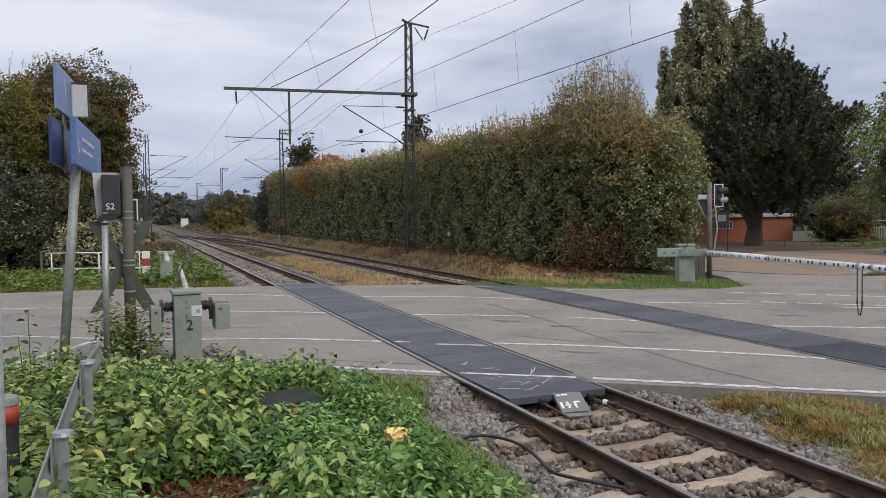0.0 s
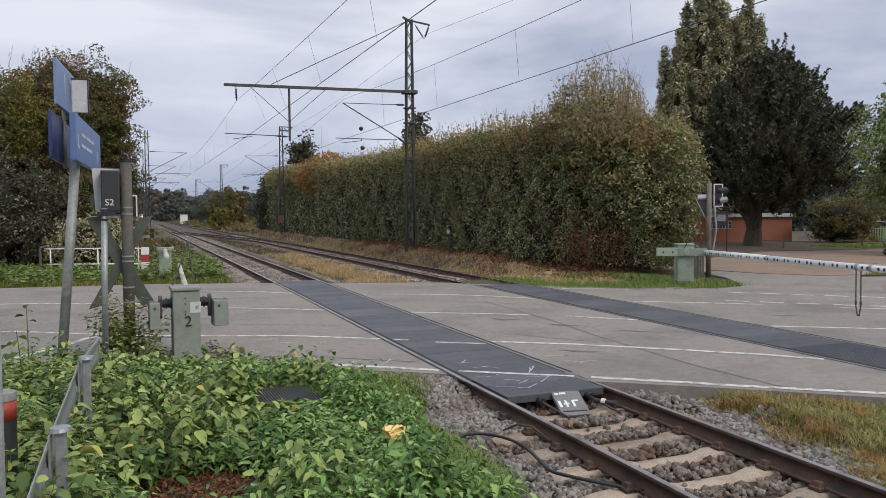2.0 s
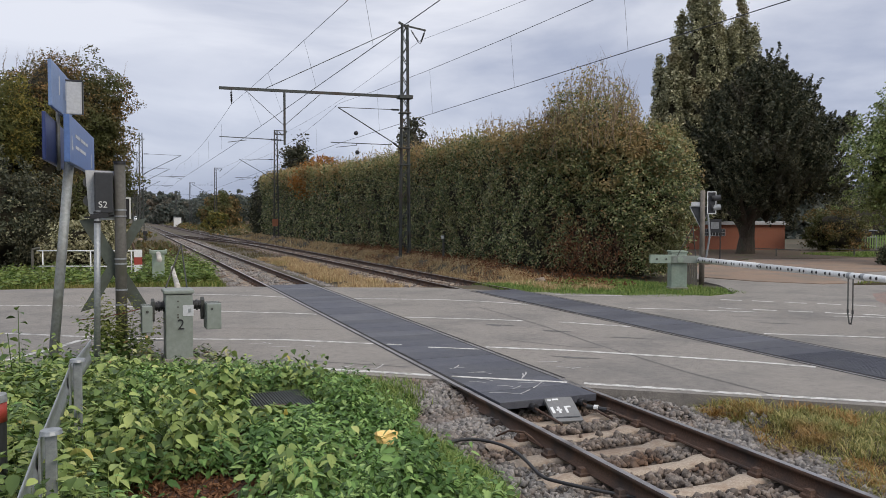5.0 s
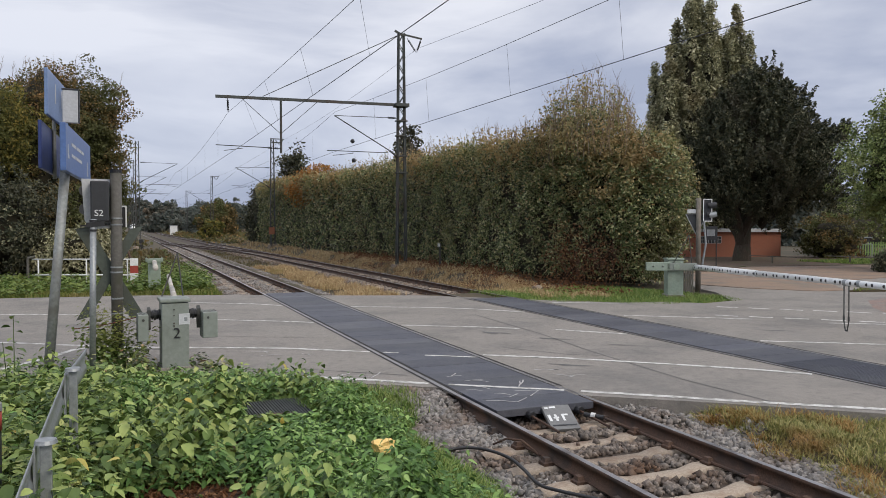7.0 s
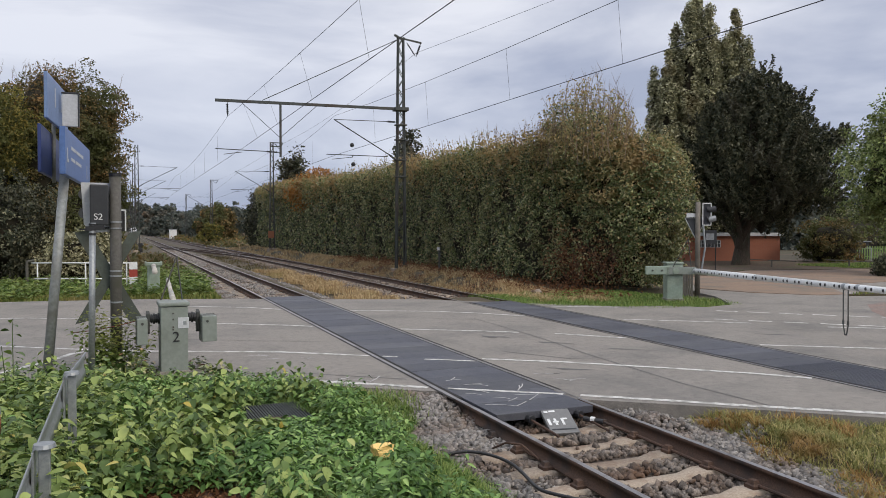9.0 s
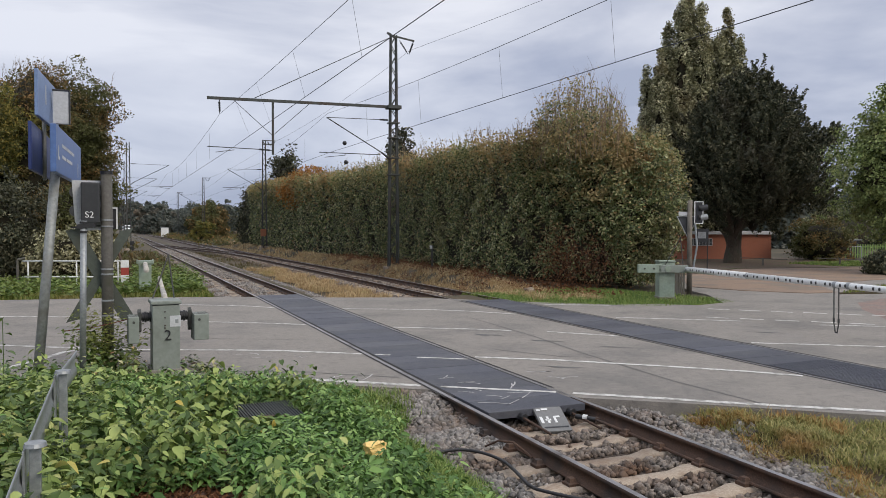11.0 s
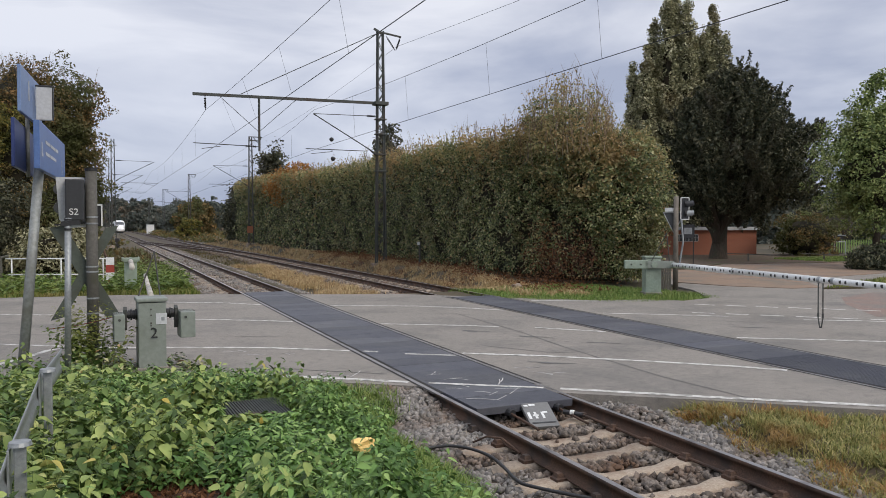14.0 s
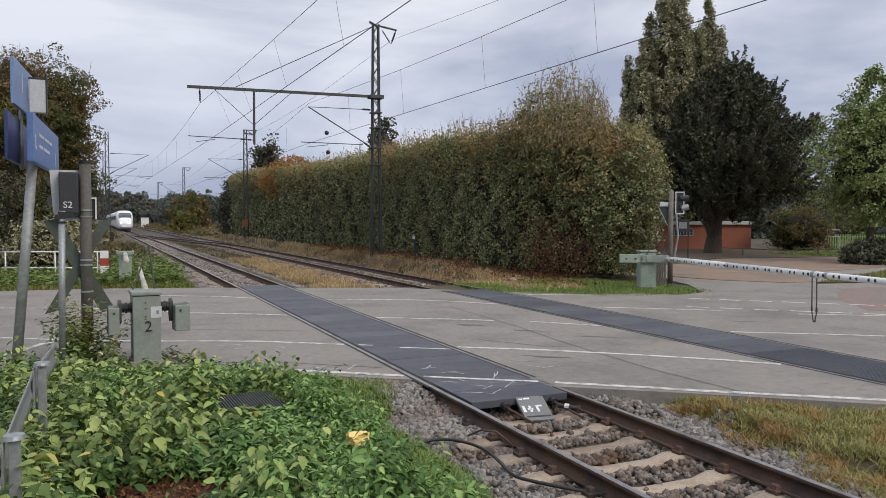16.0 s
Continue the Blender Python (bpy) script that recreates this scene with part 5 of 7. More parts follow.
for x, y, top in ((-0.44, 4.26, 1.105), (-0.43, 5.87, 1.19)):
    bm = bmesh.new()
    gz = float(ground_z(x, y))
    box(bm, 0.055, 0.04, top - gz + 0.3, T(x, y, (top + gz - 0.3) / 2), 0.006)
    po = part("post", bm, GALV, t)
    bm = bmesh.new()
    rod(bm, (x, y, top - 0.006), (x, y, top + 0.014), 0.056, 0.05, 14)
    part("cap", bm, GALV, po)
    bm = bmesh.new()
    box(bm, 0.012, 0.085, 0.3, T(x - 0.05, y, top - 0.17), 0.003)
    part("bracket", bm, GALV, po)
SIGMA = [(0.010, 0.10), (0.004, 0.05), (-0.006, 0.03), (-0.006, -0.03), (0.004, -0.05), (0.010, -0.10), (0.004, -0.10), (-0.002, -0.055), (-0.012, -0.035), (-0.012, 0.035), (-0.002, 0.055), (0.004, 0.10)]
line = [(-0.52, 3.0, 0.84), (-0.50, 4.26, 0.97), (-0.49, 5.87, 1.05), (-0.42, 7.1, 1.06)]
V = [(x + dx, y, z + dz) for x, y, z in line for dx, dz in SIGMA]
F = [(i * 12 + j, i * 12 + (j + 1) % 12, i * 12 + 12 + (j + 1) % 12, i * 12 + 12 + j) for i in range(3) for j in range(12)]
obj("rail", fast_mesh("rail", V, F, GALV), t, "folded galvanised guard rail")
t = thing("steel_tube_post", "pale grey steel tube post at the path edge", "post", (-0.592, 3.42, 0.2))
bm = bmesh.new()
rod(bm, (0, 0, 0), (0, 0, 1.72), 0.036, seg=16)
part("tube", bm, WORN_GALV, t, "", True)
t = thing("bollard", "red and white reflective bollard in the weeds", "bollard", (-0.85, 5.2, 0.345))
bm = bmesh.new()
rod(bm, (0, 0, 0), (0, 0, 0.66), 0.075, seg=20)
part("body", bm, CHARCOAL, t)
bm = bmesh.new()
rod(bm, (0, 0, 0.62), (0, 0, 0.74), 0.079, seg=20)
part("red_band", bm, RED, t, "red reflective band", True)
bm = bmesh.new()
rod(bm, (0, 0, 0.74), (0, 0, 0.785), 0.083, 0.078, 20)
part("cap", bm, WORN_GALV, t)

# white railing across the road
t = thing("road_railing", "white tubular railing at the verge with peeling paint", "railing")
A, B = Vector((-3.6, 31.4, 0)), Vector((-0.25, 30.1, 0))
for z in (1.03, 0.45):
    bm = bmesh.new()
    rod(bm, A + Vector((0, 0, z)), B + Vector((0, 0, z)), 0.025, seg=10)
    part("rail", bm, WHITE, t, "", True)
for k in (0.06, 0.55, 0.97):
    p = A.lerp(B, k)
    bm = bmesh.new()
    rod(bm, p - Vector((0, 0, 0.2)), p + Vector((0, 0, 1.03)), 0.025, seg=10)
    part("post", bm, WHITE, t, "", True)
t = thing("steel_post", "dark steel end post beside the white railing", "post", (-3.75, 31.4, -0.05))
bm = bmesh.new()
rod(bm, (0, 0, 0), (0, 0, 1.12), 0.05, seg=10)
rod(bm, (0, 0, 1.12), (0.25, 0, 1.18), 0.05, seg=10)
part("tube", bm, POLE_BROWN, t)
t = thing("marker_board", "red and white striped marker board", "marker", (-0.12, 30.0, -0.05))
for i in range(4):
    bm = bmesh.new()
    box(bm, 0.28, 0.06, 0.275, T(0, 0, 0.16 + i * 0.275))
    part("band", bm, RED if i % 2 == 0 else WHITE, t, "red band" if i % 2 == 0 else "white band")

# barrier drive beyond the road
t = thing("barrier_drive", "pale green barrier drive beyond the road in weeds", "barrier drive", (0.55, 28.9, -0.05), 0)
drive_body(t, 1.05, PALE_GREEN, 0.42, 0.42)
bm = bmesh.new()
box(bm, 0.56, 0.3, 0.11, T(0, -0.1, 1.09), 0.02)
part("yoke", bm, PALE_GREEN, t)
for s in (-1, 1):
    bm = bmesh.new()
    box(bm, 0.07, 0.25, 0.15, T(s * 0.26, -0.1, 1.10), 0.02)
    part("yoke_arm", bm, PALE_GREEN, t)
boom((0.55, 28.6, 0.98), (0.46, 22.3, 1.08), 0.08, 0.075, "white barrier boom pointing along the road edge", GRIMY)
t = thing("low_post", "rusty leaning post in the verge", "post", (0.1, 30.5, 0), 0)
bm = bmesh.new()
rod(bm, (0, 0, 0), (-0.5, 0.5, 1.5), 0.04, seg=8)
part("post", bm, RUST, t)

# things on the near track
t = thing("end_ramp", "scuffed grey steel deflector plate at the panel end", "plate", (4.70, 7.80, -0.10), -10, tilt=(24, 0))
bm = bmesh.new()
box(bm, 0.36, 0.46, 0.05, T(0, 0, 0.0), 0.012)
part("plate", bm, PLATE_GREY, t, "scratched grey metal plate")
random.seed(3)
for x, y, w, h in ((-0.14, -0.02, 0.035, 0.12), (-0.06, -0.02, 0.07, 0.03), (-0.06, -0.02, 0.03, 0.12), (0.03, -0.02, 0.03, 0.12), (0.07, 0.03, 0.06, 0.03), (-0.13, 0.17, 0.05, 0.03), (-0.05, 0.18, 0.08, 0.03), (0.0, -0.16, 0.3, 0.02)):
    bm = bmesh.new()
    box(bm, w, h, 0.004, T(x, y, 0.028))
    part("logo_mark", bm, WHITE if w < 0.2 else CHARCOAL, t, "worn white logo shape")
t = thing("panel_tie", "rusty tie rod clamped under the rubber panels", "tie rod")
for x in (4.38, 5.06):
    bm = bmesh.new()
    rod(bm, (x, 8.05, -0.07), (x + 0.02, 7.93, -0.075), 0.05, seg=10)
    part("sleeve", bm, BLACK, t)
    bm = bmesh.new()
    rod(bm, (x, 8.0, -0.07), (x + 0.03, 7.75, -0.1), 0.016, seg=7)
    rod(bm, (x + 0.03, 7.75, -0.1), (x + 0.1, 7.45, -0.16), 0.016, seg=7)
    part("rod", bm, RUST, t)
t = thing("cable_connector", "cable with a white-tipped connector beside the rail", "cable")
bm = bmesh.new()
rod(bm, (5.05, 7.82, -0.09), (5.2, 7.62, -0.1), 0.03, seg=10)
part("sleeve", bm, BLACK, t)
bm = bmesh.new()
rod(bm, (5.10, 7.74, -0.085), (5.13, 7.70, -0.085), 0.034, seg=10)
part("tip", bm, WHITE, t, "white band")
bm = bmesh.new()
P = [(5.2, 7.62, -0.1), (5.27, 7.0, -0.13), (5.26, 6.0, -0.14), (5.28, 5.0, -0.14), (5.27, 3.0, -0.14)]
tube(bm, P, 0.016, 7)
part("wire", bm, RUST, t)
t = thing("hose", "black cable lying loose on the ballast", "cable")
bm = bmesh.new()
P = [(2.92, 7.16, -0.2), (2.98, 7.22, -0.14), (3.21, 7.17, -0.12), (3.38, 6.97, -0.12), (3.46, 6.68, -0.13), (3.42, 6.33, -0.13), (3.35, 5.93, -0.13), (3.40, 5.71, -0.12), (3.6, 5.45, -0.13), (3.85, 5.2, -0.15)]
Q = [P[0]]
for i in range(len(P) - 1):
    p0, p1, p2, p3 = [Vector(P[max(0, min(len(P) - 1, i + d))]) for d in (-1, 0, 1, 2)]
    for j in range(1, 5):
        k = j / 4
        q = 0.5 * ((2 * p1) + (p2 - p0) * k + (2 * p0 - 5 * p1 + 4 * p2 - p3) * k * k + (3 * p1 - p0 - 3 * p2 + p3) * k ** 3)
        Q.append(q)
tube(bm, Q, 0.017, 8)
part("sheath", bm, BLACK, t, "", True)
t = thing("rail_bond", "rusty bond cable looping over the rail foot", "cable")
bm = bmesh.new()
P = [(3.55, 7.3, -0.16), (3.62, 7.1, -0.05), (3.72, 6.95, -0.04), (3.78, 6.85, -0.1), (3.8, 6.7, -0.14)]
tube(bm, P, 0.012)
part("cable", bm, RUST, t)

# grating and bag in the weeds
t = thing("grating", "dark ribbed metal cover lying in the weeds", "cover", (1.30, 7.72, 0.31), 4, tilt=(2, 0))
bm = bmesh.new()
box(bm, 0.66, 0.8, 0.03, T(0, 0, 0), 0.004)
part("plate", bm, CHARCOAL, t)
for i in range(22):
    bm = bmesh.new()
    box(bm, 0.012, 0.78, 0.016, T(-0.31 + i * 0.0295, 0, 0.02))
    part("rib", bm, MAST_STEEL, t)
YELLOW = plain("yellow_paper", (0.80, 0.56, 0.20), 0.6)
t = thing("paper_bag", "crumpled yellow paper wrapper in the grass", "litter", (1.79, 5.66, 0.46), 20)
bm = bmesh.new()
bmesh.ops.create_cube(bm, size=1)
bmesh.ops.subdivide_edges(bm, edges=bm.edges[:], cuts=4, use_grid_fill=True)
for v in bm.verts:
    flare = 1.0 + 0.35 * (v.co.z + 0.5)
    d = noise.noise_vector(v.co * 3.1) * 0.022
    v.co = Vector((v.co.x * 0.125 * flare, v.co.y * 0.085, v.co.z * 0.09)) + d
part("wrapper", bm, YELLOW, t)

# brick building, board, shed and fence behind the street
wall_mat = bpy.data.materials.new("brick_courses")
wall_mat.use_nodes = True
nt = wall_mat.node_tree
br = nt.nodes.new("ShaderNodeTexBrick")
br.inputs["Color1"].default_value, br.inputs["Color2"].default_value, br.inputs["Mortar"].default_value = (0.34, 0.105, 0.055, 1), (0.26, 0.08, 0.045, 1), (0.30, 0.17, 0.12, 1)
br.inputs["Scale"].default_value, br.inputs["Mortar Size"].default_value, br.inputs["Brick Width"].default_value, br.inputs["Row Height"].default_value = 1.0, 0.008, 0.25, 0.075
tc = nt.nodes.new("ShaderNodeTexCoord")
mp = nt.nodes.new("ShaderNodeMapping")
mp.inputs["Rotation"].default_value = (radians(-90), 0, 0)
nt.links.new(tc.outputs["Object"], mp.inputs["Vector"])
nt.links.new(mp.outputs["Vector"], br.inputs["Vector"])
nn = noise_node(nt, 0.7, 4)
nt.links.new(blend(nt, br.outputs["Color"], (0.30, 0.12, 0.075), nn.outputs["Fac"]), nt.nodes["Principled BSDF"].inputs["Base Color"])
nt.nodes["Principled BSDF"].inputs["Roughness"].default_value = 0.9
GLASS = plain("window_glass", (0.05, 0.055, 0.06), 0.1)
bld = thing("brick_building", "low red brick building with a flat white-edged roof", "building", (41.6, 44.6, -0.1), -22)
bm = bmesh.new()
box(bm, 8.7, 6, 2.0, T(-0.45, 3, 1.0))
part("wall", bm, wall_mat, bld, "red brick wall")
bm = bmesh.new()
box(bm, 9.1, 6.4, 0.26, T(-0.45, 3, 2.13), 0.02)
part("roof", bm, OFFWHITE, bld, "flat roof with white fascia")
for i in range(7):
    bm = bmesh.new()
    x = -2.2 + i * 0.24
    box(bm, 0.22, 0.05, 0.5, T(x, -0.01, 1.42))
    w = part("window", bm, GLASS, bld)
    bm = bmesh.new()
    box(bm, 0.03, 0.07, 0.52, T(x + 0.12, -0.012, 1.42))
    box(bm, 0.24, 0.07, 0.03, T(x, -0.012, 1.68))
    box(bm, 0.24, 0.07, 0.03, T(x, -0.012, 1.16))
    box(bm, 0.24, 0.06, 0.02, T(x, -0.012, 1.42))
    part("window_frame", bm, OFFWHITE, w)
t = thing("notice_board", "dark notice board on a post before the building", "sign", (28.3, 31.7, -0.05), -40)
bm = bmesh.new()
box(bm, 0.66, 0.05, 0.72, T(0, 0, 1.98), 0.01)
b = part("board", bm, CHARCOAL, t)
bm = bmesh.new()
box(bm, 0.4, 0.01, 0.35, T(0, -0.03, 2.0))
part("sheet", bm, GALV, b)
bm = bmesh.new()
rod(bm, (0.28, 0.03, 0), (0.28, 0.03, 1.9), 0.03, seg=8)
part("post", bm, BLACK, t)
t = thing("garden_shed", "grey corrugated shed among the shrubs", "shed", (54.4, 44.8, -0.1), -22)
bm = bmesh.new()
box(bm, 3.2, 2.2, 1.5, T(0, 0.9, 0.75))
part("body", bm, CHARCOAL, t)
for i in range(6):
    bm = bmesh.new()
    box(bm, 3.22, 0.03, 0.04, T(0, -0.22, 0.2 + i * 0.22))
    part("corrugation", bm, MAST_STEEL, t)
bm = bmesh.new()
box(bm, 3.5, 2.5, 0.08, T(0, 0.9, 1.54))
part("roof", bm, GALV, t)
t = thing("tubular_barrier", "pale tubular barrier before the shed", "railing", (53.0, 42.6, -0.05), -24)
for x in (-0.9, 0, 0.9):
    bm = bmesh.new()
    rod(bm, (x, 0, 0), (x, 0, 1.0), 0.03, seg=8)
    part("post", bm, GALV, t)
bm = bmesh.new()
rod(bm, (-0.9, 0, 1.0), (0.9, 0, 1.0), 0.03, seg=8)
part("rail", bm, GALV, t)
FENCE_GREEN = plain("green_fence_paint", (0.20, 0.30, 0.09), 0.6)
t = thing("green_fence", "bright green palisade fence beyond the street", "fence", (57.2, 42.2, -0.05), -24)
for i in range(44):
    bm = bmesh.new()
    box(bm, 0.09, 0.03, 1.1, T(-4.3 + i * 0.2, 0, 0.6))
    part("pale", bm, FENCE_GREEN, t)
for z in (0.3, 0.95):
    bm = bmesh.new()
    box(bm, 8.8, 0.04, 0.07, T(0, 0.04, z))
    part("rail", bm, FENCE_GREEN, t)
for x, y, z in ((40.5, 33.2, 0.55), (36.5, 35.4, 0.55)):
    t = thing("low_timber_rail", "low timber rail under the pine", "railing", (x, y, -0.05), -30)
    bm = bmesh.new()
    bar(bm, (-0.05, 0, 0), (-0.05, 0, z), 0.08, 0.08)
    part("post", bm, POLE_BROWN, t)
    bm = bmesh.new()
    bar(bm, (-1.4, 0, z), (1.4, 0, z - 0.1), 0.05, 0.05)
    part("rail", bm, POLE_BROWN, t)
t = thing("field_stone", "pale rounded stone lying before the hedge", "stone", (13.3, 23.7, 0.05))
bm = bmesh.new()
bmesh.ops.create_icosphere(bm, subdivisions=2, radius=1)
for v in bm.verts:
    kk = 1 + 0.4 * noise.noise(v.co * 1.7)
    v.co = Vector((v.co.x * 0.2 * kk, v.co.y * 0.16 * kk, v.co.z * 0.1 * kk))
part("stone", bm, SLEEPER, t)
t = thing("trackside_post", "short dark post with a white plate by the hedge", "post", (14.0, 34.8, 0.1))
bm = bmesh.new()
rod(bm, (0, 0, 0), (0, 0, 1.35), 0.06, seg=8)
part("post", bm, MAST_STEEL, t)
bm = bmesh.new()
box(bm, 0.14, 0.02, 0.16, T(-0.09, -0.07, 1.25), 0.004)
part("plate", bm, WHITE, t)
t = thing("signal_box", "two small black trackside boxes on a post by the mast", "cabinet", (0.37, 82, 0.0))
for z in (0.24, 0.78):
    bm = bmesh.new()
    box(bm, 0.40, 0.3, 0.40, T(0, 0, z + 0.06), 0.03)
    part("housing", bm, BLACK, t)
bm = bmesh.new()
rod(bm, (0, 0.18, -0.2), (0, 0.18, 1.05), 0.04, seg=8)
part("post", bm, MAST_STEEL, t)
t = thing("white_hut", "small white relay hut beside the line", "hut", (9.8, 232, 0.2))
bm = bmesh.new()
box(bm, 2.0, 2.2, 2.6, T(0, 0, 1.3), 0.03)
part("wall", bm, WHITE, t)
bm = bmesh.new()
box(bm, 2.3, 2.5, 0.18, T(0, 0, 2.68), 0.02)
part("roof", bm, GALV, t)
t = thing("orange_marker", "small faded orange trackside marker board on the mast", "marker", (13.0, 79.4, 1.0))
bm = bmesh.new()
box(bm, 0.6, 0.04, 0.75, T(0, 0, 0.9), 0.01)
part("board", bm, plain("faded_orange", (0.36, 0.14, 0.07)), t)
bm = bmesh.new()
rod(bm, (0, 0.05, -1.2), (0, 0.05, 0.9), 0.04, seg=6)
part("post", bm, MAST_STEEL, t)

# ---- overhead line ----
def lattice(t, h, w0, w1, legs=2):
    """Two channel legs and zig-zag lacing, seen from the front, with depth."""
    for s in (-1, 1):
        for d in (-1, 1):
            bm = bmesh.new()
            bar(bm, (s * w0 / 2, d * w0 * 0.3, -0.3), (s * w1 / 2, d * w1 * 0.3, h), 0.07, 0.07)
            part("leg", bm, MAST_STEEL, t)
    n = int(h / 0.55)
    for d in (-1, 1):
        for i in range(n):
            a, b = i / n, (i + 1) / n
            wa, wb = w0 + (w1 - w0) * a, w0 + (w1 - w0) * b
            s = 1 if i % 2 else -1
            bm = bmesh.new()
            bar(bm, (s * wa / 2, d * wa * 0.3, a * h), (-s * wb / 2, d * wb * 0.3, b * h), 0.035, 0.035)
            part("lacing_bar", bm, MAST_STEEL, t)
    bm = bmesh.new()
    box(bm, w0 + 0.4, w0 + 0.4, 0.5, T(0, 0, -0.05), 0.03)
    part("footing", bm, SLEEPER, t, "concrete footing")


def insulator(parent, a, b, r=0.06):
    a, b = Vector(a), Vector(b)
    bm = bmesh.new()
    rod(bm, a, b, 0.02, seg=6)
    for i in range(6):
        k = 0.2 + 0.6 * i / 5
        p = a.lerp(b, k)
        d = (b - a).normalized() * 0.03
        rod(bm, p - d, p + d, r, r * 0.6, 8)
    part("insulator", bm, BLACK, parent, "dark ribbed insulator")


def strut(parent, name, a, b, r=0.03):
    bm = bmesh.new()
    rod(bm, a, b, r, seg=7)
    part(name, bm, MAST_STEEL, parent)


def cantilever(t, s, reach, z_top=8.3, z_low=6.24, z_arm=6.46):
    """A cantilever on the side s of a mast: tie, strut and steady arm."""
    insulator(t, (s * 0.25, 0, z_top + 0.05), (s * 0.85, 0, z_top + 0.05))
    strut(t, "tie_rod", (s * 0.8, 0, z_top + 0.05), (s * reach, 0, z_top), 0.018)
    insulator(t, (s * 0.2, 0, z_low), (s * 0.75, 0, z_low + 0.4), 0.07)
    strut(t, "strut", (s * 0.7, 0, z_low + 0.36), (s * reach, 0, z_top), 0.03)
    strut(t, "steady_tube", (s * 0.75, 0, z_arm), (s * (reach + 0.4), 0, z_arm), 0.022)
    strut(t, "steady_arm", (s * (reach + 0.1), 0, z_arm - 0.25), (s * (reach - 1.0), 0, z_arm - 0.1), 0.016)
    strut(t, "drop_bracket", (s * (reach - 1.0), 0, z_arm), (s * (reach - 1.0), 0, z_arm - 0.12), 0.02)


mast = thing("catenary_mast", "dark steel lattice mast with a long cross beam over the tracks", "catenary mast", (13.35, 38.86, 0.0))
lattice(mast, 12.75, 0.52, 0.30)
cantilever(mast, -1, 3.7, 8.1, 6.04, 6.26)
bm = bmesh.new()
bar(bm, (0.35, 0.02, 8.88), (-9.7, 0.02, 8.72), 0.10, 0.14)
part("cross_beam", bm, MAST_STEEL, mast, "long dark steel beam")
bm = bmesh.new()
box(bm, 0.75, 0.6, 0.18, T(0, 0, 8.85), 0.01)
part("beam_clamp", bm, MAST_STEEL, mast)
for z in (8.0, 7.2, 6.1, 5.2):
    bm = bmesh.new()
    box(bm, 0.6, 0.42, 0.07, T(0, 0, z), 0.008)
    part("band", bm, MAST_STEEL, mast)
strut(mast, "stay_rod", (-0.2, 0, 12.6), (-7.4, 0, 8.85), 0.02)
strut(mast, "hang_post", (-6.49, 0, 8.75), (-6.49, 0, 6.02), 0.06)
strut(mast, "brace", (-8.45, 0, 8.7), (-6.5, 0, 7.0), 0.015)
strut(mast, "brace", (-4.6, 0, 8.75), (-6.5, 0, 7.0), 0.015)
insulator(mast, (-9.12, 0, 8.65), (-9.1, 0, 7.95))
insulator(mast, (-6.55, 0, 6.25), (-7.3, 0, 6.28))
strut(mast, "steady_tube", (-7.3, 0, 6.28), (-9.7, 0, 6.32), 0.022)
strut(mast, "steady_arm", (-9.3, 0, 6.05), (-8.4, 0, 6.2), 0.016)
strut(mast, "drop_bracket", (-6.49, 0, 6.55), (-7.0, 0, 6.55), 0.03)
bm = bmesh.new()
bar(bm, (-0.35, 0, 12.85), (0.15, 0, 12.6), 0.1, 0.1)
bar(bm, (-0.1, 0, 12.72), (1.2, 0, 12.55), 0.08, 0.08)
part("top_arm", bm, MAST_STEEL, mast)
insulator(mast, (0.35, 0, 12.5), (0.85, 0, 11.8))
insulator(mast, (1.15, 0, 12.5), (0.9, 0, 11.8))
for x, z in ((-2.67, 6.82), (-2.6, 5.8)):
    bm = bmesh.new()
    bmesh.ops.create_icosphere(bm, subdivisions=2, radius=0.12, matrix=T(x, 0.2, z))
    part("line_weight", bm, BLACK, mast, "dark round line weight", True)

m2 = thing("catenary_mast", "dark lattice mast with a cantilever beside the hedge", "catenary mast", (13.2, 80.0, 0.25), group="line masts")
lattice(m2, 11.3, 0.5, 0.28)
cantilever(m2, -1, 3.75, 8.2, 6.1, 6.3)
strut(m2, "top_arm", (-0.2, 0, 11.3), (1.2, 0, 11.3), 0.05)
insulator(m2, (0.3, 0, 11.25), (0.75, 0, 10.7))
insulator(m2, (1.15, 0, 11.25), (0.8, 0, 10.7))
for y in (140, 200, 262):
    copy_thing(m2, pose(13.2 + bend(y) - bend(80), y, rise(y)))
m3 = thing("catenary_mast", "tall lattice mast with a cantilever beside the near track", "catenary mast", (0.05, 87.2, 0.0), group="line masts")
lattice(m3, 11.5, 0.5, 0.28)
cantilever(m3, 1, 4.1, 9.2, 7.0, 6.9)
for y in (112, 150, 212, 274):
    copy_thing(m3, pose(0.05 + bend(y) - bend(87.2), y, rise(y)))


def line_wire(label, pts, r, sag=0.0):
    t = thing("overhead_wire", label, "overhead wire", group="overhead wires")
    for a, b in zip(pts, pts[1:]):
        bm = bmesh.new()
        wire(bm, a, b, r, sag if a[1] < 100 else 0, 10 if sag else 2)
        part("span", bm, WIRE, t)


def spans(x0, z0, ys, side=0.3):
    return [(x0 + (bend(y) if y > 40 else 0) + side * (1 if i % 2 else -1), y, z0 + rise(y)) for i, y in enumerate(ys)]


line_wire("contact wire hung over the near track", [(5.25, -20, 5.95), (4.96, 38.86, 6.38)] + spans(4.63, 6.3, (87, 150, 212, 274), 0.2), 0.010)
line_wire("carrying wire over the near track", [(6.0, -28, 8.2), (4.25, 38.86, 7.95)] + spans(4.63, 8.2, (87, 150, 212, 274), 0), 0.008, 0.5)
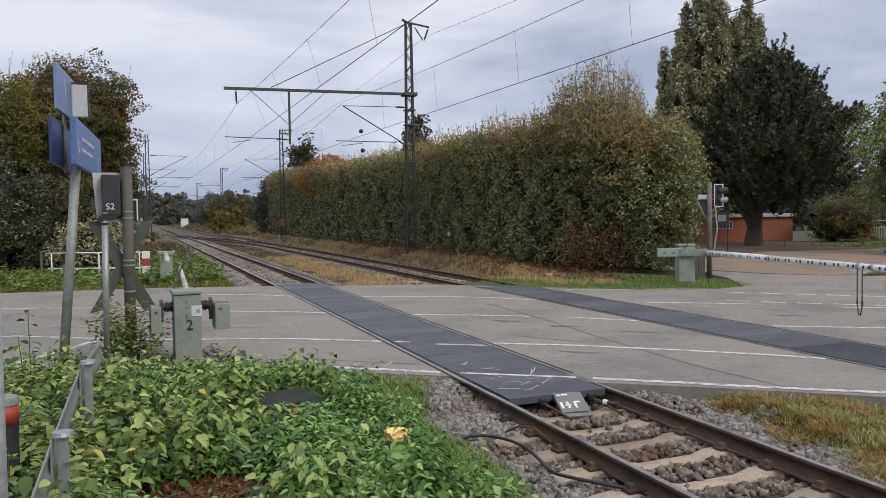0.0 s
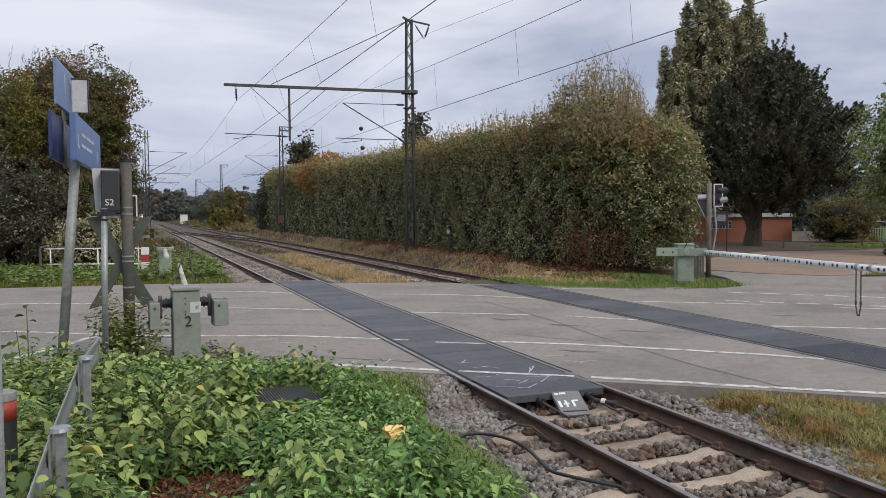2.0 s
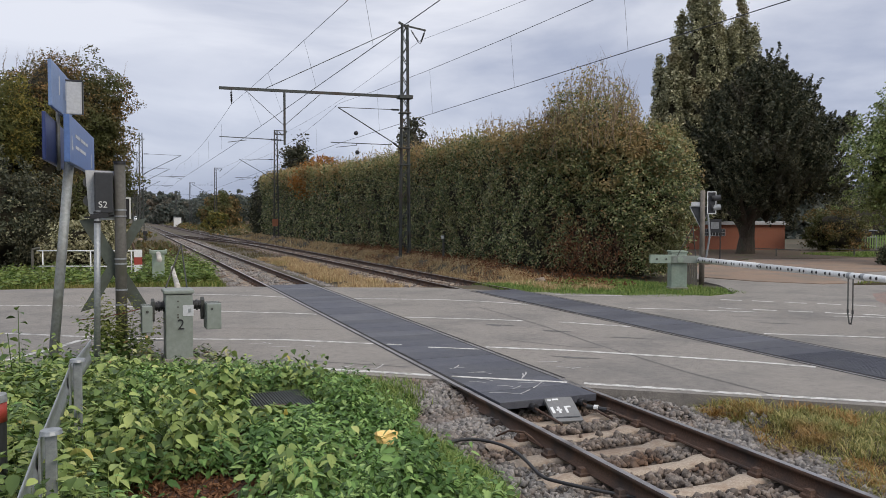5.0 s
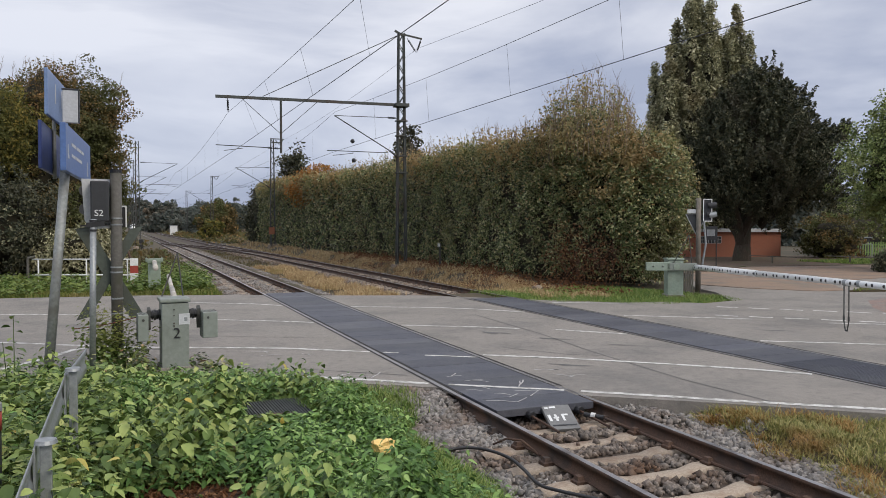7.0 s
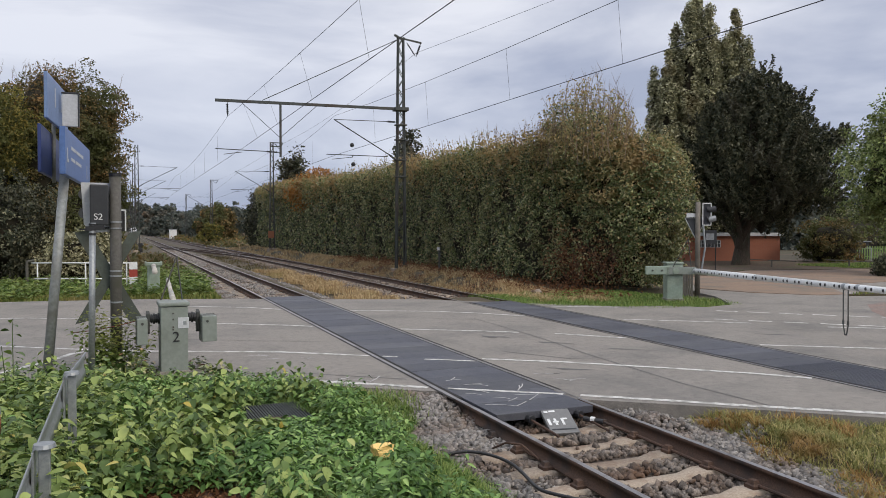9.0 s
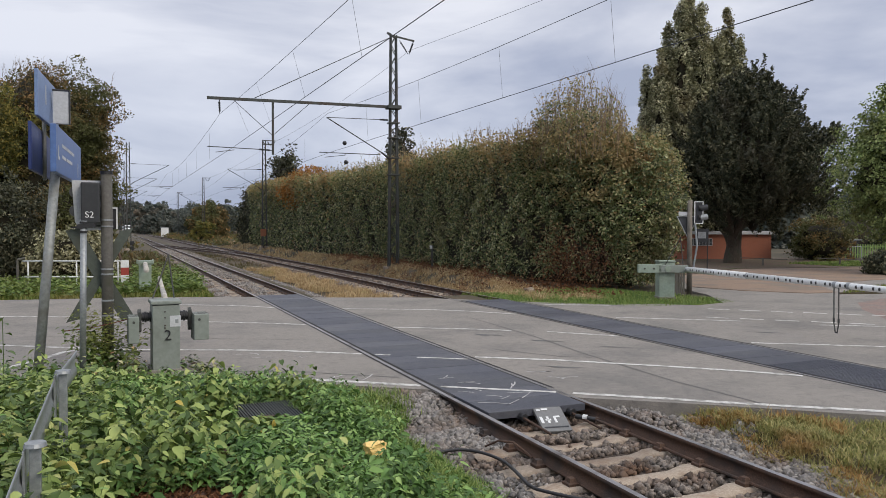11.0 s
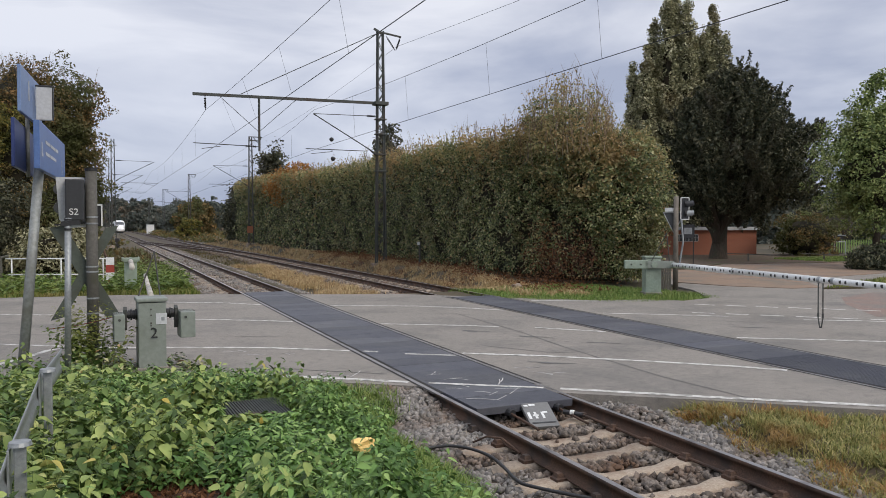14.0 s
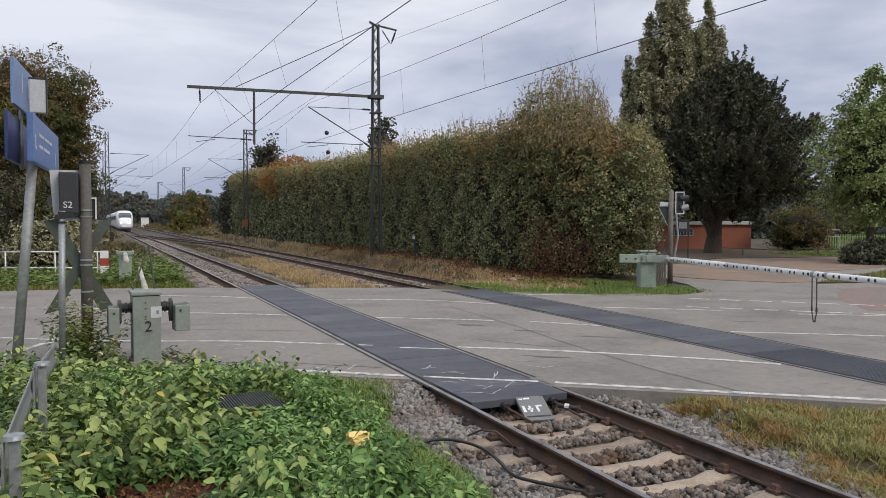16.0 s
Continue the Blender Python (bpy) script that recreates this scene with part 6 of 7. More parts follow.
line_wire("contact wire hung over the second track", [(11.48, -25, 5.79), (9.8, 38.86, 6.26)] + spans(10.25, 6.3, (80, 140, 200, 262), 0.2), 0.010)
line_wire("carrying wire over the second track", [(11.2, -22, 8.3), (9.7, 38.86, 8.3)] + spans(10.25, 8.2, (80, 140, 200, 262), 0), 0.008, 0.8)
line_wire("feeder wire carried on the mast tops", [(22.5, -20, 11.8), (14.27, 38.86, 12.0), (14.0, 80, 11.3), (13.0, 140, 11.3)], 0.008, 0.4)


def dropper(low, high):
    t = thing("dropper", "thin dropper between carrying and contact wire", "dropper wire", group="droppers")
    bm = bmesh.new()
    rod(bm, low, high, 0.004, seg=5)
    part("wire", bm, WIRE, t)


def on_wire(a, b, y, sag=0.0):
    """The point of a wire from a to b at the length y."""
    k = (y - a[1]) / (b[1] - a[1])
    return Vector(a).lerp(Vector(b), k) - Vector((0, 0, sag * 4 * k * (1 - k)))


for y in (6, 11, 17, 23, 29, 34):
    dropper(on_wire((5.25, -20, 5.95), (4.96, 38.86, 6.38), y), on_wire((6.0, -28, 8.2), (4.25, 38.86, 7.95), y, 0.5))
for y in (8.0, 14.6, 20.0, 26.3, 32.5):
    dropper(on_wire((11.48, -25, 5.79), (9.8, 38.86, 6.26), y), on_wire((11.2, -22, 8.3), (9.7, 38.86, 8.3), y, 0.8))
for x, z_hi, ys in ((4.63, 8.2, (46, 54, 62, 70, 78)), (10.25, 8.2, (46, 54, 62, 70))):
    for y in ys:
        k = (y - 38.9) / 48
        dropper((x + bend(y), y, 6.32), (x + bend(y), y, z_hi - 0.75 * 4 * k * (1 - k)))

# ---- the express train ----
TRAIN_WHITE = plain("train_white", (0.80, 0.81, 0.82), 0.3)
TRAIN_GLASS = plain("train_glass", (0.03, 0.035, 0.04), 0.08)
TRAIN_RED = plain("train_red", (0.5, 0.03, 0.03), 0.4)
lamp_mat = bpy.data.materials.new("headlight_glow")
lamp_mat.use_nodes = True
lamp_mat.node_tree.nodes["Principled BSDF"].inputs["Emission Color"].default_value = (1.0, 0.97, 0.9, 1)
lamp_mat.node_tree.nodes["Principled BSDF"].inputs["Emission Strength"].default_value = 3.0
train = thing("express_train", "white high-speed train with a rounded nose and lit headlights", "train", (0, 900, 0))
NOSE = [(0.0, 0.62, 0.75, 1.35), (0.25, 0.98, 0.5, 1.85), (0.9, 1.22, 0.35, 2.4), (2.0, 1.38, 0.3, 3.0), (3.4, 1.45, 0.28, 3.5), (5.0, 1.475, 0.28, 3.82), (6.5, 1.475, 0.28, 3.88), (25.6, 1.475, 0.28, 3.88)]
SEG = 40


def ring(w, lo, hi):
    """A rounded section of half width w between two heights."""
    out = []
    for i in range(SEG):
        a = i / SEG * math.tau
        c, s = math.cos(a), math.sin(a)
        e = 0.52
        out.append((w * math.copysign(abs(c) ** e, c), (lo + hi) / 2 + (hi - lo) / 2 * math.copysign(abs(s) ** e, s)))
    return out


prof_y = np.array([0.0, 0.1, 0.25, 0.5, 0.8, 1.1, 1.4, 1.7, 2.0, 2.3, 2.6, 2.9, 3.2, 3.5, 4.0, 4.5, 5.0, 5.8, 6.5, 25.6])
PROF_Y = [tuple(float(np.interp(y, [n[0] for n in NOSE], [n[k] for n in NOSE])) for k in (1, 2, 3)) for y in prof_y]
V, body_faces, glass_faces = [], [], []
for y, (w, lo, hi) in zip(prof_y, PROF_Y):
    V += [(x, float(y), z) for x, z in ring(w, lo, hi)]
V = np.array(V)
for i in range(len(prof_y) - 1):
    for j in range(SEG):
        f = (i * SEG + j, i * SEG + (j + 1) % SEG, (i + 1) * SEG + (j + 1) % SEG, (i + 1) * SEG + j)
        c = V[list(f)].mean(0)
        (glass_faces if 1.0 < c[1] < 3.2 and c[2] > 2.3 and abs(c[0]) < 1.12 else body_faces).append(f)
for nm, fs, mt, lb in (("power_car", body_faces, TRAIN_WHITE, "white streamlined leading car"), ("windscreen", glass_faces, TRAIN_GLASS, "dark curved windscreen")):
    used = sorted({i for f in fs for i in f})
    slot = {i: k for k, i in enumerate(used)}
    me = fast_mesh(nm, V[used], [tuple(slot[i] for i in f) for f in fs], mt)
    for p in me.polygons:
        p.use_smooth = True
    obj(nm, me, train, lb)
bm = bmesh.new()
bm.faces.new([bm.verts.new((x, 0, z)) for x, z in ring(*PROF_Y[0])])
part("nose_cap", bm, TRAIN_WHITE, train)
for s in (-1, 1):
    bm = bmesh.new()
    bmesh.ops.create_icosphere(bm, subdivisions=2, radius=0.15, matrix=T(s * 0.78, 0.22, 1.52))
    part("headlight", bm, lamp_mat, train, "lit white headlight", True)
bm = bmesh.new()
box(bm, 2.0, 0.3, 0.42, T(0, 0.75, 0.3), 0.08)
part("skirt", bm, CHARCOAL, train, "dark front skirt")
for n in range(1, 6):
    bm = bmesh.new()
    prof = ring(1.475, 0.35, 3.88)
    f = [bm.verts.new((x, n * 25.9, z)) for x, z in prof]
    b = [bm.verts.new((x, n * 25.9 + 25.4, z)) for x, z in prof]
    bm.faces.new(f)
    bm.faces.new(b[::-1])
    for i in range(SEG):
        bm.faces.new((f[i], b[i], b[(i + 1) % SEG], f[(i + 1) % SEG]))
    part("carriage", bm, TRAIN_WHITE, train, "white carriage", False)
for n in range(6):
    for s in (-1, 1):
        y0, y1 = (7.5 if n == 0 else n * 25.9 + 1.0), n * 25.9 + 24.5
        bm = bmesh.new()
        box(bm, 0.02, y1 - y0, 0.75, T(s * 1.478, (y0 + y1) / 2, 2.45))
        part("window_band", bm, TRAIN_GLASS, train, "dark window band")
        bm = bmesh.new()
        box(bm, 0.02, y1 - y0, 0.14, T(s * 1.479, (y0 + y1) / 2, 1.85))
        part("red_stripe", bm, TRAIN_RED, train, "red stripe")
    for k in (4.5, 20.5):
        bm = bmesh.new()
        box(bm, 2.2, 3.4, 0.5, T(0, n * 25.9 + k, 0.35), 0.05)
        part("bogie", bm, BLACK, train, "dark bogie")

# ---- ballast stones ----
def road_n(x, y):
    return 0.62 * x + 0.784 * y


def stones(P, r):
    """An angular stone at each of the points P."""
    n = len(P)
    cube = np.array([(x, y, z) for x in (-1, 1) for y in (-1, 1) for z in (-1, 1)]) * 0.72
    tri = np.array([(0, 1, 3), (0, 3, 2), (4, 6, 7), (4, 7, 5), (0, 4, 5), (0, 5, 1), (2, 3, 7), (2, 7, 6), (0, 2, 6), (0, 6, 4), (1, 5, 7), (1, 7, 3)])
    V = cube[None] * rng.uniform(0.75, 1.15, (n, 8, 1)) * rng.uniform(0.5, 1.35, (n, 1, 3)) + rng.normal(0, 0.10, (n, 8, 3))
    q = rng.normal(size=(n, 4))
    q /= np.linalg.norm(q, axis=1, keepdims=True)
    w, x, y, z = q.T
    R = np.stack([1 - 2 * (y * y + z * z), 2 * (x * y - z * w), 2 * (x * z + y * w), 2 * (x * y + z * w), 1 - 2 * (x * x + z * z), 2 * (y * z - x * w), 2 * (x * z - y * w), 2 * (y * z + x * w), 1 - 2 * (x * x + y * y)], 1).reshape(n, 3, 3)
    V = np.einsum("nij,nkj->nki", R, V) * np.broadcast_to(r, (n,))[:, None, None] + P[:, None]
    F = (tri[None] + 8 * np.arange(n)[:, None, None]).reshape(-1, 3)
    return V.reshape(-1, 3), F


def ballast(mid, y0, y1, n, left, right, rows, r, clear=0.0):
    """Stones round the sleepers of a track, none within clear of its middle."""
    p = np.stack([rng.uniform(mid - left, mid + right, n), rng.uniform(y0, y1, n)], 1)
    d = np.abs(p[:, 1][:, None] - rows[None]).min(1)
    dx = np.abs(p[:, 0] - mid)
    on_sleeper = (d < 0.155) & (dx < 1.30)
    near_rail = np.abs(dx - 0.752) < 0.075
    keep = (dx > clear) & ~near_rail & ~(on_sleeper & (rng.uniform(0, 1, n) > 0.02))
    p = p[keep]
    dx = p[:, 0] - mid
    z = np.where(np.abs(dx) < 1.75, -0.218, -0.218 - 0.15 * (np.abs(dx) - 1.75) / 0.6) + rng.uniform(-0.005, 0.022, len(p))
    bx = np.array([bend(v) for v in p[:, 1]])
    return stones(np.stack([p[:, 0] + bx, p[:, 1], z], 1), r * rng.uniform(0.6, 1.3, len(p)))


S0 = ballast(NEAR, 2.6, 8.3, 5600, 1.02, 1.02, np.arange(7.70, -2, -0.6), 0.036)
tagged(obj("ballast_stones", fast_mesh("ballast_stones", *S0, STONE_RUSTY)), "rust-stained brown ballast stones between the rails", "ballast", kind="stuff")
S1 = join([ballast(NEAR, 2.6, 8.3, 10000, 2.1, 2.0, np.arange(7.70, -2, -0.6), 0.036, 1.0), ballast(NEAR, 25.2, 34, 6500, 1.9, 1.9, np.arange(25.45, 40, 0.6), 0.042), ballast(NEAR, 34, 62, 8000, 1.9, 1.9, np.arange(25.45, 70, 0.6), 0.065), ballast(NEAR, 62, 100, 7000, 1.9, 1.9, np.arange(25.45, 100, 0.6), 0.09)])
tagged(obj("ballast_stones", fast_mesh("ballast_stones", *S1, STONE)), "angular grey and brown ballast stones round the sleepers", "ballast", kind="stuff")
p = field(2600, lambda x, y: (road_n(x, y) < 9.8) & (x + 0.15 * np.sin(5 * y) > 2.75 + 0.12 * (9.5 - y)), (2.5, 7.2), (3.85, 10.2))
P = np.stack([p[:, 0], p[:, 1], np.maximum(ground_z(p[:, 0], p[:, 1]), -0.2) + rng.uniform(0, 0.02, len(p))], 1)
q = field(2900, lambda x, y: (road_n(x, y) < 9.9) & (x < 6.25 + 0.15 * np.sin(4 * y) + 0.17 * (y - 5)), (5.5, 3.5), (6.9, 8.4))
Q = np.stack([q[:, 0], q[:, 1], np.maximum(ground_z(q[:, 0], q[:, 1]), -0.2) + rng.uniform(0, 0.02, len(q))], 1)
S1 = stones(np.concatenate([P, Q]), 0.037 * rng.uniform(0.6, 1.3, len(P) + len(Q)))
tagged(obj("ballast_stones", fast_mesh("ballast_stones", *S1, STONE)), "loose grey ballast stones spilling to the asphalt edge", "ballast", kind="stuff")
S2 = join([ballast(FAR, 21.3, 32, 5200, 1.8, 1.8, np.arange(21.55, 40, 0.6), 0.045), ballast(FAR, 32, 62, 8000, 1.8, 1.8, np.arange(21.55, 70, 0.6), 0.065), ballast(FAR, 62, 100, 7000, 1.9, 1.9, np.arange(21.55, 100, 0.6), 0.09)])
tagged(obj("ballast_stones", fast_mesh("ballast_stones", *S2, STONE_RUSTY)), "brownish ballast stones along the second track", "ballast", kind="stuff")


# ---- grasses ----
ORANGE_GRASS = leafy("orange_withered_blade", [(0.0, (0.20, 0.11, 0.035)), (0.5, (0.34, 0.19, 0.06)), (1.0, (0.48, 0.33, 0.13))], 0.7, 0.8, (0.24, 0.20, 0.06), (0.55, 0.75), 0.3, 0.25)
WITHERED = leafy("withered_blade", [(0.0, (0.07, 0.06, 0.025)), (0.5, (0.13, 0.10, 0.05)), (1.0, (0.20, 0.16, 0.08))], 0.8, 0.5, (0.08, 0.085, 0.03), (0.5, 0.66), 0.3, 0.2)
def grass(label, pts, h, mat, w=0.006, lean=0.7, z=None):
    P = np.stack([pts[:, 0], pts[:, 1], np.where(pts[:, 0] > 3.2, np.maximum(ground_z(pts[:, 0], pts[:, 1]), -0.215), ground_z(pts[:, 0], pts[:, 1])) - 0.01 if z is None else np.full(len(pts), z)], 1)
    tagged(obj("grass", fast_mesh("grass", *blades(P, h * rng.uniform(0.45, 1.25, len(P)), lean, w), mat)), label, "grass", kind="stuff")


def patchy(p, s, cut, seed=0.0):
    return p[lumps(p[:, 0], p[:, 1], s, seed) + rng.uniform(-0.45, 0.45, len(p)) > cut]


near_edge = lambda x, y: (road_n(x, y) < 9.75) & (x < 2.95 - 0.06 * np.maximum(0, 8 - y) + 0.25 * np.sin(y * 2.3)) & (x > 1.75 - 0.3 * np.sin(y * 1.7))
grass("green grass along the edge of the ballast", field(42000, near_edge, (1.2, 4.2), (3.3, 11)), 0.15, FRESH_GRASS, 0.0065, 1.1)
grass("short green grass along the asphalt edge", field(9000, lambda x, y: (road_n(x, y) < 9.68) & (road_n(x, y) > 8.9), (0.3, 8.5), (3.4, 12.5)), 0.17, FRESH_GRASS, 0.005, 0.9)
def tufts(p, n, spread=0.07):
    """n points gathered round the plants p."""
    i = rng.integers(0, len(p), n)
    return p[i] + rng.normal(0, 1, (n, 2)) * spread * rng.uniform(0.4, 1.4, len(p))[i][:, None]


between = lambda x, y: (road_n(x, y) < 9.92) & (x > 5.95 + 0.12 * np.sin(5 * y) + 0.2 * (y - 5)) & (x < 8.6)
p = tufts(field(700, between, (5.6, 2.5), (8.7, 7.4)), 24000, 0.08)
p = p[between(p[:, 0], p[:, 1])]
grass("half-dry tufted grass between the tracks", p, 0.11, MIXED_GRASS, 0.0065, 1.8)
p = tufts(patchy(field(260, between, (5.9, 2.5), (8.7, 7.2)), 1.3, 0.15, 6.0), 11000, 0.10)
grass("orange-brown withered tufts between the tracks", p[between(p[:, 0], p[:, 1])], 0.14, ORANGE_GRASS, 0.0055, 1.7)
mid_strip = lambda x, y: (road_n(x, y) > 23.0)
p = tufts(patchy(field(900, mid_strip, (6.6, 23.5), (8.4, 46)), 0.9, 0.2, 1.0), 14000, 0.16)
grass("dry straw-coloured grass between the tracks", p[mid_strip(p[:, 0], p[:, 1])], 0.25, DRY_GRASS, 0.009, 0.8)
p = tufts(patchy(field(1700, lambda x, y: (road_n(x, y) > 22.9), (12.1, 20.5), (14.3, 62)), 0.8, -0.15, 5.0), 28000, 0.14)
p = p[road_n(p[:, 0], p[:, 1]) > 22.8]
grass("dry straw-coloured grass along the hedge foot", p, 0.2, DRY_GRASS, 0.009, 1.0)
p = patchy(field(3500, lambda x, y: y > 45, (6.2, 46), (8.6, 100)), 0.5, 0.0, 5.0)
grass("withered brown grass between the tracks", p, 0.22, WITHERED, 0.016, 0.7)
p = patchy(field(3000, lambda x, y: y > 60, (11.5, 60), (14.0, 110)), 0.4, -0.5, 5.0)
grass("pale dry grass far along the hedge", p, 0.3, DRY_GRASS, 0.03, 0.6)
p = field(30000, lambda x, y: (road_n(x, y) > 22.35) & (x - 16.0 < 1.0 + 0.4 * (y - 17.5)) & (x + y * 0.2 < 21.6), (10.9, 17.6), (18.4, 24.5))
grass("green grass round the barrier drive", p, 0.13, FRESH_GRASS, 0.008, 0.9)
left_edge = lambda x, y: y > np.interp(x, [-14, -4, 0.3, 3.2], [27.9, 26.85, 26.35, 25.4])
p = field(60000, left_edge, (-14, 25.5), (2.6, 33.5))
grass("green verge grass across the road", p, 0.21, GRASS, 0.012, 0.7)
p = patchy(field(8000, lambda x, y: y > 30, (-1.5, 30), (2.6, 75)), 0.5, -0.1, 2.0)
grass("withered weedy grass beside the near track", p, 0.42, WITHERED, 0.014, 0.7)
p = field(16000, lambda x, y: (y > 31.5 + 0.1 * (x - 30)), (40, 31), (56, 37))
grass("green lawn under the pine", p, 0.16, FRESH_GRASS, 0.02, 0.7, 0.02)
LAWN_EDGE = [(22.6, 18.6), (30, 21.5), (38, 23), (38, 20), (30, 19.0), (24, 18.2)]
bm = bmesh.new()
slab(bm, LAWN_EDGE[::-1], -0.1, 0.06)
tagged(part("traffic_island", bm, MEADOW), "low grassy island beside the street", "verge", kind="structure")
p = field(9000, lambda x, y: (y > np.interp(x, [22.6, 30, 38], [18.3, 19.1, 20.2])) & (y < np.interp(x, [22.6, 30, 38], [18.5, 21.4, 22.9])), (22.6, 18), (38, 23))
grass("green grass on the island", p, 0.14, GRASS, 0.015, 0.7, 0.05)


# ---- weeds on the near bank ----
def leaf_blades(P, d, L, W, droop):
    """Pointed leaves with a folded midrib: base P, direction d, lengths L, widths W."""
    n = len(P)
    d = d / np.linalg.norm(d, axis=1, keepdims=True)
    s = np.cross(d, np.array([0, 0, 1.0]))
    s /= np.linalg.norm(s, axis=1, keepdims=True) + 1e-9
    roll = rng.normal(0, 0.35, n)[:, None]
    up = np.cross(s, d)
    s, up = s * np.cos(roll) + up * np.sin(roll), up * np.cos(roll) - s * np.sin(roll)
    L, W, droop = L[:, None], W[:, None], droop[:, None]

    def at(k, side, lift):
        return P + d * L * k + s * W * side + up * W * lift - np.array([0, 0, 1.0]) * droop * L * k * k
    V = np.stack([at(0, 0, 0), at(0.16, -0.36, 0.10), at(0.16, 0, -0.02), at(0.16, 0.36, 0.10), at(0.42, -0.5, 0.14), at(0.42, 0, -0.03), at(0.42, 0.5, 0.14),
                  at(0.74, -0.33, 0.08), at(0.74, 0, -0.03), at(0.74, 0.33, 0.08), at(1.0, 0, 0)], 1).reshape(-1, 3)
    tri = np.array([(0, 2, 1), (0, 3, 2), (1, 2, 5), (1, 5, 4), (2, 3, 6), (2, 6, 5), (4, 5, 8), (4, 8, 7), (5, 6, 9), (5, 9, 8), (7, 8, 10), (8, 9, 10)])
    F = (tri[None] + 11 * np.arange(n)[:, None, None]).reshape(-1, 3)
    return V, F


def weeds(label, bases, heights, leaf, per, mat, ratio=0.6, tilt=0.25, name="weeds", taper=0.35, low=0.28, stem=0.002):
    """Upright stems with leaves in crossing pairs."""
    n = len(bases)
    heights = heights * np.where((bases[:, 0] > 0.6) & (bases[:, 0] < 1.75) & (bases[:, 1] > 5.5) & (bases[:, 1] < 7.4), 0.3, 1.0)
    heights = heights * np.where((np.abs(bases[:, 0] - 1.7) < 0.35) & (np.abs(bases[:, 1] - 5.35) < 0.5), 0.4, 1.0)
    heights = heights * np.where(bases[:, 1] < 11.9, np.interp(bases[:, 1], [8.0, 11.5], [1.0, 0.6]), 1.0)
    lean = rng.normal(0, 0.22, (n, 2))
    k = np.tile(np.linspace(low, 1.0, per), n)
    i = np.repeat(np.arange(n), per)
    top = np.concatenate([lean * heights[:, None], heights[:, None]], 1)
    P = bases[i] + top[i] * k[:, None]
    a = rng.uniform(0, 6.28, n)[i] + np.tile(np.arange(per) * 2.4, n) + rng.normal(0, 0.25, len(i))
    d = np.stack([np.cos(a), np.sin(a), rng.normal(tilt, 0.2, len(i))], 1)
    size = leaf * (1.1 - taper * k ** 2) * rng.uniform(0.7, 1.3, len(i)) * rng.uniform(0.75, 1.3, n)[i]
    stalk = 0.3 * size
    V1, F1 = leaf_blades(P + d * stalk[:, None], d, size, size * ratio, rng.uniform(0.1, 0.55, len(i)))
    w = stem
    o = np.array([[w, 0, 0], [-w * 0.5, w, 0], [-w * 0.5, -w, 0]])
    Vs = np.concatenate([bases[:, None] + o[None], (bases + top)[:, None] + o[None] * 0.5], 1).reshape(-1, 3)
    q = np.array([(0, 1, 4), (0, 4, 3), (1, 2, 5), (1, 5, 4), (2, 0, 3), (2, 3, 5)])
    Fs = (q[None] + 6 * np.arange(n)[:, None, None]).reshape(-1, 3)
    V, F = join([(V1, F1), (Vs, Fs)])
    tagged(obj(name, fast_mesh(name, V, F, mat)), label, "weeds", kind="stuff")


bare = lambda x, y: ((x - 0.3) / 0.5) ** 2 + ((y - 4.95) / 0.45) ** 2 + 0.35 * lumps(x, y, 3.0, 2.0) > 1.0
plate = lambda x, y: ~((x > 0.95) & (x < 1.66) & (y > 7.25) & (y < 8.2))
bank = lambda x, y: (road_n(x, y) < 9.45) & (x < 2.25 + 0.25 * np.sin(y * 2.1) - 0.03 * np.maximum(0, 7 - y)) & bare(x, y) & plate(x, y)


def on_bank(n, lo, hi, test=bank, scale=1.0, cut=-9.0, seed=0.0, sign=1.0):
    p = field(n, test, lo, hi)
    p = p[sign * lumps(p[:, 0], p[:, 1], scale, seed) + rng.uniform(-0.35, 0.35, len(p)) > cut]
    return np.stack([p[:, 0], p[:, 1], ground_z(p[:, 0], p[:, 1])], 1)


def heaps(b, s, seed):
    """Growth in heaps and hollows: a factor on the height at each plant."""
    return 0.42 + 0.9 * smooth01(0.5 + 0.8 * lumps(b[:, 0], b[:, 1], s, seed))


b = np.concatenate([on_bank(5200, (-3.4, 3.2), (2.3, 12.4), bank, 0.8, -0.12, 4.0, -1.0), on_bank(900, (0.8, 4.2), (2.3, 7.6), bank)])
weeds("dense bright green nettles on the bank", b, 0.33 * heaps(b, 2.1, 1.0) * rng.uniform(0.6, 1.3, len(b)), 0.07, 12, L_NETTLE, 0.5, -0.12)
b = on_bank(3200, (-3.4, 3.2), (1.9, 12.4), lambda x, y: bank(x, y) & ((x < 0.95 + 0.25 * np.sin(3 * y)) | (y > 7.3)), 0.8, -0.1, 4.0)
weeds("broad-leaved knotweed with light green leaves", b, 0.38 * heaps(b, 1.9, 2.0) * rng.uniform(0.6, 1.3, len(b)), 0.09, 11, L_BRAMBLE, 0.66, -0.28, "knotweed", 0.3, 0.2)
b = on_bank(4200, (-3.4, 3.2), (2.5, 12.4), lambda x, y: (road_n(x, y) < 9.5) & (x < 2.6) & plate(x, y) & bare(x, y))
weeds("low ground cover between the weeds", b, 0.12 * rng.uniform(0.5, 1.4, len(b)), 0.05, 7, L_NETTLE, 0.65, 0.2, "ground_cover")
b = on_bank(420, (-1.5, 3.4), (-0.2, 9.0))
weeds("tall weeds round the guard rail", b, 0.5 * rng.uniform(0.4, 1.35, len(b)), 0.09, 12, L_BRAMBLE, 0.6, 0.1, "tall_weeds")
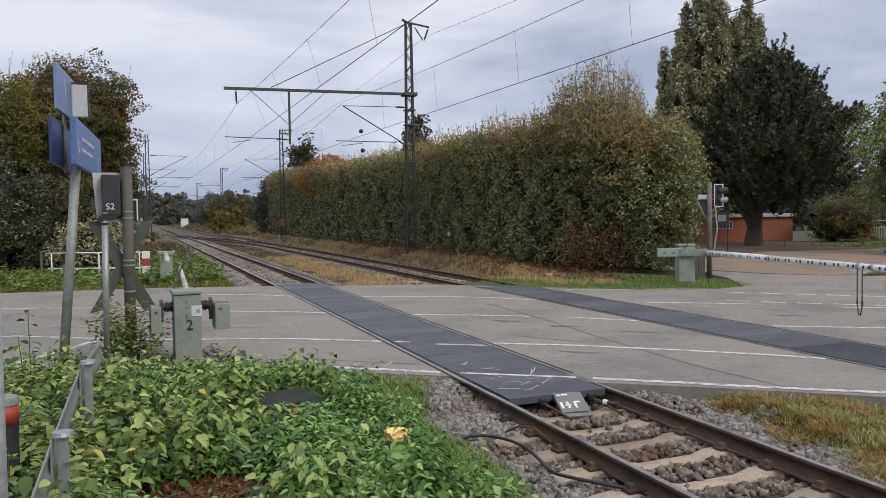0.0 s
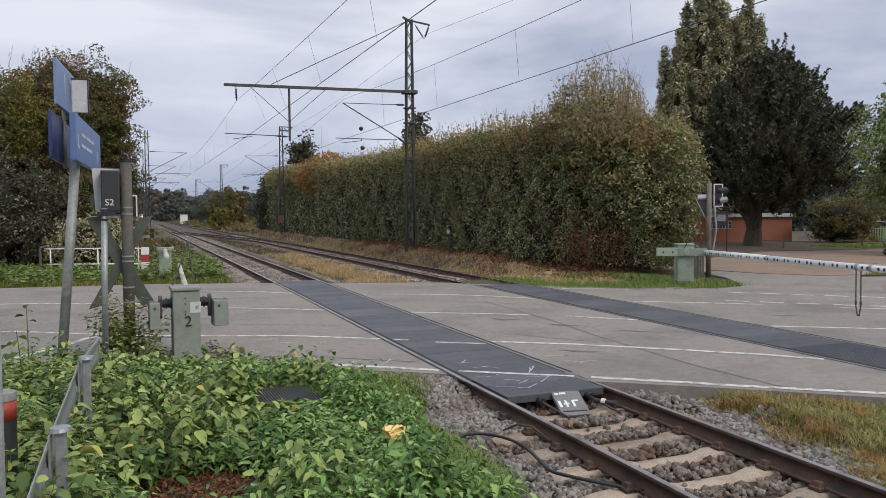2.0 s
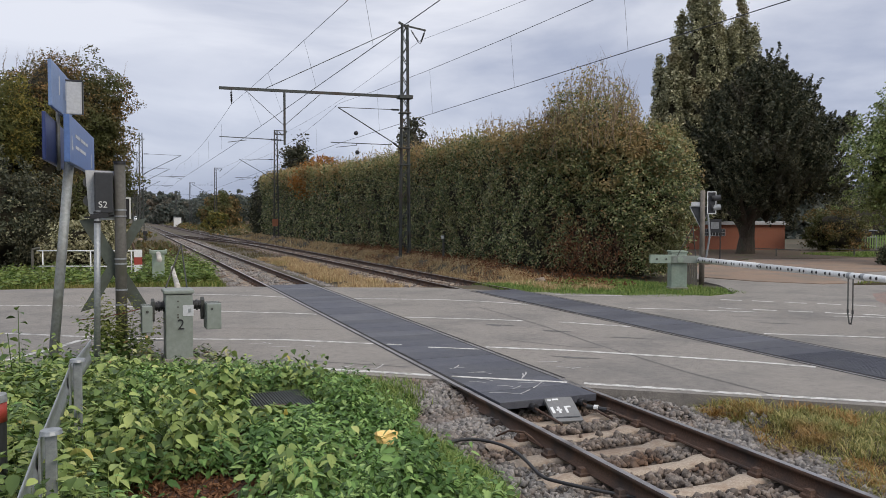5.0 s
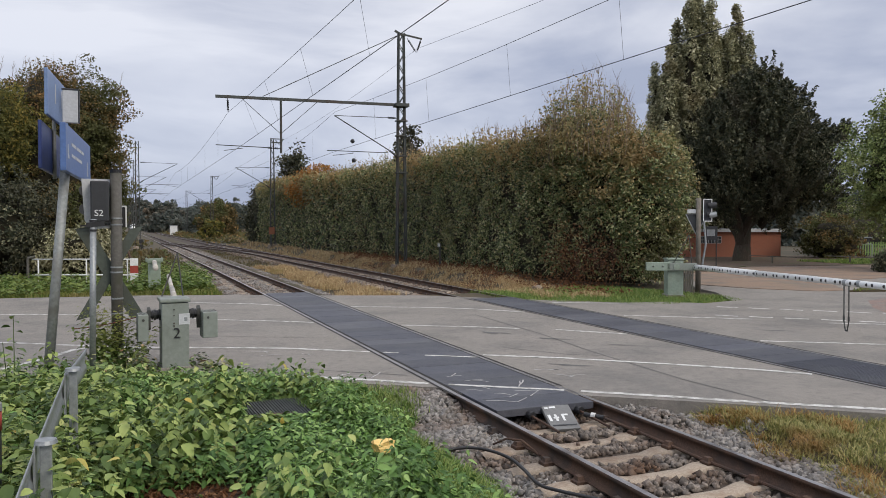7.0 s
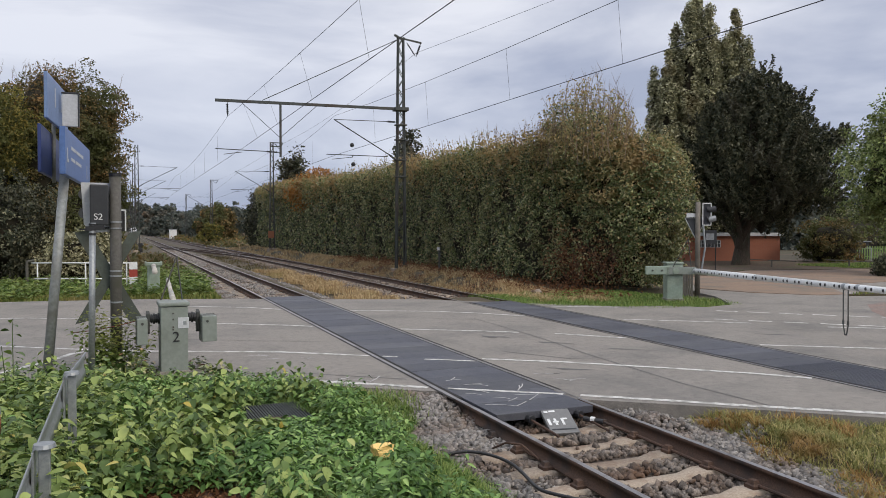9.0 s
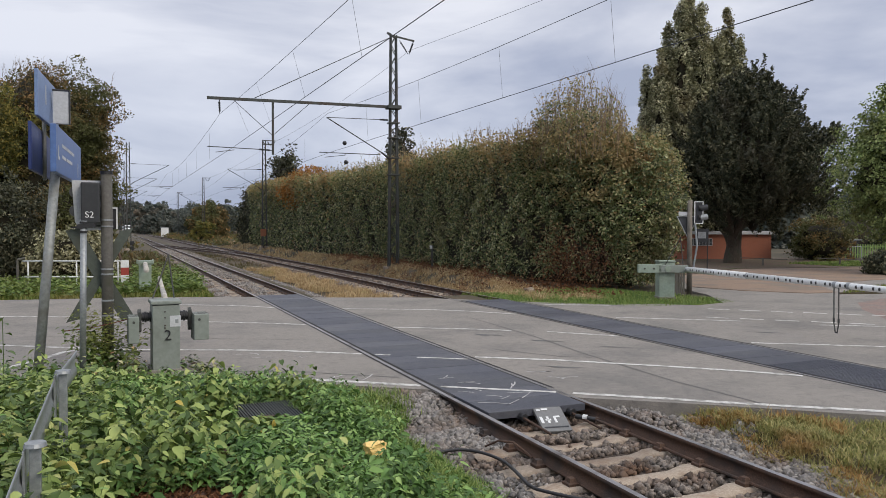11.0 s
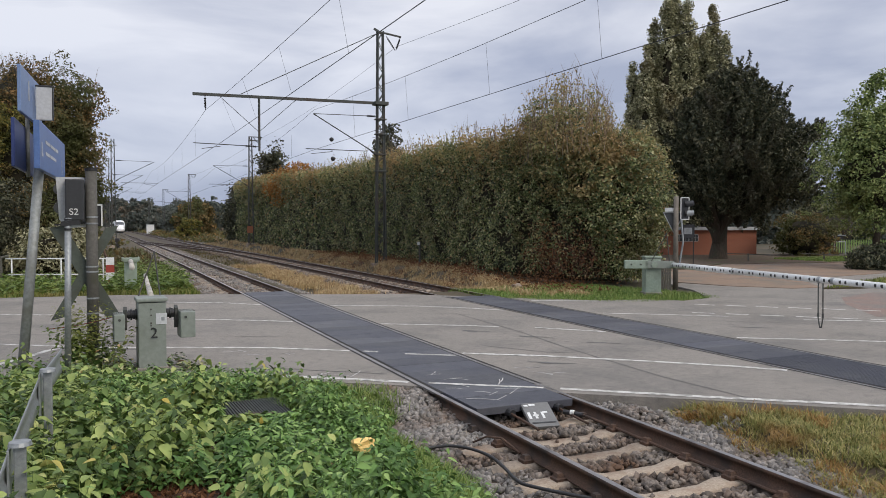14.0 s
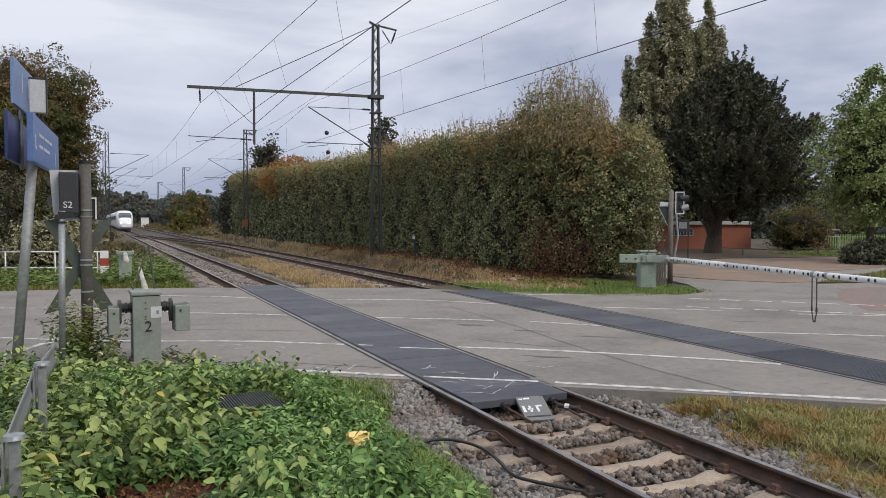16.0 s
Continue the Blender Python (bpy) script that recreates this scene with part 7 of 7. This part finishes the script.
b = on_bank(110, (-0.75, 11.6), (1.2, 13.0), lambda x, y: (np.abs(x - 0.52) > 0.32) & (x > -1) & (y < 12.7 + (x < 0) * 0.4))
weeds("dark brambles round the poles and the drive", b, np.where(b[:, 0] > 0.1, 0.2, 0.42) * rng.uniform(0.5, 1.4, len(b)), 0.09, 12, L_HEDGE, 0.6, 0.0, "brambles")
b = on_bank(60, (-0.62, 12.3), (-0.05, 12.9), lambda x, y: x < 9)
weeds("bramble bush climbing round the signal pole", b, 0.95 * rng.uniform(0.6, 1.2, len(b)), 0.075, 20, L_GREEN, 0.6, 0.1, "bramble_bush")
b = np.array([(-1.02, 7.6, 0.4), (-1.06, 7.7, 0.4), (-0.98, 7.55, 0.4)])
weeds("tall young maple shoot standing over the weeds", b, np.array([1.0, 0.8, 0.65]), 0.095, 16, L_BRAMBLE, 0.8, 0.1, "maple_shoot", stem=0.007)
b = on_bank(1700, (-13, 27), (2.4, 33), left_edge, 0.6, -0.1, 2.0)
weeds("leafy weeds along the far verge", b, 0.45 * rng.uniform(0.5, 1.4, len(b)), 0.16, 8, L_GREEN, 0.7)
b = on_bank(420, (0.2, 27.5), (2.6, 44), lambda x, y: y > 27, 0.6, -0.2, 6.0)
weeds("low weeds beside the near track", b, 0.5 * rng.uniform(0.5, 1.4, len(b)), 0.15, 8, L_GREEN, 0.7)

# bark chips, dry stems and fallen leaves
p = np.concatenate([on_bank(2600, (-1.2, 3.0), (2.0, 6.0), lambda x, y: x < 2), on_bank(3000, (-0.3, 4.3), (1.4, 5.7), lambda x, y: x < 2)])
tagged(obj("bark_chips", fast_mesh("bark_chips", *leaf_cards(p + [0, 0, 0.025], 0.06 * rng.uniform(0.4, 1.5, len(p)), 1.5, None, 0.3), FALLEN)), "reddish bark chips and dry leaves on the soil", "bark chips", kind="stuff")
p = field(4500, lambda x, y: road_n(x, y) > 22.6, (13.3, 21), (15.6, 55))
P = np.stack([p[:, 0], p[:, 1], ground_z(p[:, 0], p[:, 1]) + rng.uniform(0.02, 0.2, len(p))], 1)
tagged(obj("fallen_leaves", fast_mesh("fallen_leaves", *leaf_cards(P, 0.12 * rng.uniform(0.5, 1.3, len(P)), 1.5), FALLEN)), "brown fallen leaves at the hedge foot", "fallen leaves", kind="stuff")
b = on_bank(700, (11.9, 24), (14.8, 50), lambda x, y: True | (x > 0), 0.7, 0.15, 9.0)
weeds("reddish-brown withered weeds at the hedge foot", b, 0.5 * rng.uniform(0.5, 1.3, len(b)), 0.10, 10, FALLEN, 0.5, 0.3, "withered_weeds")

# bricks of the footway
def brick_mesh():
    bm = bmesh.new()
    box(bm, 0.194, 0.094, 0.05, Matrix.Translation((0, 0, 0.012)), 0.004)
    me = bpy.data.meshes.new("brick")
    bm.to_mesh(me)
    bm.free()
    me.materials.append(PAVING_BRICK)
    return me


PAVING_BRICK = surface("paving_brick", (0.20, 0.115, 0.08), (0.32, 0.20, 0.145), 0.9, 0, 40, 2.0, 0.3, (0.15, 0.12, 0.095), (0.48, 0.66), None, 0.3, "object")
BRICK = brick_mesh()
for j in range(22):
    for i in range(12):
        x, y = -1.42 - i * 0.2 - (0.1 if j % 2 else 0), 12.2 - j * 0.1
        p = obj("brick", BRICK, footway)
        p.location = (x, y, random.uniform(0.0, 0.004))

# rough vegetation far along the line
C = np.concatenate([np.stack([rng.uniform(11.5, 34, 500), rng.uniform(98, 300, 500), np.zeros(500)], 1), np.stack([rng.uniform(-26, 1.2, 420), rng.uniform(52, 260, 420), np.zeros(420)], 1)])
C[:, 0] += np.array([bend(v) for v in C[:, 1]])
P = np.repeat(C, 26, 0) + rng.normal(0, 1, (len(C) * 26, 3)) * np.array([0.9, 1.2, 0.35])
P[:, 2] = np.abs(P[:, 2]) + 0.0016 * np.maximum(0, P[:, 1] - 60)
tagged(obj("rough_vegetation", fast_mesh("rough_vegetation", *leaf_cards(P, 0.45 * rng.uniform(0.6, 1.4, len(P)), 0.6), L_OAK)), "low brown-green scrub along the line", "scrub", kind="stuff")


def motions():
    rows = []
    for i in range(9):
        t = i * 2.0
        y = 152 + 45 * (16 - t)
        slope = math.degrees(math.atan((bend(y + 20) - bend(y)) / 20))
        rows.append((t, pose(NEAR + bend(y), y, rise(y), 0, 0, -slope)))
    walk(train, rows)


motions()
